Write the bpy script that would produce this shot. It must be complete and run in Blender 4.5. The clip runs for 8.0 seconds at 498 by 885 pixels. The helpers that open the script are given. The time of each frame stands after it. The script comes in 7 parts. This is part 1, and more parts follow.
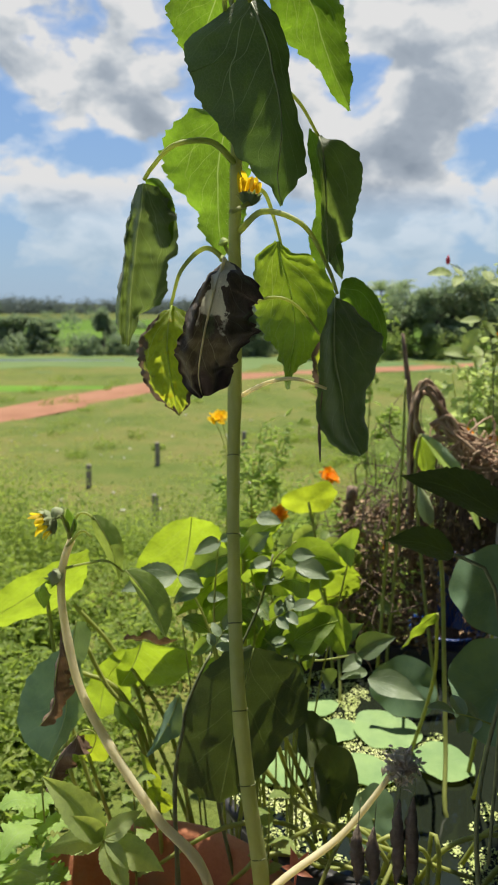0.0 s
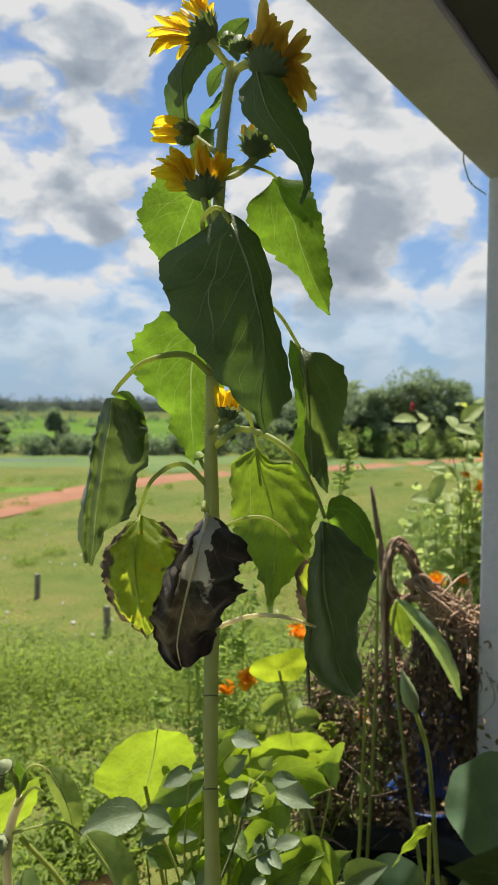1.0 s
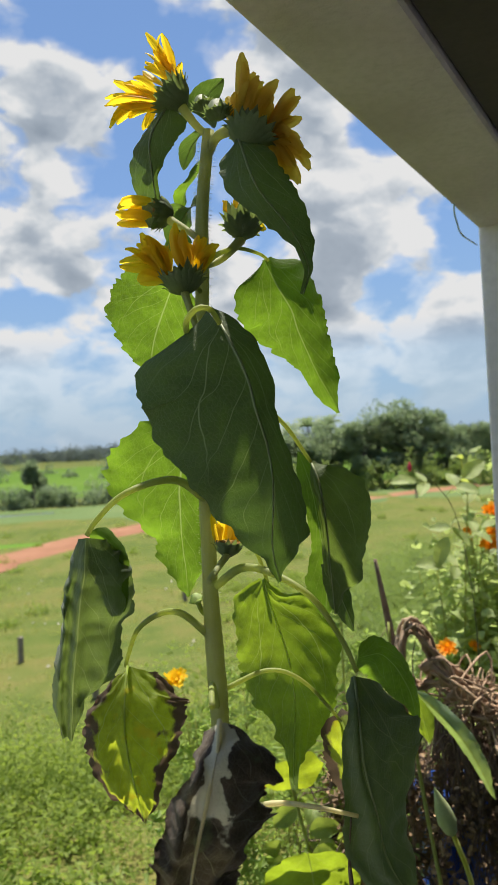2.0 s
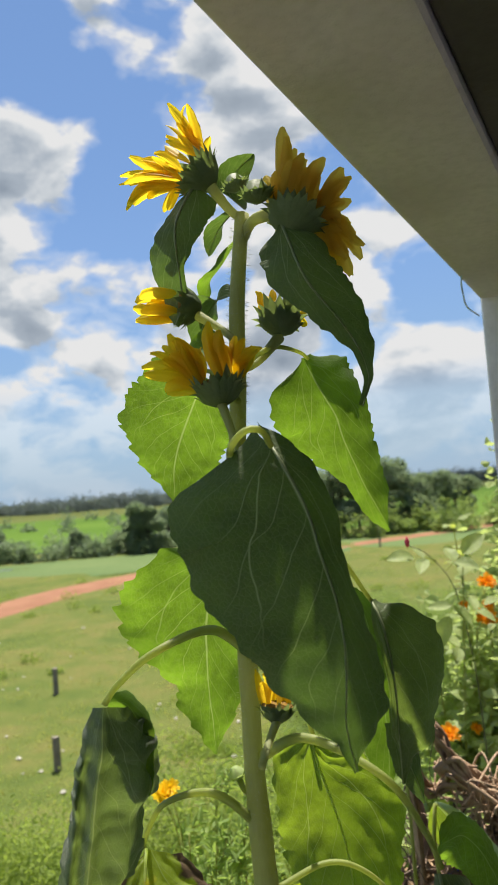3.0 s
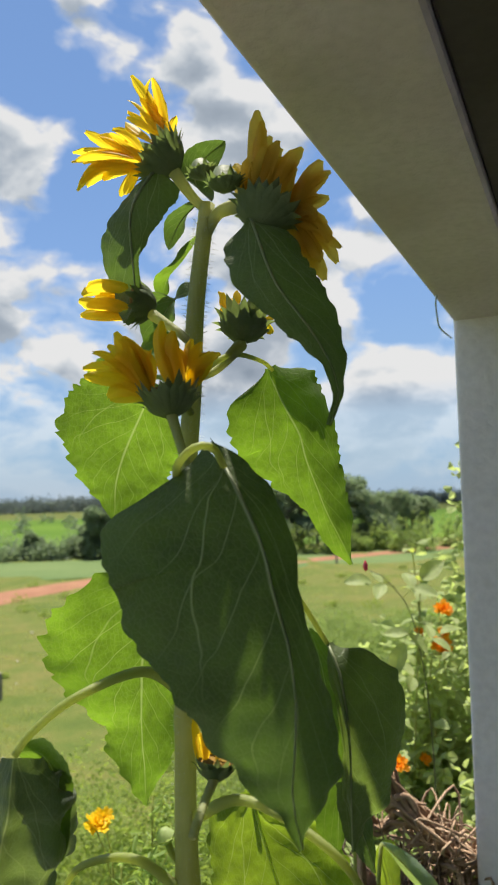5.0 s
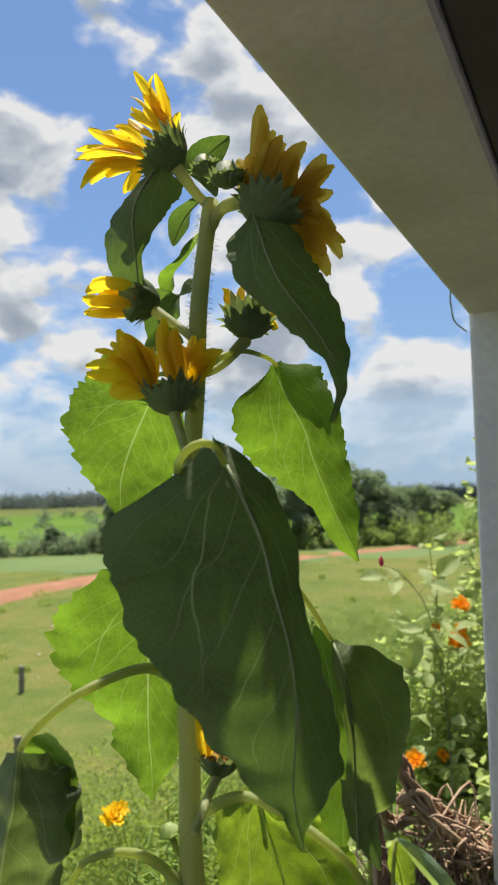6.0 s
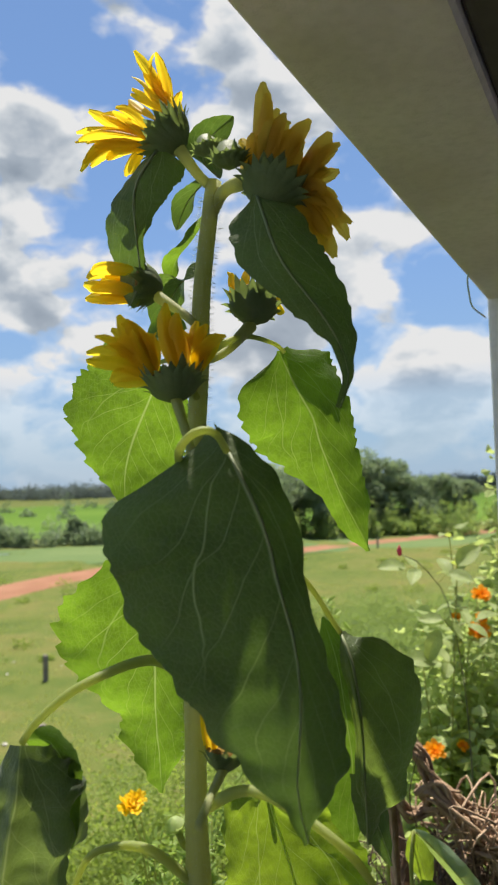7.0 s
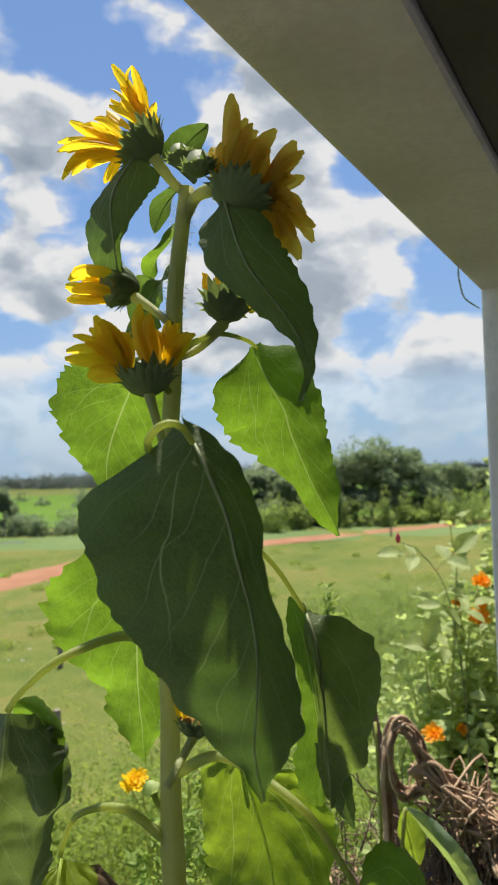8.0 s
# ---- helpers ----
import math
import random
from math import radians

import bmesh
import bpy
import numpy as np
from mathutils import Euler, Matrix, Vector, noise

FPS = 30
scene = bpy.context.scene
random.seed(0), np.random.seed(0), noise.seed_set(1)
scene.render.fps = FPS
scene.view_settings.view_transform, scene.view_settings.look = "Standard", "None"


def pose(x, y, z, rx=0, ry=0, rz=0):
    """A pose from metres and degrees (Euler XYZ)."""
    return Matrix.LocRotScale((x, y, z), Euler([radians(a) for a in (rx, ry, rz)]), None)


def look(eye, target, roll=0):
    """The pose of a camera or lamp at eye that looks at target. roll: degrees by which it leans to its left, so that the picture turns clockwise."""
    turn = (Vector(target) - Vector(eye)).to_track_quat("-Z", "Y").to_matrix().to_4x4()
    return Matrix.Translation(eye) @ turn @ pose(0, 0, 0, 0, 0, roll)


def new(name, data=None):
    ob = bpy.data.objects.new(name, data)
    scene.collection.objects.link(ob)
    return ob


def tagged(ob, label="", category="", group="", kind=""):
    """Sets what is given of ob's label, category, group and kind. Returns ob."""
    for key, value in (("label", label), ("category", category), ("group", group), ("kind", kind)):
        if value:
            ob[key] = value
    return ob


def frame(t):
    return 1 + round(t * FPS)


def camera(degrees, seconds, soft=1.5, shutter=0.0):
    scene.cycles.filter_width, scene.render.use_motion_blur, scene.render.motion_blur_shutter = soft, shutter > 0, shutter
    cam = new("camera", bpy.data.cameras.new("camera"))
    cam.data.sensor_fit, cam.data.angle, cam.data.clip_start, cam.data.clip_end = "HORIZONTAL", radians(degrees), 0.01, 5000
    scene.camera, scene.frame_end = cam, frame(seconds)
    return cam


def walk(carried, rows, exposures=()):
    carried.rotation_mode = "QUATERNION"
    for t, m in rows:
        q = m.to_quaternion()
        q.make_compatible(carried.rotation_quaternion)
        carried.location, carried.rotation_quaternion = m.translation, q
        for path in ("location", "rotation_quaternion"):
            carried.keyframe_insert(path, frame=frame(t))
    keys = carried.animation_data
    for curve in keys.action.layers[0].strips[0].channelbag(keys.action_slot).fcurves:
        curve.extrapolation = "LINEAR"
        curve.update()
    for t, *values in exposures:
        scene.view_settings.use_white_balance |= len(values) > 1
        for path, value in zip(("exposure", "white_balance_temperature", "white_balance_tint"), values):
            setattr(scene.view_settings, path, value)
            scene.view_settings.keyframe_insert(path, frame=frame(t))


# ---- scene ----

# the camera and its walk
cam = camera(37.6, 8.0)
cam.data.dof.use_dof, cam.data.dof.focus_distance, cam.data.dof.aperture_fstop = True, 0.95, 11.0
PATH = [
    (0.0, (0.0111, -0.0039, 4.5025), (0.0063, 1.9606, 4.1276), 0.19),
    (0.5, (-0.0013, 0.0454, 4.5921), (0.0635, 2.0293, 4.3472), 0.43),
    (1.0, (-0.0287, 0.1411, 4.6939), (0.0936, 2.1341, 4.5800), 0.18),
    (1.5, (-0.0453, 0.2570, 4.7559), (0.1043, 2.2509, 4.7102), -0.54),
    (1.7, (-0.0438, 0.2954, 4.7767), (0.1183, 2.2886, 4.7457), -1.54),
    (2.8, (-0.0859, 0.4734, 4.8942), (0.1543, 2.4571, 4.9789), -6.14),
    (3.0, (-0.1174, 0.5071, 4.9094), (0.1806, 2.4812, 5.0298), -4.26),
    (3.5, (-0.1112, 0.5592, 4.9228), (0.2884, 2.5124, 5.0818), -2.05),
    (4.0, (-0.1143, 0.5737, 4.9208), (0.2952, 2.5252, 5.0770), -1.46),
    (4.5, (-0.1155, 0.5894, 4.9176), (0.2903, 2.5421, 5.0668), -1.24),
    (4.7, (-0.1073, 0.5924, 4.9192), (0.2977, 2.5454, 5.0671), -1.26),
    (6.0, (-0.0780, 0.5912, 4.9233), (0.2681, 2.5566, 5.0554), -1.38),
    (6.5, (-0.0722, 0.5972, 4.9202), (0.2497, 2.5673, 5.0419), -1.42),
    (7.0, (-0.0606, 0.6052, 4.9215), (0.2296, 2.5811, 5.0284), -1.66),
    (7.5, (-0.0556, 0.5960, 4.9194), (0.2132, 2.5758, 5.0099), -1.77),
    (8.0, (-0.0239, 0.5527, 4.9205), (0.2287, 2.5352, 4.9973), -1.75),
]
walk(cam, [(t, look(eye, target, roll)) for t, eye, target, roll in PATH], [(0.0, 1.17), (1.5, 1.2), (3.0, 1.25), (8.0, 1.25)])

# daylight: high sun ahead to the right, blue sky with broken cumulus
SUN_AZ, SUN_EL = radians(8), radians(73)
world = bpy.data.worlds.new("sky")
scene.world = world
world.use_nodes = True
wn = world.node_tree.nodes
wl = world.node_tree.links
sky = wn.new("ShaderNodeTexSky")
sky.sky_type, sky.sun_disc = "NISHITA", False
sky.sun_elevation, sky.sun_rotation = SUN_EL, SUN_AZ
sky.air_density, sky.dust_density, sky.ozone_density = 1.0, 0.15, 2.0
wl.new(sky.outputs["Color"], wn["Background"].inputs["Color"])
wn["Background"].inputs["Strength"].default_value = 0.063
sun_dir = Vector((math.sin(SUN_AZ) * math.cos(SUN_EL), math.cos(SUN_AZ) * math.cos(SUN_EL), math.sin(SUN_EL)))
sun_data = bpy.data.lights.new("sun", "SUN")
sun_data.energy, sun_data.angle, sun_data.color = 3.9, radians(0.6), (1.0, 0.93, 0.80)
sun = new("sun", sun_data)
sun.matrix_world = look(sun_dir * 60, (0, 0, 0))


# ---- materials
class Tree:
    """Small helper round a material's node tree."""

    def __init__(self, name):
        self.m = bpy.data.materials.new(name)
        self.m.use_nodes = True
        self.n, self.l = self.m.node_tree.nodes, self.m.node_tree.links
        self.b = self.n["Principled BSDF"]
        self.out = self.n["Material Output"]

    def add(self, kind, **at):
        node = self.n.new(kind)
        for key, value in at.items():
            node.inputs[key].default_value = value
        return node

    def math(self, op, a, b=None, clamp=False):
        node = self.n.new("ShaderNodeMath")
        node.operation, node.use_clamp = op, clamp
        for n, v in enumerate((a, b)):
            if v is None:
                continue
            if isinstance(v, (int, float)):
                node.inputs[n].default_value = v
            else:
                self.l.new(v, node.inputs[n])
        return node.outputs[0]

    def noise(self, scale, detail=4.0, rough=0.55, vector=None):
        node = self.add("ShaderNodeTexNoise", Scale=scale, Detail=detail, Roughness=rough)
        if vector is None:
            vector = self.coords("Object")
        self.l.new(vector, node.inputs["Vector"])
        return node.outputs["Fac"]

    def coords(self, which):
        return self.n.new("ShaderNodeTexCoord").outputs[which]

    def ramp(self, fac, *stops):
        node = self.n.new("ShaderNodeValToRGB")
        e = node.color_ramp.elements
        while len(e) < len(stops):
            e.new(0.5)
        for one, (at, col) in zip(e, stops):
            one.position, one.color = at, (*col, 1)
        self.l.new(fac, node.inputs[0])
        return node.outputs[0]

    def grey(self, fac, lo, hi):
        node = self.n.new("ShaderNodeMapRange")
        node.inputs[1].default_value, node.inputs[2].default_value = lo, hi
        self.l.new(fac, node.inputs[0])
        return node.outputs[0]

    def mix(self, fac, a, b, blend="MIX"):
        node = self.n.new("ShaderNodeMix")
        node.data_type, node.blend_type = "RGBA", blend
        for slot, v in ((0, fac), (6, a), (7, b)):
            if isinstance(v, (int, float)):
                node.inputs[slot].default_value = v
            elif isinstance(v, tuple):
                node.inputs[slot].default_value = (*v, 1)
            else:
                self.l.new(v, node.inputs[slot])
        return node.outputs[2]

    def bump(self, height, strength, distance=0.01):
        node = self.add("ShaderNodeBump", Strength=strength, Distance=distance)
        self.l.new(height, node.inputs["Height"])
        self.l.new(node.outputs[0], self.b.inputs["Normal"])
        return node.outputs[0]

    def colour(self, c):
        if isinstance(c, tuple):
            self.b.inputs["Base Color"].default_value = (*c, 1)
        else:
            self.l.new(c, self.b.inputs["Base Color"])

    def set(self, **at):
        for key, value in at.items():
            self.b.inputs[key.replace("_", " ")].default_value = value
        return self

    def through_light(self, colour, share):
        """Lets light through a thin leaf or petal."""
        t = self.n.new("ShaderNodeBsdfTranslucent")
        if isinstance(colour, tuple):
            t.inputs["Color"].default_value = (*colour, 1)
        else:
            self.l.new(colour, t.inputs["Color"])
        mix = self.n.new("ShaderNodeMixShader")
        mix.inputs[0].default_value = share
        self.l.new(self.b.outputs[0], mix.inputs[1])
        self.l.new(t.outputs[0], mix.inputs[2])
        self.l.new(mix.outputs[0], self.out.inputs["Surface"])


def leaf_material(name, dark, light, vein, glow, share=0.45, rough=0.45, veins=6.5, margin=None, patches=None, spec=0.35, slope=0.42, nerves=1.0, strip=None, down=0.12, dry=0.80):
    """A broad leaf: mottled blade, paler net of veins from the leaf's own length and width, light passing through."""
    t = Tree(name)
    uv = t.n.new("ShaderNodeUVMap").outputs[0]
    sep = t.n.new("ShaderNodeSeparateXYZ")
    t.l.new(uv, sep.inputs[0])
    u = t.math("ABSOLUTE", t.math("SUBTRACT", t.math("MULTIPLY", sep.outputs[0], 2.0), 1.0))
    v = sep.outputs[1]
    big = t.noise(14.0, 3)
    fine = t.noise(110.0, 7, 0.7)
    blade = t.mix(t.grey(big, 0.35, 0.68), dark, light)
    blade = t.mix(t.math("MULTIPLY", t.grey(fine, 0.45, 0.8), 0.35), blade, tuple(0.55 * c for c in dark))
    wob = t.math("MULTIPLY", t.math("SUBTRACT", big, 0.5), 0.35)
    s = t.math("ADD", t.math("MULTIPLY", t.math("SUBTRACT", v, t.math("MULTIPLY", t.math("POWER", u, 0.8), slope)), veins), wob)
    d = t.math("ABSOLUTE", t.math("SUBTRACT", t.math("FRACT", s), 0.5))
    side = t.math("MULTIPLY", t.grey(d, 0.024, 0.007), t.math("MULTIPLY", t.grey(u, 1.0, 0.5), 0.7), clamp=True)
    s2 = t.math("ADD", t.math("MULTIPLY", t.math("ADD", v, t.math("MULTIPLY", u, 1.1)), veins * 3.1), t.math("MULTIPLY", wob, 9.0))
    d2 = t.math("ABSOLUTE", t.math("SUBTRACT", t.math("FRACT", s2), 0.5))
    net = t.math("MULTIPLY", t.grey(d2, 0.06, 0.015), 0.2, clamp=True)
    mid = t.grey(u, 0.022, 0.008)
    nerve = t.math("ABSOLUTE", t.math("SUBTRACT", u, t.math("ADD", 0.10, t.math("MULTIPLY", t.math("POWER", v, 0.8), 0.95))))
    nerve = t.math("MULTIPLY", t.grey(nerve, 0.012, 0.004), t.math("MULTIPLY", t.grey(v, 0.66, 0.4), nerves), clamp=True)
    mid = t.math("MAXIMUM", mid, nerve, clamp=True)
    cell = t.add("ShaderNodeTexVoronoi", Scale=150.0)
    cell.feature = "DISTANCE_TO_EDGE"
    t.l.new(t.coords("Object"), cell.inputs["Vector"])
    mesh = t.math("MULTIPLY", t.grey(cell.outputs["Distance"], 0.08, 0.01), 0.15, clamp=True)
    mask = t.math("MAXIMUM", t.math("MAXIMUM", t.math("MAXIMUM", side, mesh), net), mid, clamp=True)
    puff = t.grey(cell.outputs["Distance"], 0.0, 0.3)
    col = t.mix(mask, blade, vein)
    glowc = t.mix(t.math("MULTIPLY", mask, 0.55), t.mix(t.math("ADD", t.math("MULTIPLY", t.grey(big, 0.35, 0.7), 0.55), t.math("MULTIPLY", t.grey(fine, 0.35, 0.7), 0.45)), tuple(0.42 * c for c in glow), tuple(1.1 * c for c in glow)), (0.5, 0.6, 0.2))
    if patches:
        where = t.grey(t.noise(26.0, 3), 0.60, 0.68)
        col, glowc = t.mix(where, col, patches), t.mix(where, glowc, patches)
    # sunlight on the upper blade, put into its colour along the midrib
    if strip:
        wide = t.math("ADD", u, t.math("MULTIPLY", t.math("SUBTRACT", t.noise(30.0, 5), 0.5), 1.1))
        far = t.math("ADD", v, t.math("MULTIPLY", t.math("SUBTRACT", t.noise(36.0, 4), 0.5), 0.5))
        sunlit_band = t.math("MULTIPLY", t.grey(wide, 0.33, 0.30), t.grey(far, 0.5, 0.46), clamp=True)
        col, glowc = t.mix(sunlit_band, col, strip), t.mix(sunlit_band, glowc, strip)
    if margin:
        edge = t.grey(t.math("ADD", u, t.math("MULTIPLY", t.math("SUBTRACT", t.noise(40.0, 3), 0.5), 0.9)), dry, dry + 0.12)
        tip = t.grey(t.math("ADD", v, t.math("MULTIPLY", t.math("SUBTRACT", t.noise(30.0, 3), 0.5), 0.7)), 0.86, 0.96)
        edge = t.math("MAXIMUM", edge, tip, clamp=True)
        col, glowc = t.mix(edge, col, margin), t.mix(edge, glowc, tuple(0.5 * c for c in margin))
    t.colour(col)
    t.set(Roughness=rough)
    t.b.inputs["Specular IOR Level"].default_value = spec
    t.set(Sheen_Weight=down, Sheen_Roughness=0.45)
    t.bump(t.math("ADD", t.math("SUBTRACT", t.math("MULTIPLY", big, 0.6), t.math("MULTIPLY", mask, 0.8)), t.math("MULTIPLY", puff, 0.07)), 0.45, 0.004)
    t.through_light(glowc, share)
    return t.m


def plain_material(name, lo, hi, scale=20.0, fine=150.0, rough=0.6, bump=0.3, distance=0.003, glow=None, share=0.3, metal=0.0, spec=0.4, stain=None, along=None):
    t = Tree(name)
    where = t.coords("Object")
    if along:
        m = t.n.new("ShaderNodeVectorMath")
        m.operation = "MULTIPLY"
        m.inputs[1].default_value = (1.0, 1.0, along)
        t.l.new(where, m.inputs[0])
        where = m.outputs[0]
    a, b = t.noise(scale, 5), t.noise(fine, 4, 0.55, where)
    col = t.mix(t.grey(a, 0.3, 0.7), lo, hi)
    col = t.mix(t.math("MULTIPLY", t.grey(b, 0.4, 0.8), 0.3), col, tuple(0.6 * c for c in lo))
    if stain:
        col = t.mix(t.math("MULTIPLY", t.grey(t.noise(scale * 0.35, 6, 0.65), 0.52, 0.7), 0.8), col, stain)
    t.colour(col)
    t.set(Roughness=rough, Metallic=metal)
    t.b.inputs["Specular IOR Level"].default_value = spec
    t.bump(t.math("ADD", t.math("MULTIPLY", a, 0.5), b), bump, distance)
    if glow:
        t.through_light(glow, share)
    return t.m


def island_material(name, stops, rough=0.55, glow=None, share=0.35, scale=0.6, spec=0.3):
    """Small leaves and blades joined in one mesh: each takes a shade of its own."""
    t = Tree(name)
    geo = t.n.new("ShaderNodeNewGeometry")
    r = geo.outputs["Random Per Island"]
    f = t.math("ADD", t.math("MULTIPLY", r, 0.6), t.math("MULTIPLY", t.grey(t.noise(scale, 3), 0.3, 0.7), 0.4))
    col = t.ramp(f, *stops)
    t.colour(col)
    t.set(Roughness=rough)
    t.b.inputs["Specular IOR Level"].default_value = spec
    if glow:
        t.through_light(t.mix(0.5, col, glow), share)
    return t.m


M_LEAF = leaf_material("sunflower_leaf", (0.078, 0.108, 0.044), (0.115, 0.15, 0.066), (0.25, 0.29, 0.17), (0.20, 0.36, 0.04), 0.30, spec=0.25, nerves=0.9, down=0.25)
# copy for backlit blades: the sun behind them put into a stronger glow
M_LEAF_BACKLIT = leaf_material("sunflower_leaf_backlit", (0.07, 0.12, 0.03), (0.105, 0.175, 0.04), (0.2, 0.28, 0.1), (0.27, 0.48, 0.025), 0.5, spec=0.25, nerves=0.5, down=0.15, veins=7.5)
M_LEAF_WILT = leaf_material("sunflower_leaf_wilted", (0.095, 0.13, 0.08), (0.145, 0.18, 0.11), (0.24, 0.27, 0.18), (0.26, 0.38, 0.06), 0.26, spec=0.25, nerves=0.6, down=0.3)
M_LEAF_YELLOW = leaf_material("sunflower_leaf_yellowing", (0.19, 0.27, 0.03), (0.28, 0.36, 0.04), (0.34, 0.4, 0.12), (0.72, 0.84, 0.04), 0.58, margin=(0.17, 0.115, 0.075), patches=(0.46, 0.44, 0.02), dry=0.62)
# brighter again, for the one blade most strongly lit from behind
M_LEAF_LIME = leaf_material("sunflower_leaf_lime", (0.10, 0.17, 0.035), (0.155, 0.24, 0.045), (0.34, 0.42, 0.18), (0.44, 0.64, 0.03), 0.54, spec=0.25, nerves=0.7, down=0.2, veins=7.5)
M_LEAF_SOFT = leaf_material("sunflower_leaf_soft", (0.10, 0.14, 0.065), (0.15, 0.19, 0.09), (0.25, 0.3, 0.17), (0.34, 0.5, 0.07), 0.36, spec=0.25, nerves=0.7, down=0.3)
# the pale strip colour stands for sun falling on the withered leaf
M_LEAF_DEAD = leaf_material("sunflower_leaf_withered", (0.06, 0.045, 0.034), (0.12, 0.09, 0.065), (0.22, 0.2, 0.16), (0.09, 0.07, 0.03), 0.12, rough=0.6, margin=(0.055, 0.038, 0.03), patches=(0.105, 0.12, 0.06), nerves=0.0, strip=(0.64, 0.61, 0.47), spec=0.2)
M_STEM = plain_material("sunflower_stem", (0.29, 0.33, 0.16), (0.47, 0.49, 0.29), 22, 420, 0.55, 0.7, 0.002, glow=(0.7, 0.72, 0.26), share=0.48, along=0.03)
M_STEM_PALE = plain_material("pale_stem", (0.66, 0.61, 0.37), (0.84, 0.79, 0.57), 25, 300, 0.55, 0.5, 0.002, glow=(0.95, 0.86, 0.52), share=0.5, along=0.15)
M_PETIOLE = plain_material("petiole", (0.24, 0.29, 0.11), (0.34, 0.38, 0.16), 30, 220, 0.5, 0.3, 0.002, glow=(0.72, 0.78, 0.24), share=0.48)
M_RIB = plain_material("backlit_rib", (0.42, 0.5, 0.2), (0.5, 0.58, 0.26), 40, 260, 0.5, 0.2, 0.001, glow=(0.85, 0.95, 0.35), share=0.75)
M_VEIN = plain_material("pale_vein", (0.26, 0.30, 0.17), (0.34, 0.38, 0.23), 40, 260, 0.5, 0.2, 0.001, glow=(0.4, 0.5, 0.2), share=0.35)
M_HAIR = plain_material("stem_hairs", (0.5, 0.55, 0.4), (0.6, 0.62, 0.5), 30, 220, 0.5, 0.1, 0.001, glow=(0.7, 0.75, 0.55), share=0.5)
M_PETAL = plain_material("petal", (0.72, 0.47, 0.01), (0.84, 0.60, 0.02), 60, 420, 0.5, 0.3, 0.001, glow=(0.98, 0.74, 0.03), share=0.66)
# duller copy of the petal: the beam's shade put into its yellow
M_PETAL_SHADED = plain_material("shaded_petal", (0.58, 0.39, 0.05), (0.74, 0.53, 0.09), 60, 420, 0.6, 0.4, 0.001, glow=(0.92, 0.69, 0.1), share=0.62)
M_BRACT = plain_material("bract", (0.10, 0.145, 0.07), (0.17, 0.22, 0.115), 60, 300, 0.6, 0.4, 0.002, glow=(0.3, 0.4, 0.1), share=0.3)
M_DISC = plain_material("disc_florets", (0.10, 0.06, 0.012), (0.35, 0.2, 0.02), 180, 600, 0.8, 0.9, 0.003)
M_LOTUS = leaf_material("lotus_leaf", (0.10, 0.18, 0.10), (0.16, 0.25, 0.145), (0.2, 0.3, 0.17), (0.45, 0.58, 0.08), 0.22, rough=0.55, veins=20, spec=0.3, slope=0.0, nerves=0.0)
# sunlight put into yellow-green copies of the lotus leaf, here and in M_BLADE
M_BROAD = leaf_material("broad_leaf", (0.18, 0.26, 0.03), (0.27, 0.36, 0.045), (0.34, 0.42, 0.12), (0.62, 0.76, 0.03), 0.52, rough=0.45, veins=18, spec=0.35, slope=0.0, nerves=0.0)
# dark base; on the leaf behind the stem it is painted shade
M_DULL = leaf_material("dark_shaded_leaf", (0.062, 0.085, 0.03), (0.085, 0.11, 0.036), (0.11, 0.14, 0.05), (0.17, 0.25, 0.03), 0.2, rough=0.45, veins=5, spec=0.3, nerves=0.3)
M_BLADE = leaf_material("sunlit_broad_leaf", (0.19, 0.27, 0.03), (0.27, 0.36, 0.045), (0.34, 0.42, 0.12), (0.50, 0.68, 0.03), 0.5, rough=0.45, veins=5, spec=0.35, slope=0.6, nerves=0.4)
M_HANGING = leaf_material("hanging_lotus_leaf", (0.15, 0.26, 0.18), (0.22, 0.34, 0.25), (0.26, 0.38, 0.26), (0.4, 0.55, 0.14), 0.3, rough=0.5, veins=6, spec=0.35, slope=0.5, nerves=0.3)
M_POTWEED = leaf_material("pot_weed_leaf", (0.22, 0.36, 0.08), (0.32, 0.46, 0.13), (0.36, 0.48, 0.2), (0.6, 0.82, 0.1), 0.5, veins=7)
M_HEARTLEAF = leaf_material("heart_leaf", (0.12, 0.2, 0.03), (0.2, 0.3, 0.05), (0.3, 0.38, 0.14), (0.5, 0.7, 0.04), 0.48, rough=0.4, veins=6, spec=0.4)
M_ROSE = leaf_material("rose_leaf", (0.13, 0.19, 0.10), (0.21, 0.27, 0.16), (0.29, 0.35, 0.22), (0.34, 0.48, 0.06), 0.3, rough=0.42, veins=8, spec=0.45)
M_MINT = leaf_material("weed_leaf", (0.16, 0.24, 0.06), (0.25, 0.33, 0.09), (0.32, 0.38, 0.15), (0.52, 0.66, 0.09), 0.45, veins=7)
M_CLIMB = leaf_material("climber_leaf", (0.09, 0.15, 0.045), (0.145, 0.215, 0.065), (0.22, 0.3, 0.12), (0.42, 0.6, 0.06), 0.42, rough=0.4, veins=7, spec=0.45)
M_PALELEAF = leaf_material("pale_shrub_leaf", (0.30, 0.39, 0.14), (0.43, 0.51, 0.24), (0.44, 0.5, 0.24), (0.68, 0.8, 0.13), 0.55, veins=7)
M_BROWN_LEAF = leaf_material("dry_leaf", (0.10, 0.06, 0.04), (0.22, 0.14, 0.09), (0.3, 0.21, 0.14), (0.26, 0.14, 0.06), 0.25, rough=0.8)
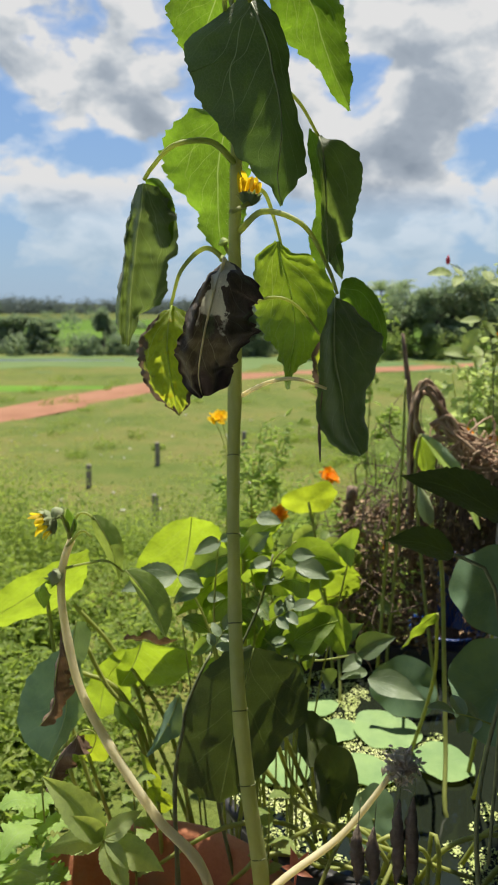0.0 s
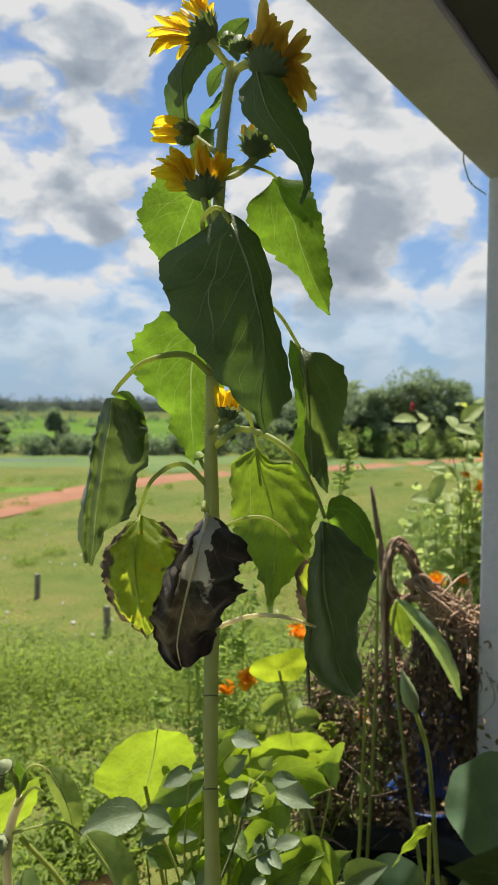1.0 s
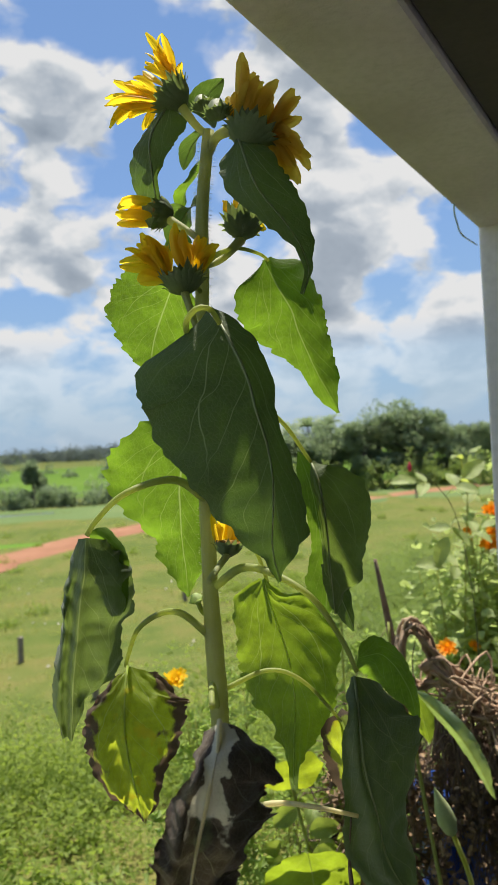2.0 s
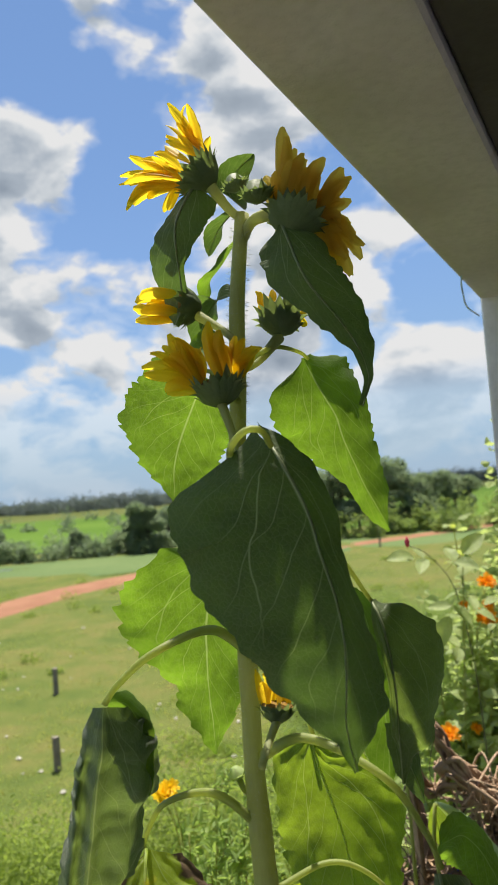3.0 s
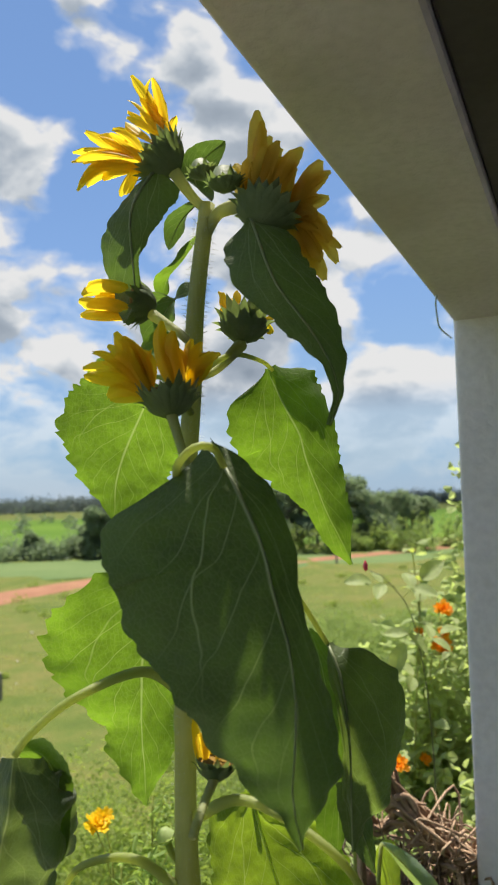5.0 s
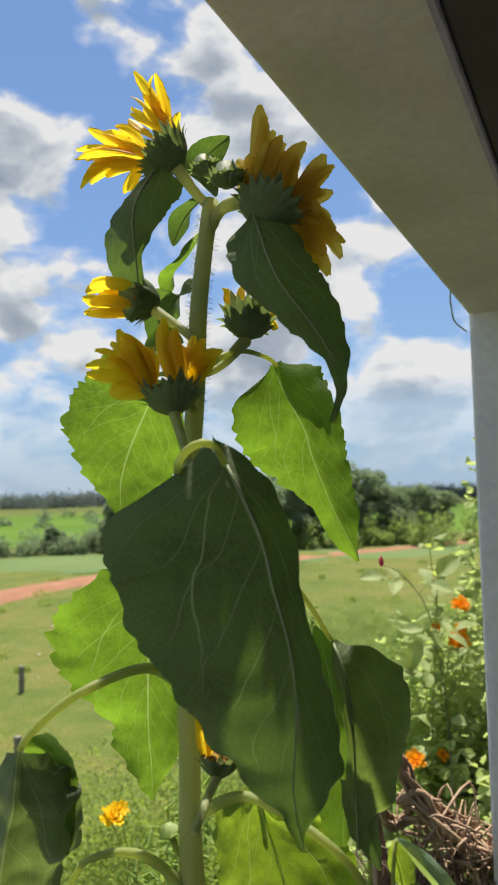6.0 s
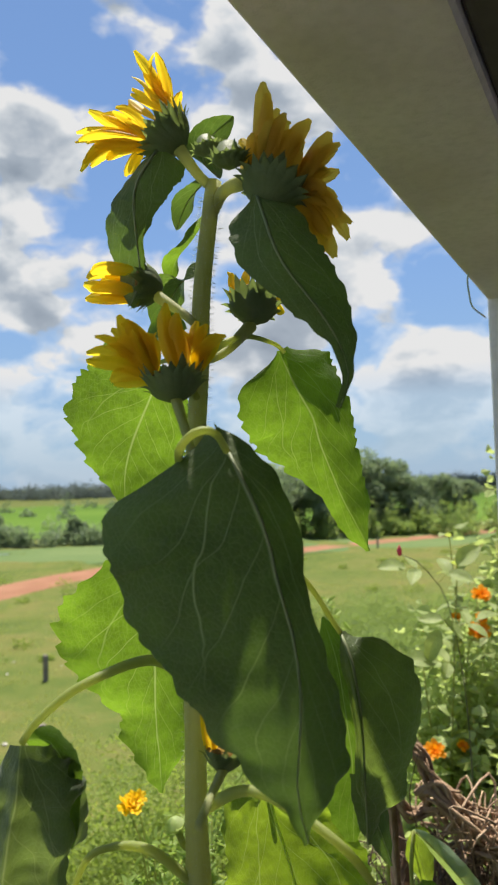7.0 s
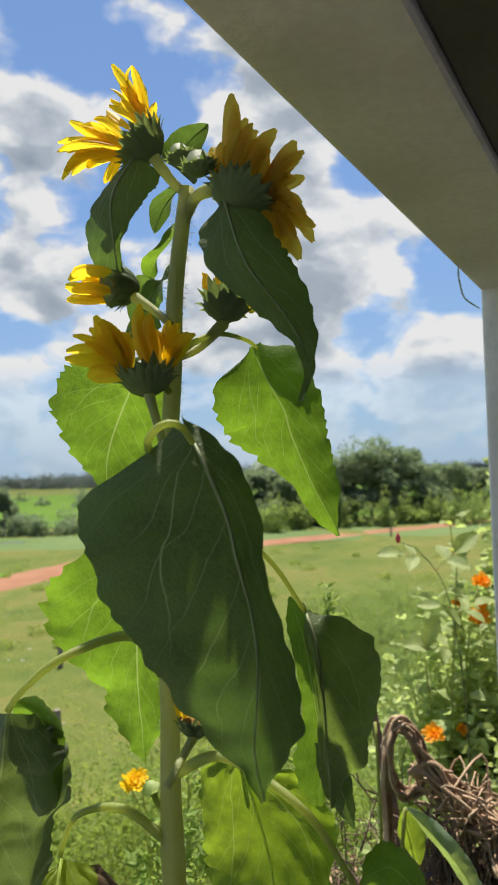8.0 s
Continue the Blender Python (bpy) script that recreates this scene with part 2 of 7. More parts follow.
# paler than the other buds: sun on this one put into its base
M_JOINTBUD = plain_material("sunlit_young_bud", (0.34, 0.43, 0.18), (0.46, 0.54, 0.28), 60, 300, 0.55, 0.4, 0.001, glow=(0.6, 0.72, 0.25), share=0.5)
M_CALYX = plain_material("hairy_bud", (0.26, 0.31, 0.17), (0.38, 0.42, 0.25), 60, 400, 0.6, 0.5, 0.001, glow=(0.5, 0.56, 0.25), share=0.35)
M_POD = plain_material("withered_pod", (0.11, 0.085, 0.06), (0.21, 0.165, 0.125), 60, 300, 0.9, 0.8, 0.003)
M_VINE = plain_material("green_vine", (0.24, 0.28, 0.07), (0.38, 0.41, 0.13), 30, 200, 0.5, 0.3, 0.002, glow=(0.6, 0.64, 0.12), share=0.32)
M_TWIG = plain_material("rose_branch", (0.10, 0.12, 0.05), (0.2, 0.22, 0.1), 40, 260, 0.6, 0.5, 0.003)
M_DRYVINE = plain_material("dry_vine", (0.24, 0.145, 0.09), (0.56, 0.41, 0.28), 14, 260, 0.85, 0.8, 0.004)
M_STICK = plain_material("weathered_stick", (0.11, 0.075, 0.055), (0.24, 0.17, 0.125), 25, 200, 0.85, 0.8, 0.004)
M_TERRA = plain_material("terracotta", (0.36, 0.13, 0.065), (0.5, 0.21, 0.11), 9, 140, 0.8, 0.35, 0.002, stain=(0.3, 0.24, 0.19))
M_SOIL = plain_material("soil", (0.03, 0.02, 0.014), (0.085, 0.055, 0.035), 18, 130, 0.95, 1.0, 0.012)
M_BLUE = plain_material("blue_plastic", (0.005, 0.04, 0.24), (0.008, 0.06, 0.32), 6, 90, 0.35, 0.08, 0.001, spec=0.5)
# darker copy of the bucket blue: shade on the front bucket as colour
M_BLUE_SHADED = plain_material("shaded_blue_plastic", (0.004, 0.025, 0.13), (0.006, 0.035, 0.18), 6, 90, 0.4, 0.1, 0.001, spec=0.4)
M_TUB = plain_material("dark_plastic", (0.016, 0.016, 0.018), (0.035, 0.034, 0.034), 8, 120, 0.5, 0.15, 0.001)
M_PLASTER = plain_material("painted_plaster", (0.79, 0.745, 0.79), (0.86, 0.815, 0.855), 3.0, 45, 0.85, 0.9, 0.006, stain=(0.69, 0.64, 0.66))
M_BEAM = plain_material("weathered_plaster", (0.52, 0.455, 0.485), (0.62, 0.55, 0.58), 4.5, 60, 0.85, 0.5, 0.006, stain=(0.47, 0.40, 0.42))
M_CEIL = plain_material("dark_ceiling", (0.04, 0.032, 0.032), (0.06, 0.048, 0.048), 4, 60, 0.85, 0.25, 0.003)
M_CONC = plain_material("worn_concrete", (0.40, 0.39, 0.39), (0.50, 0.49, 0.48), 4, 90, 0.9, 0.6, 0.004, stain=(0.2, 0.19, 0.17))
M_CORD = plain_material("blue_cord", (0.4, 0.5, 0.55), (0.5, 0.6, 0.65), 30, 200, 0.7, 0.4, 0.002)
M_POST = plain_material("concrete_post", (0.16, 0.14, 0.12), (0.26, 0.23, 0.2), 5, 60, 0.9, 0.6, 0.006, stain=(0.1, 0.09, 0.07))
M_MARI = plain_material("marigold_petal", (0.80, 0.27, 0.005), (0.90, 0.40, 0.01), 60, 300, 0.5, 0.3, 0.002, glow=(1.0, 0.5, 0.01), share=0.45)
M_YELLOWF = plain_material("yellow_petal", (0.84, 0.55, 0.01), (0.9, 0.64, 0.015), 60, 300, 0.5, 0.3, 0.002, glow=(0.98, 0.74, 0.02), share=0.4)
M_WEED = island_material("weed_stuff", ((0.0, (0.14, 0.21, 0.05)), (0.5, (0.20, 0.27, 0.065)), (1.0, (0.29, 0.345, 0.095))), glow=(0.46, 0.6, 0.06), share=0.54)
M_SLOPE = island_material("slope_weeds", ((0.0, (0.16, 0.23, 0.08)), (0.5, (0.22, 0.29, 0.10)), (1.0, (0.30, 0.36, 0.14))), glow=(0.4, 0.54, 0.08), share=0.5)
M_FERN = island_material("feathery_leaves", ((0.0, (0.15, 0.23, 0.055)), (1.0, (0.30, 0.39, 0.12))), glow=(0.55, 0.75, 0.12), share=0.5)
M_GRASS = island_material("grass_blades", ((0.0, (0.2, 0.25, 0.055)), (0.5, (0.28, 0.31, 0.075)), (1.0, (0.38, 0.36, 0.12))), glow=(0.6, 0.62, 0.12), share=0.55)
# greens lightened to stand for haze in front of the distant trees
M_TREE = island_material("tree_leaves", ((0.0, (0.14, 0.20, 0.12)), (0.6, (0.205, 0.265, 0.155)), (1.0, (0.28, 0.335, 0.195))), glow=(0.3, 0.4, 0.16), share=0.45, scale=0.25)
# paler and bluer: the horizon's haze is part of this leaf colour
M_FARTREE = island_material("hazed_far_leaves", ((0.0, (0.12, 0.155, 0.14)), (1.0, (0.18, 0.215, 0.19))), glow=(0.18, 0.22, 0.16), share=0.3, scale=0.05)
M_BARK = plain_material("bark", (0.07, 0.06, 0.05), (0.16, 0.14, 0.12), 5, 40, 0.9, 0.8, 0.03)
M_ROAD = plain_material("red_earth", (0.22, 0.11, 0.068), (0.29, 0.155, 0.098), 0.5, 9, 0.95, 0.5, 0.03, spec=0.05)
M_PADDY = plain_material("paddy", (0.08, 0.18, 0.022), (0.125, 0.24, 0.03), 0.4, 12, 0.8, 0.8, 0.1, spec=0.05)
M_FARFIELD = plain_material("far_field", (0.07, 0.135, 0.02), (0.105, 0.175, 0.028), 0.05, 1.2, 0.9, 0.6, 0.1, spec=0.03)
M_MARSH = plain_material("marsh_grass", (0.09, 0.14, 0.052), (0.128, 0.172, 0.068), 0.12, 3.0, 0.9, 0.8, 0.1, spec=0.05)
M_WHITE = plain_material("pale_stone", (0.4, 0.38, 0.32), (0.58, 0.55, 0.48), 20, 100, 0.8, 0.4, 0.01)
M_RED = plain_material("red_bud", (0.5, 0.03, 0.06), (0.6, 0.06, 0.1), 40, 200, 0.5, 0.3, 0.002)
M_REDLEAF = plain_material("reddish_leaf", (0.26, 0.07, 0.06), (0.34, 0.15, 0.08), 40, 200, 0.5, 0.3, 0.002, glow=(0.5, 0.16, 0.1), share=0.3)
M_FUZZ = plain_material("dry_seed_head", (0.46, 0.40, 0.33), (0.62, 0.56, 0.47), 60, 300, 0.95, 0.3, 0.003, glow=(0.66, 0.6, 0.5), share=0.5)


def water_material(name, colour, rough):
    t = Tree(name)
    t.colour(colour)
    t.set(Roughness=rough, IOR=1.33)
    t.b.inputs["Specular IOR Level"].default_value = 0.5
    t.bump(t.noise(7.0, 3), 0.06, 0.02)
    return t.m


M_WATER = water_material("tub_water", (0.012, 0.016, 0.01), 0.04)
M_POND = water_material("pond_water", (0.07, 0.10, 0.08), 0.35)


def ground_material():
    t = Tree("field_grass")
    p = t.coords("Object")
    a, b, c = t.noise(0.16, 5, 0.62, p), t.noise(1.1, 5, 0.62, p), t.noise(14.0, 4, 0.6, p)
    col = t.ramp(t.math("ADD", t.math("MULTIPLY", a, 0.62), t.math("MULTIPLY", b, 0.38)),
                 (0.34, (0.066, 0.096, 0.022)), (0.44, (0.100, 0.130, 0.028)), (0.51, (0.132, 0.146, 0.038)), (0.58, (0.168, 0.154, 0.048)), (0.66, (0.120, 0.136, 0.034)))
    col = t.mix(t.math("MULTIPLY", t.grey(c, 0.35, 0.75), 0.55), col, (0.06, 0.09, 0.022))
    col = t.mix(t.math("MULTIPLY", t.grey(t.noise(3.2, 4, 0.7, p), 0.56, 0.72), 0.6), col, (0.08, 0.13, 0.03))
    t.colour(col)
    t.set(Roughness=0.95)
    t.b.inputs["Specular IOR Level"].default_value = 0.1
    t.bump(t.math("ADD", b, c), 0.8, 0.08)
    return t.m


M_GROUND = ground_material()


# ---- mesh helpers
def mesh_object(name, verts, faces, material, parent=None, label="", uvs=None, smooth=True):
    me = bpy.data.meshes.new(name)
    me.from_pydata([tuple(v) for v in verts], [], faces)
    if uvs is not None:
        layer = me.uv_layers.new(name="UVMap")
        idx = np.empty(len(me.loops), dtype=np.int64)
        me.loops.foreach_get("vertex_index", idx)
        layer.data.foreach_set("uv", np.asarray(uvs, dtype=np.float32)[idx].ravel())
    if smooth:
        me.polygons.foreach_set("use_smooth", np.ones(len(me.polygons), dtype=bool))
    me.materials.append(material)
    me.update()
    ob = new(name, me)
    if parent:
        ob.parent = parent
    if label:
        tagged(ob, label)
    return ob


def part(name, bm, material, parent=None, label=""):
    me = bpy.data.meshes.new(name)
    bm.to_mesh(me)
    bm.free()
    me.materials.append(material)
    ob = new(name, me)
    if parent:
        ob.parent = parent
    if label:
        tagged(ob, label)
    return ob


def thing(name, label, category, group="", kind="", at=(0, 0, 0)):
    """An Empty at a thing's base; its parts keep world coordinates."""
    ob = new(name)
    ob.empty_display_size = 0.05
    ob["base"] = at
    return tagged(ob, label, category, group, kind)


def spline(points, n):
    """Catmull-Rom through the points, n + 1 samples, spread by length."""
    p = [Vector(q) for q in points]
    p = [2 * p[0] - p[1]] + p + [2 * p[-1] - p[-2]]
    raw = []
    for i in range(1, len(p) - 2):
        a, b, c, d = p[i - 1 : i + 3]
        for k in range(12):
            t = k / 12
            raw.append(0.5 * (2 * b + (c - a) * t + (2 * a - 5 * b + 4 * c - d) * t * t + (3 * b - a - 3 * c + d) * t ** 3))
    raw.append(p[-2])
    far = np.cumsum([0.0] + [(b - a).length for a, b in zip(raw, raw[1:])])
    out = []
    for s in np.linspace(0, far[-1], n + 1):
        k = min(int(np.searchsorted(far, s, side="right")) - 1, len(raw) - 2)
        f = (s - far[k]) / max(far[k + 1] - far[k], 1e-9)
        out.append(raw[k].lerp(raw[k + 1], float(f)))
    return out


def tube_data(points, radii, n=24, sides=8, ribs=0.0, knots=(), jitter=0.0, seed=0):
    """A tapering tube along a smooth line; knots are swellings (at, height)."""
    rnd = random.Random(seed)
    line = spline(points, n)
    verts, faces = [], []
    x = Vector((1, 0.13, 0.07))
    for i, c in enumerate(line):
        f = i / n
        k = f * (len(radii) - 1)
        j = min(int(k), len(radii) - 2)
        r = radii[j] + (radii[j + 1] - radii[j]) * (k - j)
        for at, high in knots:
            r *= 1 + high * math.exp(-(((f - at) * n / 1.2) ** 2))
        t = (line[min(i + 1, n)] - line[max(i - 1, 0)]).normalized()
        x = (x - t * x.dot(t)).normalized()
        y = t.cross(x)
        for s in range(sides):
            a = 2 * math.pi * s / sides
            q = r * (1 + ribs * (1 if s % 2 else -1) + jitter * rnd.uniform(-1, 1))
            verts.append(c + (x * math.cos(a) + y * math.sin(a)) * q)
    for i in range(n):
        for s in range(sides):
            a, b = i * sides + s, i * sides + (s + 1) % sides
            faces.append((a, b, b + sides, a + sides))
    faces.append(tuple(reversed(range(sides))))
    faces.append(tuple(range(n * sides, (n + 1) * sides)))
    return verts, faces


def tube(name, points, radii, material, parent=None, label="", **more):
    v, f = tube_data(points, radii, **more)
    return mesh_object(name, v, f, material, parent, label)


def joined(parts):
    verts, faces = [], []
    for v, f in parts:
        k = len(verts)
        verts += list(v)
        faces += [tuple(i + k for i in one) for one in f]
    return verts, faces


def heart(v):
    """Half width of a heart-shaped blade along its length."""
    return max(math.sin(math.pi * min(v, 1) ** 0.60), 0) ** 0.85 * (1 - 0.12 * v) if v < 1 else 0.0


def oval(v):
    return max(math.sin(math.pi * min(v, 1) ** 0.85), 0) ** 0.75 if v < 1 else 0.0


def lance(v):
    return max(math.sin(math.pi * min(v, 1) ** 0.7), 0) ** 1.0 if v < 1 else 0.0


def table(*widths):
    """A blade's half width from a few even steps along it."""
    def width(v):
        k = min(max(v, 0), 1) * (len(widths) - 1)
        i = min(int(k), len(widths) - 2)
        f = k - i
        f = f * f * (3 - 2 * f)
        return widths[i] * (1 - f) + widths[i + 1] * f
    return width


def leaf_data(line, side, left, right, fold=(20, 20), curl=(30, 30), lobe=0.12, teeth=0.05, count=16, wrinkle=0.004, shape=heart, nv=44, nu=8, seed=0, twist=0.0, wave=0.0, pleat=0.0, crumple=0.0, ragged=0.0, quilt=0.0):
    """A leaf blade along a line. side points to its right half; left and right are the half widths;
    fold tilts each half away from the flat at the midrib, curl bends it on towards the edge (degrees)."""
    mid = spline(line, nv)
    length = sum((b - a).length for a, b in zip(mid, mid[1:]))
    side = Vector(side).normalized()
    verts, uvs, faces = [], [], []
    off = Vector((seed * 7.3, seed * 3.1, seed * 1.7))
    cols = 2 * nu + 1
    for i, c in enumerate(mid):
        v = i / nv
        t = (mid[min(i + 1, nv)] - mid[max(i - 1, 0)]).normalized()
        s = (side - t * side.dot(t)).normalized()
        if twist:
            s = (Matrix.Rotation(radians(twist) * v, 3, t) @ s).normalized()
        nrm = s.cross(t)
        ww = [one(max(v, 0.0)) for one in (shape if isinstance(shape, tuple) else (shape, shape))]
        for k in range(-nu, nu + 1):
            u = k / nu
            h = 0 if k < 0 else 1
            w = ww[h]
            half = (left, right)[h] * w
            if ragged:
                half *= 1 + ragged * (noise.noise((v * 7 + seed, h * 5, 1.5)) + 0.6 * noise.noise((v * 23 + seed, h * 5, 2.5)))
            au = abs(u)
            if abs(k) == nu:
                ph = v * count + 0.6 * noise.noise((v * 9 + seed, u * 3, seed * 0.37))
                half *= 1 + teeth * (1.0 + 0.7 * noise.noise((v * 21, seed, u))) * (1.0 - 2 * (ph % 1.0) if ph % 1.0 > 0.3 else (ph % 1.0) / 0.15 - 1.6)
            a0, a1 = radians(fold[h]), radians(curl[h])
            steps = 5
            x = z = 0.0
            for q in range(steps):
                a = a0 + a1 * (q + 0.5) / steps * au
                x += math.cos(a) * au * half / steps
                z += math.sin(a) * au * half / steps
            p = c + s * (x if k > 0 else -x) - nrm * z - t * (lobe * length * au ** 1.6 * (1 - v) ** 4)
            if wrinkle:
                g = noise.noise_vector(p * 16 + off) * wrinkle + noise.noise_vector(p * 45 + off) * wrinkle * 0.45
                p = p + g * (0.25 + au)
            if crumple:
                g = noise.noise(p * 24 + off)
                p = p + nrm * crumple * (1 - 2.2 * abs(g) + 0.5 * noise.noise(p * 60 + off)) * (0.3 + au)
            if pleat:
                p = p + nrm * pleat * math.sin(au * 8.5 + seed + (1.3 if k > 0 else 0) + 2.0 * v) * min(1, 3 * v) * w
            if quilt:
                p = p + nrm * quilt * math.cos(2 * math.pi * ((v - 0.42 * au ** 0.8) * 6.5)) * min(1, 4 * au) * min(1, 4 * w)
            if wave:
                p = p + nrm * wave * au ** 2 * math.sin(v * 17 + seed + (2 if k > 0 else 0))
            verts.append(p)
            uvs.append((0.5 + 0.5 * u, v))
    for i in range(nv):
        for k in range(cols - 1):
            a = i * cols + k
            faces.append((a, a + 1, a + cols + 1, a + cols))
    return verts, faces, uvs, mid


def leaf(name, line, side, left, right, material, parent, label="", rib=0.0018, rib_material=None, **more):
    """A blade with its midrib as a raised tube under it."""
    more.setdefault("nv", 96)
    for key in ("fold", "curl"):
        more[key] = tuple(-q for q in more.get(key, (20, 20)))
    v, f, uv, mid = leaf_data(line, side, left, right, **more)
    ob = mesh_object(name, v, f, material, parent, label, uvs=uv)
    if rib and material is not M_LEAF_BACKLIT:
        tube("midrib", mid[:: max(len(mid) // 8, 1)], (rib, rib * 0.3), rib_material or (M_RIB if material in (M_HEARTLEAF, M_LEAF_YELLOW, M_LEAF_LIME) else M_VEIN if material in (M_LEAF, M_LEAF_WILT, M_LEAF_SOFT) else M_PETIOLE), ob, n=14, sides=6)
    return ob


def box(bm, lo, hi, bevel=0.0):
    m = Matrix.LocRotScale([(a + b) / 2 for a, b in zip(lo, hi)], None, [b - a for a, b in zip(lo, hi)])
    vs = bmesh.ops.create_cube(bm, size=1, matrix=m)["verts"]
    if bevel:
        edges = list({e for q in vs for e in q.link_edges})
        bmesh.ops.bevel(bm, geom=edges, offset=bevel, segments=3, profile=0.6, affect="EDGES")


def lathe(profile, centre, sides=40, wobble=0.0, seed=0):
    """A turned form from (radius, height) pairs, open at both ends of its profile."""
    verts, faces = [], []
    for r, h in profile:
        for s in range(sides):
            a = 2 * math.pi * s / sides
            q = r * (1 + wobble * noise.noise((math.cos(a) * 1.3 + seed, math.sin(a) * 1.3, h * 3)))
            verts.append(Vector(centre) + Vector((q * math.cos(a), q * math.sin(a), h)))
    for i in range(len(profile) - 1):
        for s in range(sides):
            a, b = i * sides + s, i * sides + (s + 1) % sides
            faces.append((a, b, b + sides, a + sides))
    return verts, faces


# ---- the large structure
D = Vector((0.5907, 0.8069, 0))       # along the veranda's edge
N = Vector((0.8069, -0.5907, 0))      # into the veranda
CORNER = Vector((0.851, 2.412, 0))    # foot of the pillar's outer near corner
FLOOR_Z, BEAM_Z = 3.0, 5.386


def ground_z(x, y):
    """A raised garden round the house that slopes down to the flat field."""
    s = min(max((y - 3.2) / 9.0, 0), 1)
    s = s * s * (3 - 2 * s)
    return (FLOOR_Z - 0.13) * (1 - s) + (noise.noise((x * 0.25, y * 0.25, 0)) * 0.12 * min(s * 4, 1) if y < 60 else 0)


def build_ground():
    xs = sorted({*np.linspace(-3000, -60, 12).tolist(), *np.linspace(-60, 60, 81).tolist(), *np.linspace(60, 3000, 12).tolist()})
    ys = sorted({*np.linspace(-3000, -20, 8).tolist(), *np.linspace(-20, 0, 9).tolist(), *np.linspace(0, 20, 41).tolist(), *np.linspace(20, 70, 41).tolist(), *np.linspace(70, 3000, 16).tolist()})
    verts = [(x, y, ground_z(x, y)) for y in ys for x in xs]
    k = len(xs)
    faces = [(j * k + i, j * k + i + 1, (j + 1) * k + i + 1, (j + 1) * k + i) for j in range(len(ys) - 1) for i in range(k - 1)]
    tagged(mesh_object("ground", verts, faces, M_GROUND), "sunny meadow of short yellow-green grass below the house", "ground", kind="structure")


build_ground()


def slab_strip(name, centre, half, material, label, category, lift=0.03, n=60):
    """A sheet of ground that follows a line; centre(f) and half(f) give its middle and half width."""
    verts, faces = [], []
    for i in range(n + 1):
        f = i / n
        c = Vector(centre(f))
        d = (Vector(centre(min(f + 0.01, 1))) - Vector(centre(max(f - 0.01, 0)))).normalized()
        s = Vector((d.y, -d.x, 0))
        for k in (-1, -0.6, 0, 0.6, 1):
            w = half(f) * (1 + 0.12 * noise.noise((f * 40, k * 3, 1)))
            p = c + s * k * w
            verts.append((p.x, p.y, p.z + lift - (0.05 if abs(k) == 1 else 0)))
    for i in range(n):
        for k in range(4):
            a = i * 5 + k
            faces.append((a, a + 1, a + 6, a + 5))
    return tagged(mesh_object(name, verts, faces, material), label, category, kind="structure")


# red earth road across the field
ROAD = spline([(-22, 4, 0), (-14.5, 19, 0), (-10.1, 29.2, 0), (-5.6, 39.5, 0), (-1.0, 45.3, 0), (6, 49.3, 0), (15, 53.8, 0), (28, 60, 0), (60, 76, 0)], 60)
slab_strip("road", lambda f: ROAD[int(round(f * 60))], lambda f: 1.6, M_ROAD, "red earth farm road across the meadow", "road", lift=0.05)
slab_strip("paddy_field", lambda f: (-60 + 52.5 * f, 36.0 + 3.0 * f, 0), lambda f: 5.5 * (1 - 0.85 * f), M_PADDY, "bright green paddy beside the red road", "field", lift=0.04)
slab_strip("marsh", lambda f: (-90 + 130 * f, 54 + 3 * f, 0), lambda f: 9.5 - 3 * f, M_MARSH, "pale green marsh grass round a pond", "field", lift=0.03)
slab_strip("water", lambda f: (-60 + 50 * f, 56.5 + 1.0 * f, 0), lambda f: 2.4 * math.sqrt(max(1 - f, 0.02)), M_POND, "shallow still pond in the marsh", "water", lift=0.08)
slab_strip("far_field", lambda f: (-200 + 420 * f, 135, 0), lambda f: 62, M_FARFIELD, "bright green crop field behind the hedge", "field", lift=0.06)


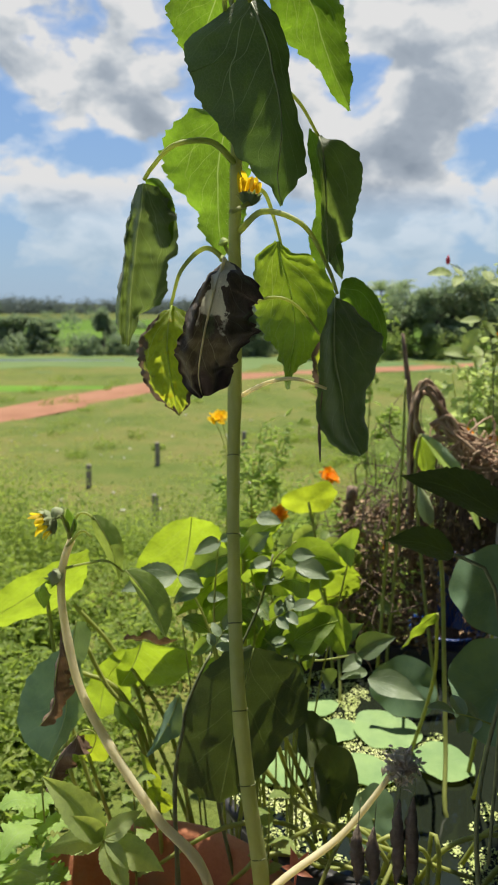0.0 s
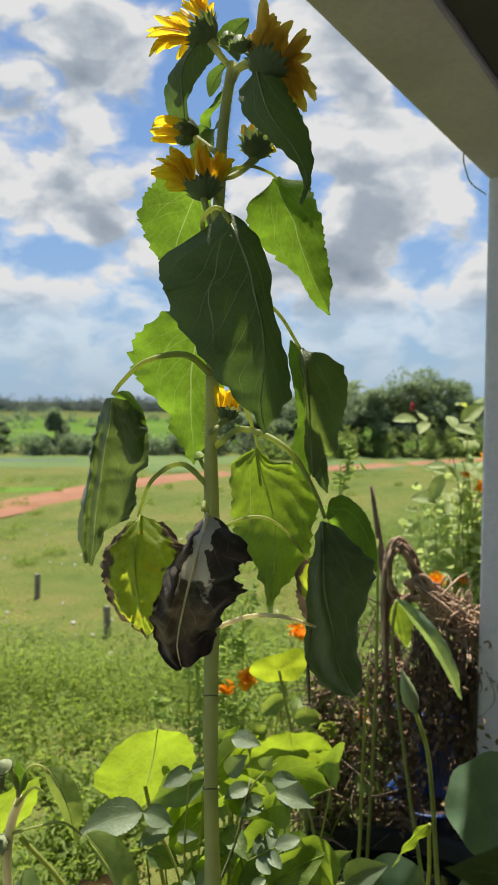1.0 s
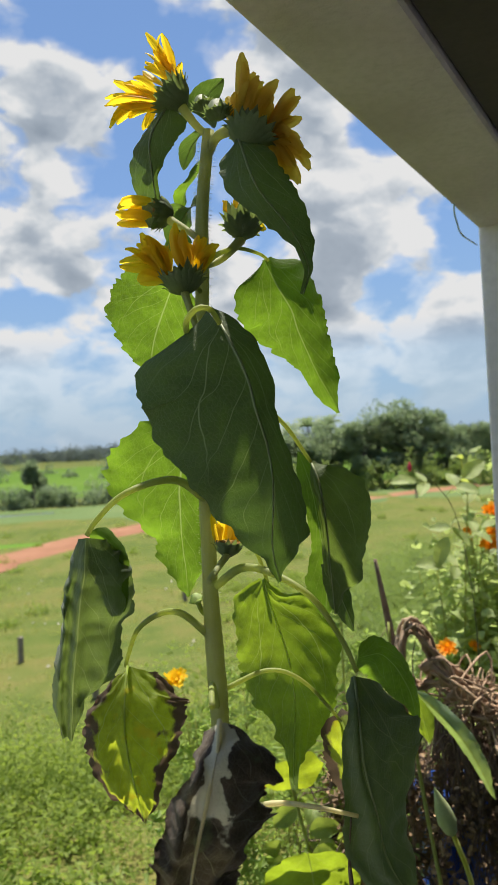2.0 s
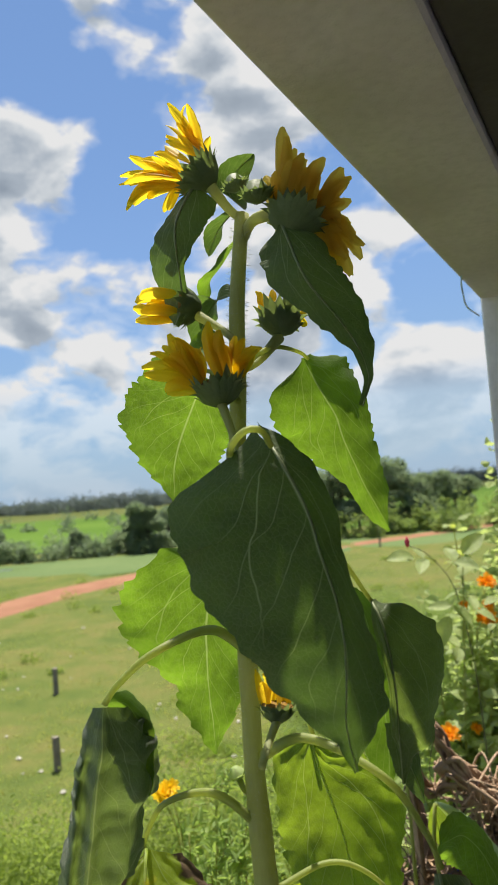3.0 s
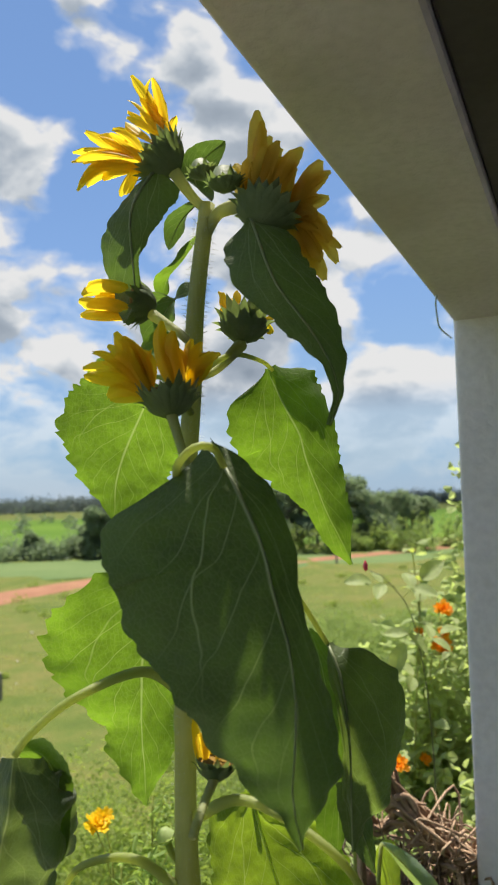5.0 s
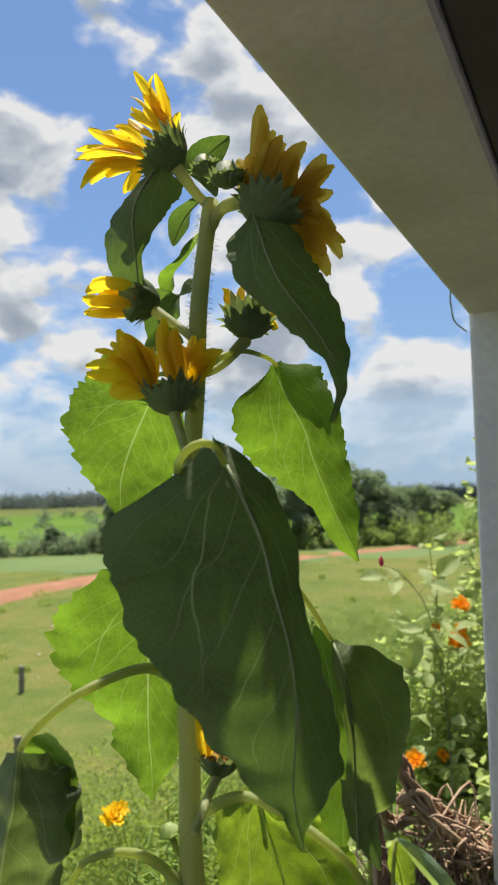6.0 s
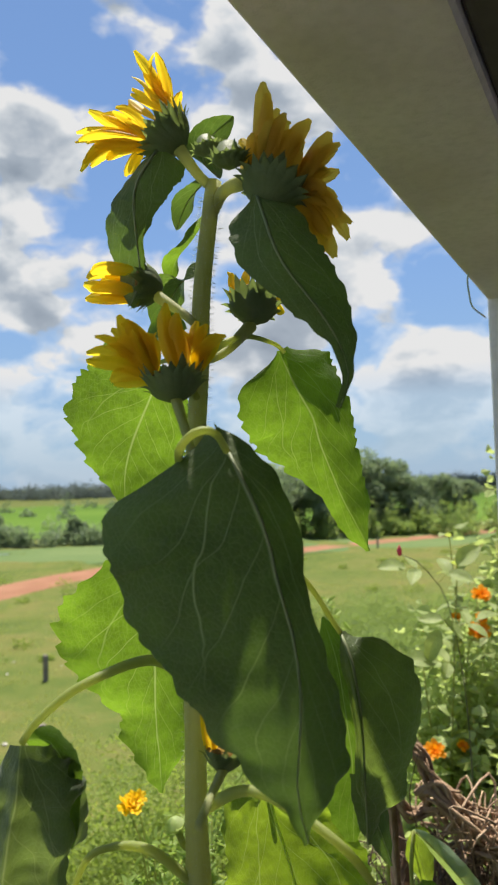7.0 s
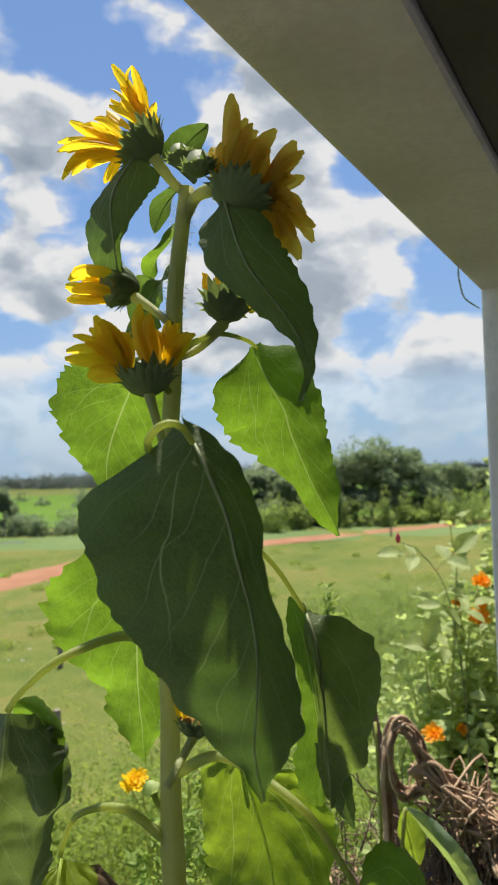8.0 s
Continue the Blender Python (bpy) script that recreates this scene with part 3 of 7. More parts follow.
def build_veranda():
    """Pillar, edge beam, ceiling, floor and back wall of the house the camera stands in."""
    def prism(name, material, along, across, z0, z1, label, category, bevel=0.012, rough=0.0):
        bm = bmesh.new()
        box(bm, (along[0], across[0], z0), (along[1], across[1], z1), bevel)
        m = Matrix(((D.x, N.x, 0, CORNER.x), (D.y, N.y, 0, CORNER.y), (0, 0, 1, 0), (0, 0, 0, 1)))
        bm.transform(m)
        bmesh.ops.recalc_face_normals(bm, faces=bm.faces)
        return tagged(part(name, bm, material), label, category, kind="structure")

    prism("pillar", M_PLASTER, (0, 0.23), (0.003, 0.213), FLOOR_Z - 0.1, BEAM_Z + 0.02, "plastered concrete pillar at the veranda's edge", "pillar")
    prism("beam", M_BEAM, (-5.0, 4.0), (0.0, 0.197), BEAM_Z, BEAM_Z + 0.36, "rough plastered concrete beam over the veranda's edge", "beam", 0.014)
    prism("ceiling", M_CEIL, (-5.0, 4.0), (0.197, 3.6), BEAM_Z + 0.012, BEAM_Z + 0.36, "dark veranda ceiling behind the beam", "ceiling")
    prism("roof", M_CONC, (-5.1, 4.1), (-0.02, 3.7), BEAM_Z + 0.36, BEAM_Z + 0.48, "flat concrete roof over the veranda", "roof")
    # outer half metre is added to throw sunlight up on beam and leaves
    prism("floor", M_CONC, (-5.0, 4.0), (-0.5, 3.6), FLOOR_Z - 0.3, FLOOR_Z - 0.08, "worn concrete veranda floor, with an added strip outside for pots and bounced light", "floor")
    prism("wall_back", M_PLASTER, (-5.0, 4.0), (3.6, 3.8), FLOOR_Z - 0.3, BEAM_Z + 0.36, "plastered house wall behind the veranda", "wall")
    prism("wall_end", M_PLASTER, (-5.2, -5.0), (0.0, 3.8), FLOOR_Z - 0.3, BEAM_Z + 0.36, "plastered end wall of the veranda", "wall")


build_veranda()


def fence_post(x, y, h, lean):
    bm = bmesh.new()
    box(bm, (-0.055, -0.055, -0.15), (0.055, 0.055, h), 0.015)
    for q in bm.verts:
        q.co.x += lean * q.co.z
        q.co += noise.noise_vector(q.co * 5 + Vector((x, y, 0))) * 0.008
    ob = part("fence_post", bm, M_POST)
    ob.matrix_world = pose(x, y, ground_z(x, y), 0, 0, 30)
    tagged(ob, "short weathered concrete fence post in the meadow", "post", "fence posts")


for x, y, h, lean in ((-2.62, 20.2, 0.66, 0.0), (-4.0, 17.6, 0.58, 0.03), (-1.95, 14.6, 0.60, -0.02), (-0.2, 22.5, 0.5, 0.0), (16.2, 50.5, 0.6, 0.0)):
    fence_post(x, y, h, lean)

tagged(tube("cord", [(0.690, 2.17, 5.392), (0.696, 2.19, 5.372), (0.715, 2.225, 5.355), (0.759, 2.3, 5.339), (0.852, 2.42, 5.340)], (0.0022, 0.0022), M_CORD, n=20, sides=6), "thin grey-blue cord tied from beam to pillar", "cord")


# ---- the sunflower
STEM = [(0.035, 1.14, 3.27), (0.033, 1.145, 3.475), (0.009, 1.165, 3.646), (-0.011, 1.19, 3.852), (-0.019, 1.23, 4.144), (-0.016, 1.27, 4.43), (-0.018, 1.297, 4.596), (-0.016, 1.308, 4.698), (-0.013, 1.308, 4.897), (-0.004, 1.305, 5.028), (-0.0, 1.3, 5.109), (0.015, 1.31, 5.218)]
sunflower = thing("sunflower_plant", "tall backlit sunflower plant with drooping wilted lower leaves", "sunflower")
tube("stem", STEM, (0.0148, 0.015, 0.0143, 0.0135, 0.0121, 0.0108, 0.0118, 0.0115, 0.0101, 0.0096, 0.0093, 0.008), M_STEM, sunflower, n=90, sides=12, ribs=0.035, knots=((0.12, 0.07), (0.25, 0.09), (0.36, 0.09), (0.47, 0.1), (0.55, 0.12), (0.63, 0.12), (0.66, 0.12), (0.74, 0.12)))


def joint_ring(at, radius):
    """A dark raised scar round the stem where a leaf once stood."""
    c = spline(STEM, 100)[at]
    d = (spline(STEM, 100)[at + 1] - c).normalized()
    x = d.orthogonal().normalized()
    y = d.cross(x)
    tube("joint", [c + (x * math.cos(a) + y * math.sin(a)) * radius + d * 0.0016 * math.sin(2 * a) for a in [k * 0.6283 for k in range(11)]], (0.0011, 0.0011), M_TWIG, sunflower, n=30, sides=5)


for at, r in ((13, 0.0146), (20, 0.0143), (27, 0.0139), (35, 0.0131), (43, 0.0122), (50, 0.0116)):
    joint_ring(at, r)


def hairs(line, radius, count, length, parent, seed):
    """Fine bristles that catch the light along a stalk."""
    rnd = random.Random(seed)
    pts = spline(line, 60)
    verts, faces = [], []
    for _ in range(count):
        k = rnd.randrange(1, 60)
        t = (pts[k] - pts[k - 1]).normalized()
        out = Vector((rnd.uniform(-1, 1), rnd.uniform(-1, 1), rnd.uniform(-1, 1)))
        out = (out - t * out.dot(t)).normalized()
        c = pts[k - 1].lerp(pts[k], rnd.random()) + out * radius
        side = t.cross(out) * 0.00028
        tip = c + out * length * rnd.uniform(0.4, 1.1) + t * length * rnd.uniform(-0.3, 0.5)
        n = len(verts)
        verts += [c - side, c + side, c + t * 0.0004, tip]
        faces += [(n, n + 1, n + 3), (n + 1, n + 2, n + 3), (n + 2, n, n + 3)]
    ob = mesh_object("stem_hair", verts, faces, M_HAIR, parent)
    tagged(ob, "fine pale hairs", kind="stuff")


hairs(STEM[7:], 0.0098, 1500, 0.006, sunflower, 3)
hairs(STEM[4:8], 0.0118, 900, 0.004, sunflower, 4)


def stalk(points, r0, r1, material=None, label=""):
    return tube("petiole", points, (r0 * 0.78, (r0 + r1) * 0.36, r1 * 0.72), material or M_PETIOLE, sunflower, label, n=26, sides=9, ribs=0.03)


# stalks that carry the leaves
stalk([(-0.010, 1.307, 4.930), (-0.026, 1.245, 4.936), (-0.031, 1.200, 4.947), (-0.024, 1.184, 4.958), (-0.013, 1.18, 4.963), (-0.002, 1.184, 4.96), (0.008, 1.199, 4.947)], 0.006, 0.0045)
stalk([(-0.015, 1.306, 4.733), (-0.056, 1.278, 4.764), (-0.115, 1.25, 4.753), (-0.155, 1.267, 4.72), (-0.168, 1.271, 4.702)], 0.0075, 0.0045)
stalk([(-0.02, 1.29, 4.558), (-0.065, 1.29, 4.595), (-0.115, 1.36, 4.562), (-0.138, 1.41, 4.51), (-0.143, 1.417, 4.492)], 0.0065, 0.004)
stalk([(-0.011, 1.298, 4.622), (0.031, 1.254, 4.651), (0.093, 1.2, 4.624), (0.135, 1.215, 4.56), (0.153, 1.228, 4.518)], 0.0075, 0.004)
stalk([(-0.009, 1.303, 4.695), (0.03, 1.303, 4.69), (0.052, 1.36, 4.65), (0.068, 1.38, 4.598)], 0.0055, 0.0035)
stalk([(-0.008, 1.28, 5.03), (0.016, 1.3, 5.053), (0.046, 1.33, 5.068), (0.078, 1.355, 5.066), (0.092, 1.364, 5.058)], 0.0055, 0.003)
stalk([(-0.008, 1.259, 4.343), (0.039, 1.22, 4.371), (0.084, 1.18, 4.382), (0.134, 1.18, 4.366)], 0.0055, 0.0035, M_STEM_PALE)
stalk([(-0.005, 1.281, 4.494), (0.05, 1.281, 4.512), (0.094, 1.28, 4.494), (0.145, 1.3, 4.43)], 0.0045, 0.003)
stalk([(-0.018, 1.278, 4.471), (-0.025, 1.178, 4.533), (-0.029, 1.07, 4.565), (-0.03, 1.035, 4.56)], 0.0055, 0.004)
stalk([(-0.016, 1.308, 4.859), (0.033, 1.308, 4.873), (0.085, 1.288, 4.832), (0.122, 1.289, 4.776)], 0.0055, 0.0035)
stalk([(-0.015, 1.308, 4.869), (-0.03, 1.308, 4.851), (-0.036, 1.37, 4.82), (-0.038, 1.39, 4.797)], 0.0055, 0.0035)
stalk([(-0.01, 1.27, 5.0), (-0.03, 1.32, 5.04), (-0.044, 1.355, 5.045)], 0.0045, 0.003)
stalk([(0.012, 1.31, 5.20), (0.03, 1.295, 5.21), (0.048, 1.27, 5.194)], 0.004, 0.003)

# leaf blades, the largest first
leaf("leaf", [(0.009, 1.205, 4.948), (0.021, 1.192, 4.92), (0.036, 1.181, 4.879), (0.041, 1.175, 4.847), (0.051, 1.17, 4.808), (0.055, 1.166, 4.774), (0.056, 1.162, 4.747), (0.052, 1.16, 4.714), (0.05, 1.159, 4.681), (0.057, 1.158, 4.649)], (0.99, -0.1, 0.1), 0.1293, 0.0483, M_LEAF, sunflower, "large dark green drooping leaf", shape=(table(0.03, 0.89, 0.97, 1.00, 1.00, 0.92, 0.84, 0.75, 0.64, 0.57, 0.32, 0.08, 0.02), table(0.06, 0.51, 0.68, 0.58, 0.55, 0.49, 0.50, 0.57, 0.68, 0.94, 1.00, 0.66, 0.06)), fold=(3, 10), curl=(10, 25), lobe=0.09, seed=1, wrinkle=0.005, teeth=0.016, count=15, wave=0.003, nu=12)
leaf("leaf", [(-0.025, 1.385, 4.84), (-0.046, 1.4, 4.771), (-0.052, 1.42, 4.693), (-0.046, 1.44, 4.58)], (0.99, 0.15, -0.05), 0.111, 0.066, M_LEAF_BACKLIT, sunflower, "bright backlit leaf", shape=(table(0.06, 0.67, 0.83, 0.96, 1.0, 0.94, 0.77, 0.52, 0.31, 0.36, 0.27, 0.14, 0.03), table(0.05, 0.36, 0.69, 0.85, 0.92, 0.97, 1.0, 0.96, 0.9, 0.83, 0.55, 0.23, 0.05)), fold=(6, 8), curl=(14, 20), lobe=0, seed=2, wave=0.005, wrinkle=0.006)
leaf("leaf", [(-0.037, 1.345, 5.04), (-0.052, 1.36, 5.008), (-0.067, 1.37, 4.976), (-0.077, 1.375, 4.94), (-0.079, 1.38, 4.897)], (0.97, 0.1, -0.24), 0.075, 0.070, M_LEAF_BACKLIT, sunflower, "bright backlit leaf", shape=(table(0.8, 0.85, 0.91, 0.98, 1.0, 1.0, 0.8, 0.6, 0.36, 0.19, 0.04), table(0.04, 0.44, 0.7, 0.9, 1.0, 0.9, 0.86, 0.87, 0.73, 0.37, 0.04)), fold=(5, 5), curl=(12, 20), lobe=0, seed=3, wrinkle=0.005)
leaf("leaf", [(0.085, 1.363, 5.059), (0.097, 1.362, 5.032), (0.108, 1.362, 5.011), (0.121, 1.365, 4.988), (0.13, 1.37, 4.956), (0.144, 1.375, 4.923), (0.157, 1.382, 4.895), (0.175, 1.388, 4.864), (0.188, 1.394, 4.841)], (0.97, 0.1, 0.24), 0.073, 0.072, M_LEAF_BACKLIT, sunflower, "bright backlit leaf", shape=(table(0.04, 0.82, 0.97, 1.0, 0.96, 0.64, 0.44, 0.27, 0.24, 0.18, 0.04), table(0.2, 1.0, 0.96, 0.83, 0.8, 0.81, 0.74, 0.64, 0.53, 0.2, 0.04)), fold=(4, 14), curl=(12, 25), lobe=0, seed=4, wrinkle=0.004)
leaf("leaf", [(0.049, 1.262, 5.189), (0.055, 1.245, 5.155), (0.063, 1.235, 5.121), (0.081, 1.23, 5.093), (0.099, 1.23, 5.069), (0.117, 1.235, 5.04), (0.125, 1.24, 5.014), (0.116, 1.241, 4.985)], (0.85, -0.09, 0.51), 0.0374, 0.0495, M_LEAF, sunflower, "dark pointed leaf under the flower", shape=(table(0.12, 0.95, 1.0, 0.94, 0.76, 0.63, 0.63, 0.41, 0.22, 0.15, 0.09, 0.08), table(0.09, 0.66, 0.78, 0.94, 1.0, 0.94, 0.84, 0.7, 0.49, 0.18, 0.08, 0.06)), fold=(4, 10), curl=(16, 25), lobe=0, seed=5, teeth=0.03, count=13)
leaf("leaf", [(-0.038, 1.31, 5.251), (-0.055, 1.3, 5.221), (-0.063, 1.295, 5.198), (-0.063, 1.3, 5.176), (-0.061, 1.305, 5.153), (-0.059, 1.31, 5.131), (-0.061, 1.31, 5.11), (-0.069, 1.31, 5.094)], (0.9, -0.28, -0.34), 0.0385, 0.0375, M_LEAF, sunflower, "dark folded leaf below the flower", shape=(table(0.08, 0.16, 0.31, 0.37, 0.74, 1.0, 0.95, 0.85, 0.62, 0.54, 0.11), table(0.88, 1.0, 0.96, 0.87, 0.76, 0.45, 0.21, 0.18, 0.18, 0.15, 0.08)), fold=(10, 12), curl=(20, 30), lobe=0, seed=6, teeth=0.02)
# small leaves about the top joints
for n, (line, side, half, mat) in enumerate((
        ([(0.014, 1.36, 5.204), (-0.002, 1.375, 5.182), (-0.020, 1.38, 5.160), (-0.027, 1.38, 5.136)], (0.6, 0.3, 0.7), 0.021, M_LEAF_BACKLIT),
        ([(0.004, 1.345, 5.138), (-0.014, 1.36, 5.133), (-0.028, 1.365, 5.113), (-0.044, 1.37, 5.078)], (0.7, 0.2, 0.6), 0.027, M_LEAF),
        ([(0.024, 1.345, 5.238), (0.010, 1.36, 5.262), (0.018, 1.365, 5.288), (0.042, 1.36, 5.312)], (0.8, 0.2, -0.3), 0.024, M_LEAF),
        ([(0.010, 1.35, 5.235), (-0.008, 1.36, 5.216), (-0.020, 1.365, 5.188)], (0.7, 0.2, 0.5), 0.017, M_LEAF),
        ([(-0.014, 1.31, 5.072), (-0.040, 1.33, 5.068), (-0.062, 1.335, 5.040)], (0.5, 0.2, 0.8), 0.022, M_LEAF_BACKLIT),
)):
    leaf("leaf", line, side, half, half, mat, sunflower, fold=(10, 10), curl=(15, 20), lobe=0.02, seed=7 + 31 * n, shape=oval, rib=0.001, teeth=0.03, count=9, nv=48)
leaf("leaf", [(-0.17, 1.275, 4.699), (-0.173, 1.271, 4.66), (-0.181, 1.277, 4.62), (-0.189, 1.285, 4.573), (-0.198, 1.297, 4.525), (-0.205, 1.313, 4.474), (-0.211, 1.33, 4.423)], (0.99, 0.1, 0.05), 0.0374, 0.084, M_LEAF_WILT, sunflower, "limp dark leaf hanging from its stalk", shape=(table(0.28, 0.52, 0.6, 0.66, 0.74, 0.8, 0.87, 0.96, 0.98, 1.0, 0.9, 0.65), table(0.33, 0.68, 0.85, 0.91, 1.0, 0.82, 0.81, 0.88, 0.77, 0.26, 0.14, 0.04)), fold=(30, 10), curl=(25, 25), lobe=0, seed=10, wrinkle=0.006, crumple=0.007, pleat=0.010, teeth=0.03, rib=0)
leaf("leaf", [(-0.139, 1.4, 4.498), (-0.144, 1.37, 4.457), (-0.143, 1.36, 4.402), (-0.135, 1.355, 4.347), (-0.123, 1.354, 4.292)], (1.0, 0.0, 0.05), 0.069, 0.094, M_LEAF_YELLOW, sunflower, "yellowing leaf with a dry brown edge", shape=(table(0.05, 0.44, 0.66, 0.87, 1.0, 0.99, 0.91, 0.83, 0.65, 0.4, 0.07), table(0.55, 0.81, 0.94, 0.97, 1.0, 0.96, 0.81, 0.5, 0.39, 0.25, 0.05)), fold=(8, 14), curl=(20, 15), lobe=0, seed=11, wrinkle=0.006, crumple=0.007, pleat=0.006, ragged=0.12, teeth=0.035, quilt=0.003)
leaf("leaf", [(-0.025, 1.0, 4.561), (-0.028, 0.979, 4.545), (-0.035, 0.968, 4.526), (-0.042, 0.968, 4.498), (-0.05, 0.974, 4.468), (-0.056, 0.983, 4.437), (-0.061, 0.991, 4.407), (-0.056, 1.0, 4.376)], (0.98, -0.1, 0.15), 0.041, 0.0775, M_LEAF_DEAD, sunflower, "withered blackish leaf with a pale midrib and a painted sunlit strip", shape=(table(0.45, 0.61, 0.59, 0.58, 0.72, 0.83, 0.94, 1.0, 0.96, 0.8, 0.74, 0.22), table(0.29, 0.56, 0.73, 0.88, 0.97, 1.0, 1.0, 0.89, 0.68, 0.67, 0.63, 0.58)), fold=(8, 8), curl=(25, 45), lobe=0, seed=12, wrinkle=0.008, crumple=0.010, ragged=0.26, rib=0.0024, rib_material=M_STEM_PALE, pleat=0.006, teeth=0.04)
leaf("leaf", [(0.058, 1.365, 4.612), (0.069, 1.365, 4.567), (0.082, 1.36, 4.525), (0.09, 1.35, 4.477), (0.089, 1.335, 4.431), (0.081, 1.315, 4.396), (0.075, 1.285, 4.352)], (0.95, -0.28, 0.1), 0.079, 0.0775, M_LEAF_LIME, sunflower, "bright backlit leaf", shape=(table(0.04, 0.74, 0.86, 0.97, 1.0, 1.0, 0.96, 0.85, 0.58, 0.4, 0.12, 0.06, 0.05), table(0.04, 0.26, 0.71, 0.89, 0.96, 1.0, 0.91, 0.8, 0.6, 0.37, 0.25, 0.11, 0.04)), fold=(6, 6), curl=(12, 15), lobe=0.02, seed=13, wrinkle=0.006, wave=0.005, quilt=0.0016)
leaf("leaf", [(0.15, 1.228, 4.512), (0.146, 1.195, 4.471), (0.148, 1.19, 4.411), (0.161, 1.195, 4.359), (0.171, 1.2, 4.3), (0.197, 1.204, 4.251)], (0.98, 0.2, 0.1), 0.051, 0.102, M_LEAF_WILT, sunflower, "limp grey-green leaf hanging from its stalk", shape=(table(0.11, 0.28, 0.36, 0.44, 0.43, 0.57, 0.78, 0.92, 1.0, 0.77, 0.48, 0.1), table(0.5, 0.75, 0.93, 0.99, 1.0, 0.99, 0.78, 0.48, 0.47, 0.48, 0.43, 0.2)), fold=(6, 8), curl=(18, 28), lobe=0, seed=14, wrinkle=0.005, crumple=0.004, pleat=0.006, ragged=0.06, teeth=0.02)
# same leaf as the limp one; its sunlit half gets the backlit colour
leaf("leaf", [(0.160, 1.25, 4.527), (0.200, 1.275, 4.520), (0.232, 1.285, 4.475), (0.243, 1.285, 4.42)], (0.6, 0.2, 0.75), 0.040, 0.026, M_LEAF_BACKLIT, sunflower, "curled half behind the limp leaf, coloured as backlit", fold=(10, 10), curl=(30, 30), lobe=0.0, seed=17, wrinkle=0.005)
leaf("leaf", [(0.122, 1.289, 4.776), (0.127, 1.275, 4.757), (0.132, 1.27, 4.721), (0.135, 1.27, 4.68), (0.138, 1.28, 4.64), (0.145, 1.3, 4.572)], (0.98, -0.15, 0.1), 0.012, 0.065, M_LEAF_SOFT, sunflower, "dark folded leaf", shape=(table(0.2, 0.8, 1, 1, 0.9, 0.8, 0.7, 0.5, 0.3, 0.2, 0.2), table(0.07, 0.66, 0.95, 1.0, 0.96, 0.91, 0.84, 0.78, 0.72, 0.22, 0.05)), fold=(10, 8), curl=(10, 20), lobe=0.0, seed=15, wrinkle=0.004, pleat=0.002, teeth=0.02, count=12)
leaf("leaf", [(0.145, 1.30, 4.430), (0.165, 1.305, 4.37), (0.185, 1.31, 4.30), (0.192, 1.315, 4.25)], (1, 0.2, 0.1), 0.05, 0.06, M_LEAF_YELLOW, sunflower, "yellowing leaf behind the limp one", fold=(20, 25), curl=(50, 50), lobe=0.05, seed=16, wrinkle=0.008)

leaf("leaf", [(-0.168, 1.282, 4.702), (-0.146, 1.289, 4.694), (-0.132, 1.295, 4.660), (-0.133, 1.295, 4.600)], (0.5, 0.1, 0.8), 0.026, 0.016, M_LEAF_BACKLIT, sunflower, "curled half of the limp leaf, coloured as backlit", fold=(10, 12), curl=(25, 25), lobe=0, seed=18, wrinkle=0.004, rib=0.001, shape=oval)
# lit half of the folded leaf, set apart by material from its dark half
leaf("leaf", [(0.107, 1.3, 4.791), (0.118, 1.31, 4.764), (0.127, 1.32, 4.733), (0.135, 1.325, 4.686), (0.141, 1.33, 4.634), (0.141, 1.33, 4.596), (0.138, 1.33, 4.562)], (0.97, 0.2, 0.1), 0.0296, 0.0384, M_LEAF_BACKLIT, sunflower, "half of the folded leaf, coloured as backlit", shape=(table(0.1, 0.44, 0.56, 0.5, 0.46, 0.44, 0.58, 0.88, 1.0, 0.78, 0.28), table(0.08, 0.44, 0.82, 0.94, 0.97, 1.0, 0.86, 0.69, 0.49, 0.29, 0.08)), fold=(4, 10), curl=(8, 20), lobe=0, seed=19, wrinkle=0.004)
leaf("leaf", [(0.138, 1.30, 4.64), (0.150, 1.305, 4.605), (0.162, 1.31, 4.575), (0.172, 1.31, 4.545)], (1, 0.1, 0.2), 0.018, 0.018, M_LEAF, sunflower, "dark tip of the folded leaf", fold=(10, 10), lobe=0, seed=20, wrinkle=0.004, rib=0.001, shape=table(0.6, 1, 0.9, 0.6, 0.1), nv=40)


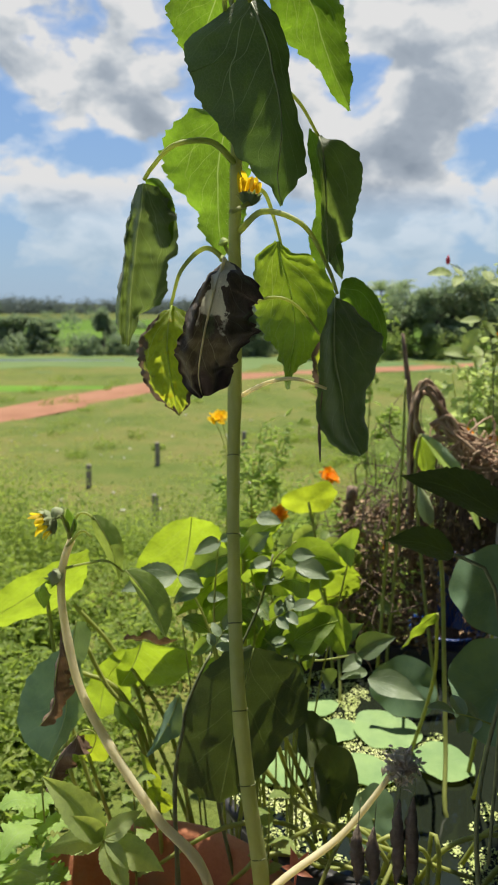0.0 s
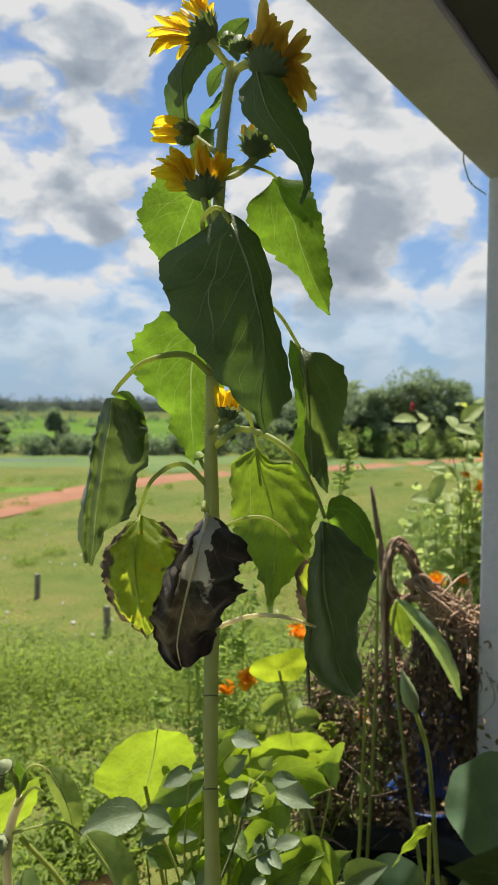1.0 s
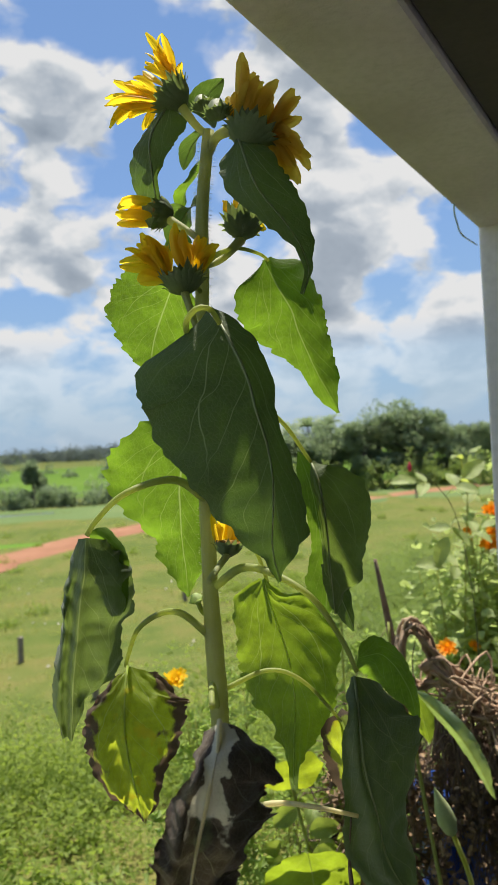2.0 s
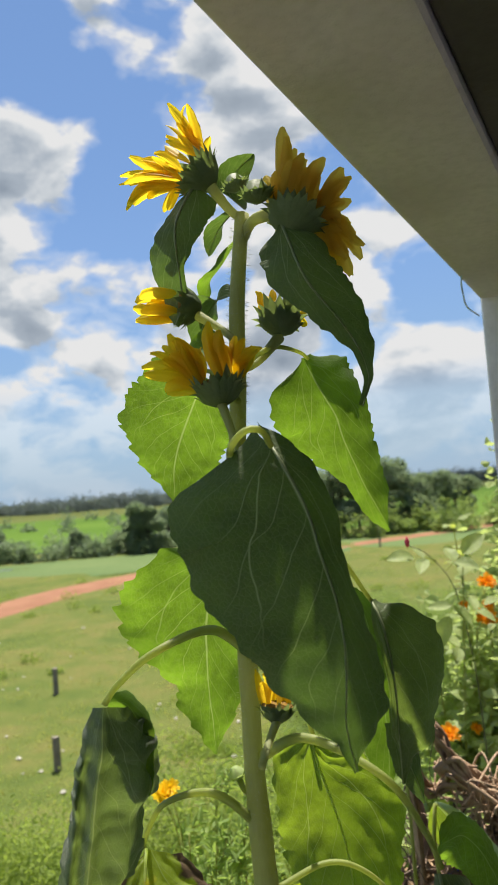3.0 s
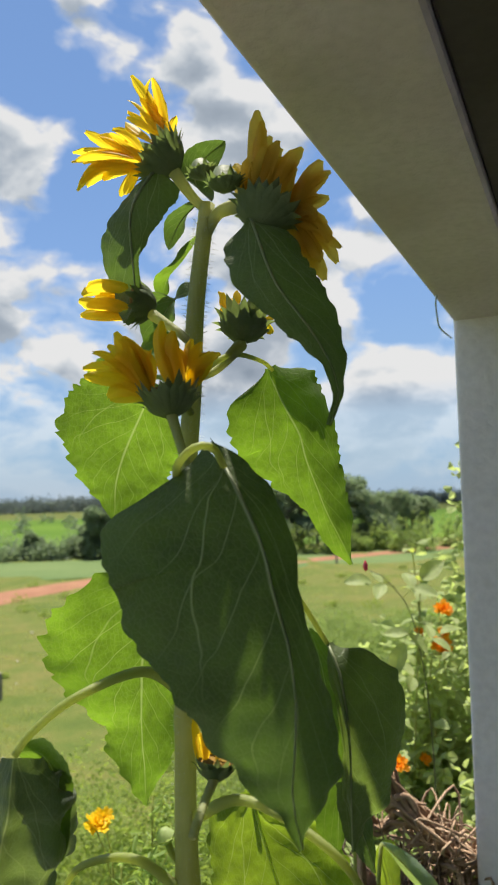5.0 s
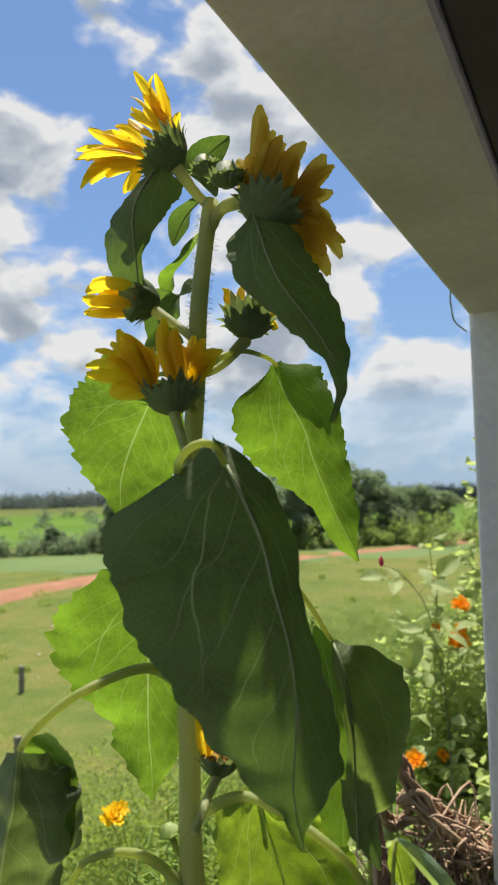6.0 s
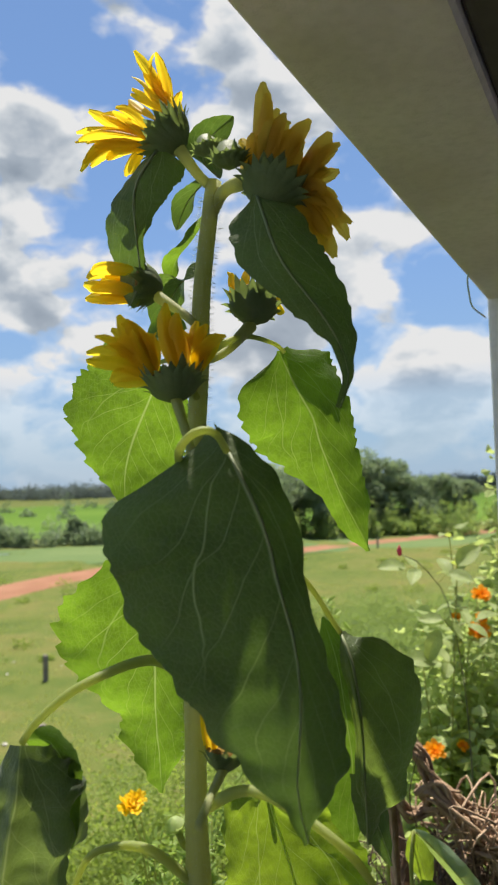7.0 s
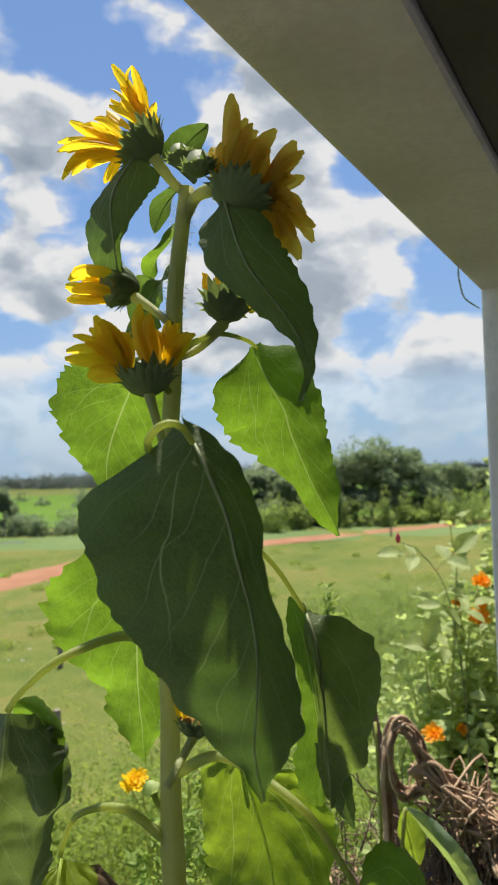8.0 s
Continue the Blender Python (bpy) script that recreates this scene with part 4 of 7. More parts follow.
def flower_head(centre, axis, radius, petals, length, tilt, seed, spread=(0, 360), bracts=14, parent=None, depth=0.8, droop=0.15, width=0.2, petal=None, cup=None, tips=()):
    """A sunflower head: green cup with pointed bracts, disc of florets and a ring of separate petals.
    axis is the way it faces; tilt the degrees by which the petals lean forward of the disc's plane."""
    rnd = random.Random(seed)
    c, z = Vector(centre), Vector(axis).normalized()
    x = z.orthogonal().normalized()
    up = Vector((0, 0, 1))
    x = (up - z * up.dot(z)).normalized() if abs(up.dot(z)) < 0.95 else x
    y = z.cross(x)
    m = Matrix((x, y, z)).transposed()
    prof = [(0.01, -1.0 * depth), (0.35, -0.92 * depth), (0.72, -0.62 * depth), (0.95, -0.25 * depth), (1.0, 0.0)]
    v, f = lathe([(r * radius, h * radius) for r, h in prof], (0, 0, 0), 20, 0.12, seed)
    head = mesh_object("flower_head", [c + m @ q for q in v], f, cup or M_BRACT, parent, "yellow sunflower head seen from behind")
    v, f = lathe([(1.0 * radius, -0.02 * radius), (0.9 * radius, 0.12 * radius), (0.5 * radius, (0.2 if petals or tips else 0.7) * radius), (0.01 * radius, (0.14 if petals or tips else 0.85) * radius)], (0, 0, 0), 20, 0.1, seed + 1)
    mesh_object("disc", [c + m @ q for q in v], f, M_DISC if petals or tips else (cup or M_BRACT), head, "brown-yellow disc of florets" if petals or tips else "")
    for k in range(bracts):
        a = 2 * math.pi * (k + rnd.uniform(-0.3, 0.3)) / bracts
        r = x * math.cos(a) + y * math.sin(a)
        s = z.cross(r)
        n = rnd.uniform(0.6, 1.1) * radius
        base = c + r * radius * 0.75 - z * radius * 0.5 * depth
        vv, ff, uv, _ = leaf_data([base, c + r * radius * 1.05 - z * radius * 0.12, c + r * (radius * 1.02 + n * rnd.uniform(0.05, 0.4)) + z * n * rnd.uniform(0.1, 0.6)], s, radius * 0.24, radius * 0.24, fold=(12, 12), curl=(10, 10), lobe=0, teeth=0, wrinkle=0.0008, shape=lance, nv=8, nu=2, seed=k)
        mesh_object("bract", vv, ff, cup or M_BRACT, head, uvs=uv)
    for k in range(bracts):
        a = 2 * math.pi * (k + 0.5 + rnd.uniform(-0.3, 0.3)) / max(bracts, 1)
        r = x * math.cos(a) + y * math.sin(a)
        n = rnd.uniform(0.8, 1.1) * radius
        vv, ff, uv, _ = leaf_data([c + r * radius * 0.3 - z * radius * 0.95 * depth, c + r * radius * 0.82 - z * radius * 0.62 * depth, c + r * radius * 1.12 - z * radius * 0.25 * depth, c + r * (radius * 1.25 + n * 0.2) + z * n * rnd.uniform(-0.25, 0.1)], z.cross(r), radius * 0.3, radius * 0.3, fold=(10, 10), curl=(10, 10), lobe=0, teeth=0, wrinkle=0.001, shape=lance, nv=9, nu=2, seed=k + 40)
        mesh_object("bract", vv, ff, cup or M_BRACT, head, uvs=uv)
    for k in range(petals):
        a = radians(spread[0] + (spread[1] - spread[0]) * (k + rnd.uniform(-0.35, 0.35)) / petals)
        r = x * math.cos(a) + y * math.sin(a)
        s = z.cross(r)
        n = length * rnd.uniform(0.75, 1.12)
        lean = radians(tilt + rnd.uniform(-14, 14))
        d = r * math.cos(lean) + z * math.sin(lean)
        side = s * math.cos(0.5) + z * rnd.uniform(-0.5, 0.5)
        base = c + r * radius * 0.9
        drop = Vector((0, 0, -droop * n))
        line = [base, base + d * n * 0.35 + z * n * 0.04, base + d * n * 0.72 + drop * 0.3, base + d * n + drop + s * rnd.uniform(-0.1, 0.1) * n]
        w = n * width * rnd.uniform(0.8, 1.15)
        vv, ff, uv, _ = leaf_data(line, side, w, w, fold=(14, 14), curl=(20, 20), lobe=0, teeth=0.0, wrinkle=0.0015, shape=oval, nv=9, nu=3, seed=seed * 31 + k, twist=rnd.uniform(-35, 35))
        mesh_object("petal", vv, ff, petal or M_PETAL, head, uvs=uv)
    pairs = [(q, 1.0) for q in tips] + [((x + rnd.uniform(-0.8, 0.8), h + rnd.uniform(-0.8, 0.8)), rnd.uniform(0.8, 0.95)) for x, h in tips]
    for k, ((dx, dz), reach) in enumerate(pairs):
        dx, dz = dx * reach, dz * reach
        tip = c + Vector((dx * 0.01, rnd.uniform(-0.012, 0.02), dz * 0.01))
        d = tip - c
        r = (d - z * d.dot(z)).normalized()
        base = c + r * radius * rnd.uniform(0.7, 0.92) + z * radius * rnd.uniform(-0.05, 0.12)
        d = tip - base
        n = d.length
        bow = (z * 0.10 + Vector((rnd.uniform(-0.08, 0.08), 0, rnd.uniform(-0.02, 0.12)))) * n
        side = d.cross(Vector((rnd.uniform(-0.7, 0.7), -1, rnd.uniform(-0.7, 0.7)))).normalized()
        w = max(length * width, n * 0.08) * rnd.uniform(0.75, 1.15)
        vv, ff, uv, _ = leaf_data([base, base + d * 0.35 + bow, base + d * 0.72 + bow * 0.8, tip], side, w, w, fold=(14, 14), curl=(22, 22), lobe=0, teeth=0.0, wrinkle=0.0022, shape=table(0.32, 0.6, 0.84, 0.97, 1, 0.97, 0.82, 0.3), nv=16, nu=4, seed=seed * 41 + k, twist=rnd.uniform(-45, 45), pleat=0.0007)
        mesh_object("petal", vv, ff, petal or M_PETAL, head, uvs=uv)
    return head


flower_head((-0.034, 1.318, 5.272), (-0.7, 0.15, 0.68), 0.025, 0, 0.060, 30, 1, parent=sunflower, width=0.10, bracts=16, depth=1.15, tips=(
    (-2.7, 7.9), (-0.7, 7.5), (0.3, 6.8), (1.9, 3.8), (-3.3, 3.0), (-2.9, 5.3), (-1.8, 5.6), (-7.2, 2.6), (-8.5, 0.2), (-8.7, -0.7), (-8.0, -1.8), (-5.8, 1.2), (-6.6, -0.3), (-4.6, 1.9), (-8.0, -4.2), (-3.6, -4.0), (-7.0, -3.2), (-0.2, 5.4), (-5.0, 0.4)))
flower_head((0.066, 1.266, 5.198), (0.42, 0.30, 0.85), 0.027, 0, 0.060, 0, 2, parent=sunflower, width=0.155, bracts=20, depth=0.8, petal=M_PETAL_SHADED, tips=(
    (-0.6, 10.1), (1.2, 8.4), (2.2, 6.9), (3.6, 6.4), (5.6, 5.4), (6.4, 4.0), (4.6, 3.0), (-1.7, 5.0), (0.2, 5.8), (2.5, 5.1), (-2.6, 5.4), (4.4, 4.8), (6.8, 2.2), (5.8, -0.4), (6.2, -1.1), (7.6, -4.4), (5.8, -6.6), (4.6, -6.2), (3.4, -3.9), (6.8, -3.2), (5.2, -5.0), (5.6, 1.4), (1.2, 6.8), (3.0, 3.8), (6.0, -2.3), (4.4, -5.2), (-0.6, 4.4), (1.6, 4.2)))
flower_head((-0.031, 1.265, 5.016), (-0.10, 0.25, 0.95), 0.023, 0, 0.047, 38, 3, parent=sunflower, width=0.17, bracts=18, depth=0.95, tips=(
    (-7.8, 2.6), (-6.8, 3.8), (-5.5, 5.0), (-4.8, 5.9), (-4.2, 5.2), (-5.4, -0.2), (-3.6, 4.2), (-6.2, 2.9), (-0.6, 7.2), (-0.4, 6.4), (0.6, 5.9), (1.0, 4.4), (-1.5, 4.5), (4.8, 3.8), (4.2, 4.4), (3.4, 5.3), (2.3, 5.5), (1.4, 3.4), (-2.6, 4.6), (-4.8, 3.6), (2.9, 4.3)))
flower_head((-0.060, 1.325, 5.118), (-0.97, 0.05, 0.1), 0.020, 0, 0.040, 62, 4, parent=sunflower, bracts=12, width=0.18, depth=1.2, tips=(
    (-5.4, 0.0), (-5.2, -1.5), (-4.6, 1.0), (-3.8, 1.6), (-2.8, 1.8), (-3.2, -1.0), (-4.6, -0.7), (-4.0, 0.5), (-2.4, 1.0)))
flower_head((0.056, 1.335, 5.106), (0.15, 0.45, 0.85), 0.024, 0, 0.027, 35, 6, parent=sunflower, bracts=11, width=0.2, depth=1.1, tips=(
    (-2.2, 3.0), (-1.2, 2.8), (-2.4, 1.8), (2.9, -1.4), (3.1, 0.2)))
flower_head((0.008, 1.276, 4.680), (0.15, 0.1, 1.0), 0.017, 0, 0.03, 55, 5, parent=sunflower, bracts=10, width=0.2, depth=1.1, tips=(
    (-1.6, 3.6), (-0.9, 3.4), (0.2, 3.2), (1.1, 2.9), (1.9, 2.0), (-1.4, 2.6), (0.6, 2.4), (1.5, 2.6)))
tube("flower_stalk", [(0.014, 1.31, 5.212), (0.0, 1.31, 5.225), (-0.018, 1.31, 5.25)], (0.005, 0.0055, 0.007), M_STEM, sunflower, n=14, sides=9, ribs=0.03)
tube("flower_stalk", [(0.010, 1.308, 5.18), (0.024, 1.30, 5.205), (0.045, 1.275, 5.206)], (0.006, 0.0065, 0.008), M_STEM, sunflower, n=14, sides=9, ribs=0.03)
tube("flower_stalk", [(-0.012, 1.245, 4.93), (-0.020, 1.25, 4.96), (-0.033, 1.264, 5.012)], (0.004, 0.0045, 0.006), M_STEM, sunflower, n=14, sides=9, ribs=0.03)
tube("flower_stalk", [(-0.006, 1.29, 5.07), (-0.02, 1.30, 5.085), (-0.042, 1.318, 5.105)], (0.004, 0.0045, 0.006), M_STEM, sunflower, n=14, sides=8)
tube("flower_stalk", [(-0.022, 1.21, 4.645), (-0.008, 1.245, 4.655), (0.008, 1.275, 4.668)], (0.004, 0.004, 0.005), M_STEM, sunflower, n=12, sides=8)
tube("flower_stalk", [(-0.004, 1.292, 5.035), (0.022, 1.315, 5.05), (0.052, 1.333, 5.08)], (0.004, 0.005, 0.007), M_STEM, sunflower, n=12, sides=8)
# closed buds in the leaf joints
flower_head((-0.037, 1.305, 4.606), (-0.35, -0.1, 1), 0.009, 0, 0.02, 70, 12, parent=sunflower, bracts=10, cup=M_JOINTBUD)
tube("bud_stalk", [(-0.025, 1.3, 4.585), (-0.03, 1.302, 4.589), (-0.035, 1.305, 4.601)], (0.003, 0.0035), M_PETIOLE, sunflower, n=8, sides=7)
for c, a, r in (((0.025, 1.262, 5.224), (-0.1, -0.1, 1), 0.016), ((0.008, 1.30, 5.250), (-0.3, 0, 1), 0.013)):
    flower_head(c, a, r, 0, 0.02, 70, 9, parent=sunflower, bracts=12)


# ---- clouds: a far ring of broken cumulus in front of the open sky
def build_clouds():
    t = Tree("cumulus")
    p = t.n.new("ShaderNodeNewGeometry").outputs["Position"]
    unit = t.n.new("ShaderNodeVectorMath")
    unit.operation = "NORMALIZE"
    t.l.new(p, unit.inputs[0])
    sep = t.n.new("ShaderNodeSeparateXYZ")
    t.l.new(unit.outputs[0], sep.inputs[0])
    flat = t.n.new("ShaderNodeVectorMath")
    flat.operation = "MULTIPLY"
    flat.inputs[1].default_value = (1.0, 1.0, 1.75)
    t.l.new(unit.outputs[0], flat.inputs[0])
    shift = t.n.new("ShaderNodeVectorMath")
    shift.operation = "ADD"
    shift.inputs[1].default_value = CLOUD_AT
    t.l.new(flat.outputs[0], shift.inputs[0])
    where = shift.outputs[0]
    swirl = t.n.new("ShaderNodeVectorMath")
    swirl.operation = "MULTIPLY_ADD"
    wob = t.add("ShaderNodeTexNoise", Scale=9.0, Detail=5.0)
    t.l.new(where, wob.inputs["Vector"])
    t.l.new(wob.outputs["Color"], swirl.inputs[0])
    swirl.inputs[1].default_value = (0.10, 0.10, 0.10)
    t.l.new(where, swirl.inputs[2])
    def field(at):
        """Density of the cloud and its billows at a point of the sky."""
        big = t.add("ShaderNodeTexVoronoi", Scale=13.0)
        big.feature = "SMOOTH_F1"
        big.inputs["Smoothness"].default_value = 0.35
        t.l.new(at, big.inputs["Vector"])
        small = t.add("ShaderNodeTexVoronoi", Scale=34.0)
        small.feature = "SMOOTH_F1"
        small.inputs["Smoothness"].default_value = 0.35
        t.l.new(at, small.inputs["Vector"])
        billow = t.math("SUBTRACT", 0.54, t.math("ADD", t.math("MULTIPLY", big.outputs["Distance"], 0.75), t.math("MULTIPLY", small.outputs["Distance"], 0.2)))
        return t.math("ADD", t.noise(4.2, 9, 0.58, at), t.math("MULTIPLY", billow, 0.24))

    up = t.n.new("ShaderNodeVectorMath")
    up.operation = "ADD"
    up.inputs[1].default_value = (0.0, 0.0, 0.05)
    t.l.new(swirl.outputs[0], up.inputs[0])
    shape, above = field(swirl.outputs[0]), field(up.outputs[0])
    relief = t.math("SUBTRACT", above, shape)
    for az, el, wide, weight in CLOUD_BANKS:
        az, el = radians(az), radians(el)
        far = t.n.new("ShaderNodeVectorMath")
        far.operation = "DISTANCE"
        far.inputs[1].default_value = (math.sin(az) * math.cos(el), math.cos(az) * math.cos(el), math.sin(el))
        t.l.new(unit.outputs[0], far.inputs[0])
        near = t.n.new("ShaderNodeMapRange")
        near.interpolation_type = "SMOOTHSTEP"
        near.inputs[1].default_value, near.inputs[2].default_value = radians(wide) * 1.5, radians(wide) * 0.2
        near.inputs[4].default_value = weight
        t.l.new(far.outputs["Value"], near.inputs[0])
        shape = t.math("ADD", shape, near.outputs[0])
    cover = t.grey(shape, CLOUD_LO, CLOUD_HI)
    fade = t.grey(sep.outputs[2], 0.945, 0.90)
    deep = t.math("MULTIPLY", t.grey(t.math("ADD", shape, t.math("MULTIPLY", relief, 0.8)), CLOUD_HI - 0.03, CLOUD_HI + 0.22), 0.85)
    puff = t.grey(t.noise(17.0, 8, 0.62, where), 0.3, 0.72)
    grey = t.math("SUBTRACT", t.math("ADD", deep, t.math("MULTIPLY", relief, 1.25)), t.math("MULTIPLY", puff, 0.12), clamp=True)
    col = t.ramp(grey, (0.0, (1.0, 1.0, 1.0)), (0.14, (0.82, 0.86, 0.90)), (0.45, (0.50, 0.57, 0.655)), (1.0, (0.34, 0.405, 0.49)))
    low = t.grey(sep.outputs[2], 0.30, 0.02)
    haze = t.math("ADD", 0.42, t.math("MULTIPLY", low, 0.45))
    solid = t.math("MULTIPLY", cover, t.math("SUBTRACT", 1.0, t.math("MULTIPLY", t.grey(sep.outputs[2], 0.15, 0.03), 0.8)), clamp=True)
    col = t.mix(solid, t.mix(low, (0.155, 0.34, 0.76), (0.35, 0.55, 0.80)), col)
    e = t.add("ShaderNodeEmission", Strength=CLOUD_LIGHT)
    t.l.new(col, e.inputs["Color"])
    cover = t.math("MAXIMUM", solid, haze)
    clear = t.n.new("ShaderNodeBsdfTransparent")
    mix = t.n.new("ShaderNodeMixShader")
    t.l.new(t.math("MULTIPLY", cover, fade, clamp=True), mix.inputs[0])
    t.l.new(clear.outputs[0], mix.inputs[1])
    t.l.new(e.outputs[0], mix.inputs[2])
    t.l.new(mix.outputs[0], t.out.inputs["Surface"])
    verts, faces = [], []
    rows, cols = 26, 96
    for i in range(rows + 1):
        el = radians(-3 + 74 * i / rows)
        for k in range(cols):
            az = 2 * math.pi * k / cols
            verts.append((2200 * math.cos(el) * math.sin(az), 2200 * math.cos(el) * math.cos(az), 2200 * math.sin(el)))
    for i in range(rows):
        for k in range(cols):
            faces.append((i * cols + k, i * cols + (k + 1) % cols, (i + 1) * cols + (k + 1) % cols, (i + 1) * cols + k))
    tagged(mesh_object("backdrop", verts, faces, t.m), "broken white and grey cumulus clouds in blue sky", "sky", kind="structure")


CLOUD_LO, CLOUD_HI, CLOUD_LIGHT, CLOUD_AT = 0.495, 0.59, 0.335, (0.62, 0.3, 0.25)
# banks of cloud and gaps of blue: azimuth, elevation, half width in degrees, weight
CLOUD_BANKS = (
    (-13.9, 16.5, 6.5, 0.14), (12.9, 18, 5, 0.12), (10.5, 10.5, 6, 0.13), (-6.5, 25, 4, 0.12), (-3.5, 12.5, 7.5, 0.14), (7.5, 30, 5.5, 0.13), (23, 9.5, 5, 0.13), (19, 18.5, 4, 0.12), (13, 25, 5, 0.12), (-2, 34, 2.2, 0.08),
    (-10.6, 11.4, 2.2, -0.12), (-17.5, 12.6, 2.2, -0.12), (8.3, 14.4, 2.6, -0.14), (-4.5, 30.6, 4, -0.14), (-0.3, 23.8, 3.4, -0.14), (3.6, 35, 3.6, -0.12), (24, 14.6, 2.6, -0.14), (14, 36, 5, -0.1),
    (-12, 6.2, 4, 0.10), (0, 7.5, 5, 0.07), (12, 5.5, 5, 0.05), (20, 5, 4, 0.05), (4, 18, 5, 0.08), (27, 17, 4, 0.1))
build_clouds()


TUB, TUB_R, WATER_Z = Vector((0.47, 1.86, 0)), 0.56, 3.24


# ---- leaves in great number
def leaf_cloud(name, centres, sizes, material, label, category, seed=0, up=0.4, kind="stuff", parent=None, narrow=0.3):
    """Many small folded leaves, one about each centre."""
    rng = np.random.default_rng(seed)
    c = np.asarray(centres, float)
    n = len(c)
    s = np.broadcast_to(np.asarray(sizes, float), (n,))[:, None]
    d = rng.normal(size=(n, 3))
    d[:, 2] = d[:, 2] * 0.5 - 0.1
    d /= np.linalg.norm(d, axis=1)[:, None]
    q = rng.normal(size=(n, 3))
    q[:, 2] += up
    w = np.cross(d, q)
    w /= np.linalg.norm(w, axis=1)[:, None] + 1e-9
    nn = np.cross(w, d)
    v = np.empty((n, 6, 3))
    v[:, 0] = c - d * s * 0.5
    v[:, 1] = c - d * s * 0.18 + w * s * narrow + nn * s * 0.10
    v[:, 2] = c + d * s * 0.16 + w * s * narrow * 0.85 + nn * s * 0.08
    v[:, 3] = c + d * s * 0.5 - nn * s * 0.12
    v[:, 4] = c + d * s * 0.16 - w * s * narrow * 0.85 + nn * s * 0.08
    v[:, 5] = c - d * s * 0.18 - w * s * narrow + nn * s * 0.10
    k = np.arange(n)[:, None] * 6
    f = np.concatenate([k + np.array([0, 1, 2, 3]), k + np.array([0, 3, 4, 5])]).astype(int)
    ob = mesh_object(name, v.reshape(-1, 3).tolist(), f.tolist(), material, parent, smooth=False)
    return tagged(ob, label, category, kind=kind)


def shrub_points(rng, x, y, z, r, h, n):
    """Points on the leafy outside of a lumpy mound."""
    p = rng.normal(size=(n, 3))
    p /= np.linalg.norm(p, axis=1)[:, None]
    p[:, 2] = np.abs(p[:, 2])
    lump = 1 + 0.35 * np.sin(p[:, 0] * 5 + x * 9) * np.cos(p[:, 1] * 6 + y * 7) + 0.2 * np.sin(p[:, 2] * 9 + x * 3)
    rad = (rng.random(n) ** 0.35) * lump
    return np.stack([x + p[:, 0] * r * rad, y + p[:, 1] * r * rad, z + p[:, 2] * h * rad], 1)


def build_weeds():
    """Rank green growth on the slope below the garden."""
    rng = np.random.default_rng(5)
    pts, sizes = [], []
    for _ in range(230):
        y = 3.4 + 6.0 * rng.random() ** 0.9
        x = rng.uniform(-0.5, 0.62) * y + rng.normal() * 0.2
        if y > 7.5 and rng.random() < 0.3:
            continue
        r = rng.uniform(0.25, 0.6) * (1.0 if y < 7 else 0.7)
        n = int(1250 * r / 0.4)
        h = r * rng.uniform(0.8, 1.5) * (1.0 if y < 6 else 0.45)
        pts.append(shrub_points(rng, x, y, ground_z(x, y) - 0.05, r, h, n))
        sizes.append(np.full(n, rng.uniform(0.024, 0.042)))
    for _ in range(80):
        y = rng.uniform(2.05, 3.6)
        x = rng.uniform(-0.55, -0.12) * y if rng.random() < 0.7 else rng.uniform(0.05, 0.6) * y
        if (x - TUB.x) ** 2 + (y - TUB.y) ** 2 < 0.75 ** 2 or N.dot(Vector((x, y, 0)) - CORNER) > -0.95:
            continue
        r = rng.uniform(0.14, 0.3)
        pts.append(shrub_points(rng, x, y, ground_z(x, y) - 0.03, r, r * rng.uniform(0.8, 1.5), 260))
        sizes.append(np.full(260, rng.uniform(0.03, 0.055)))
    leaf_cloud("weeds", np.concatenate(pts), np.concatenate(sizes), M_WEED, "dense rank green weeds and low shrubs on the slope", "weeds", 6, up=2.5, narrow=0.2)


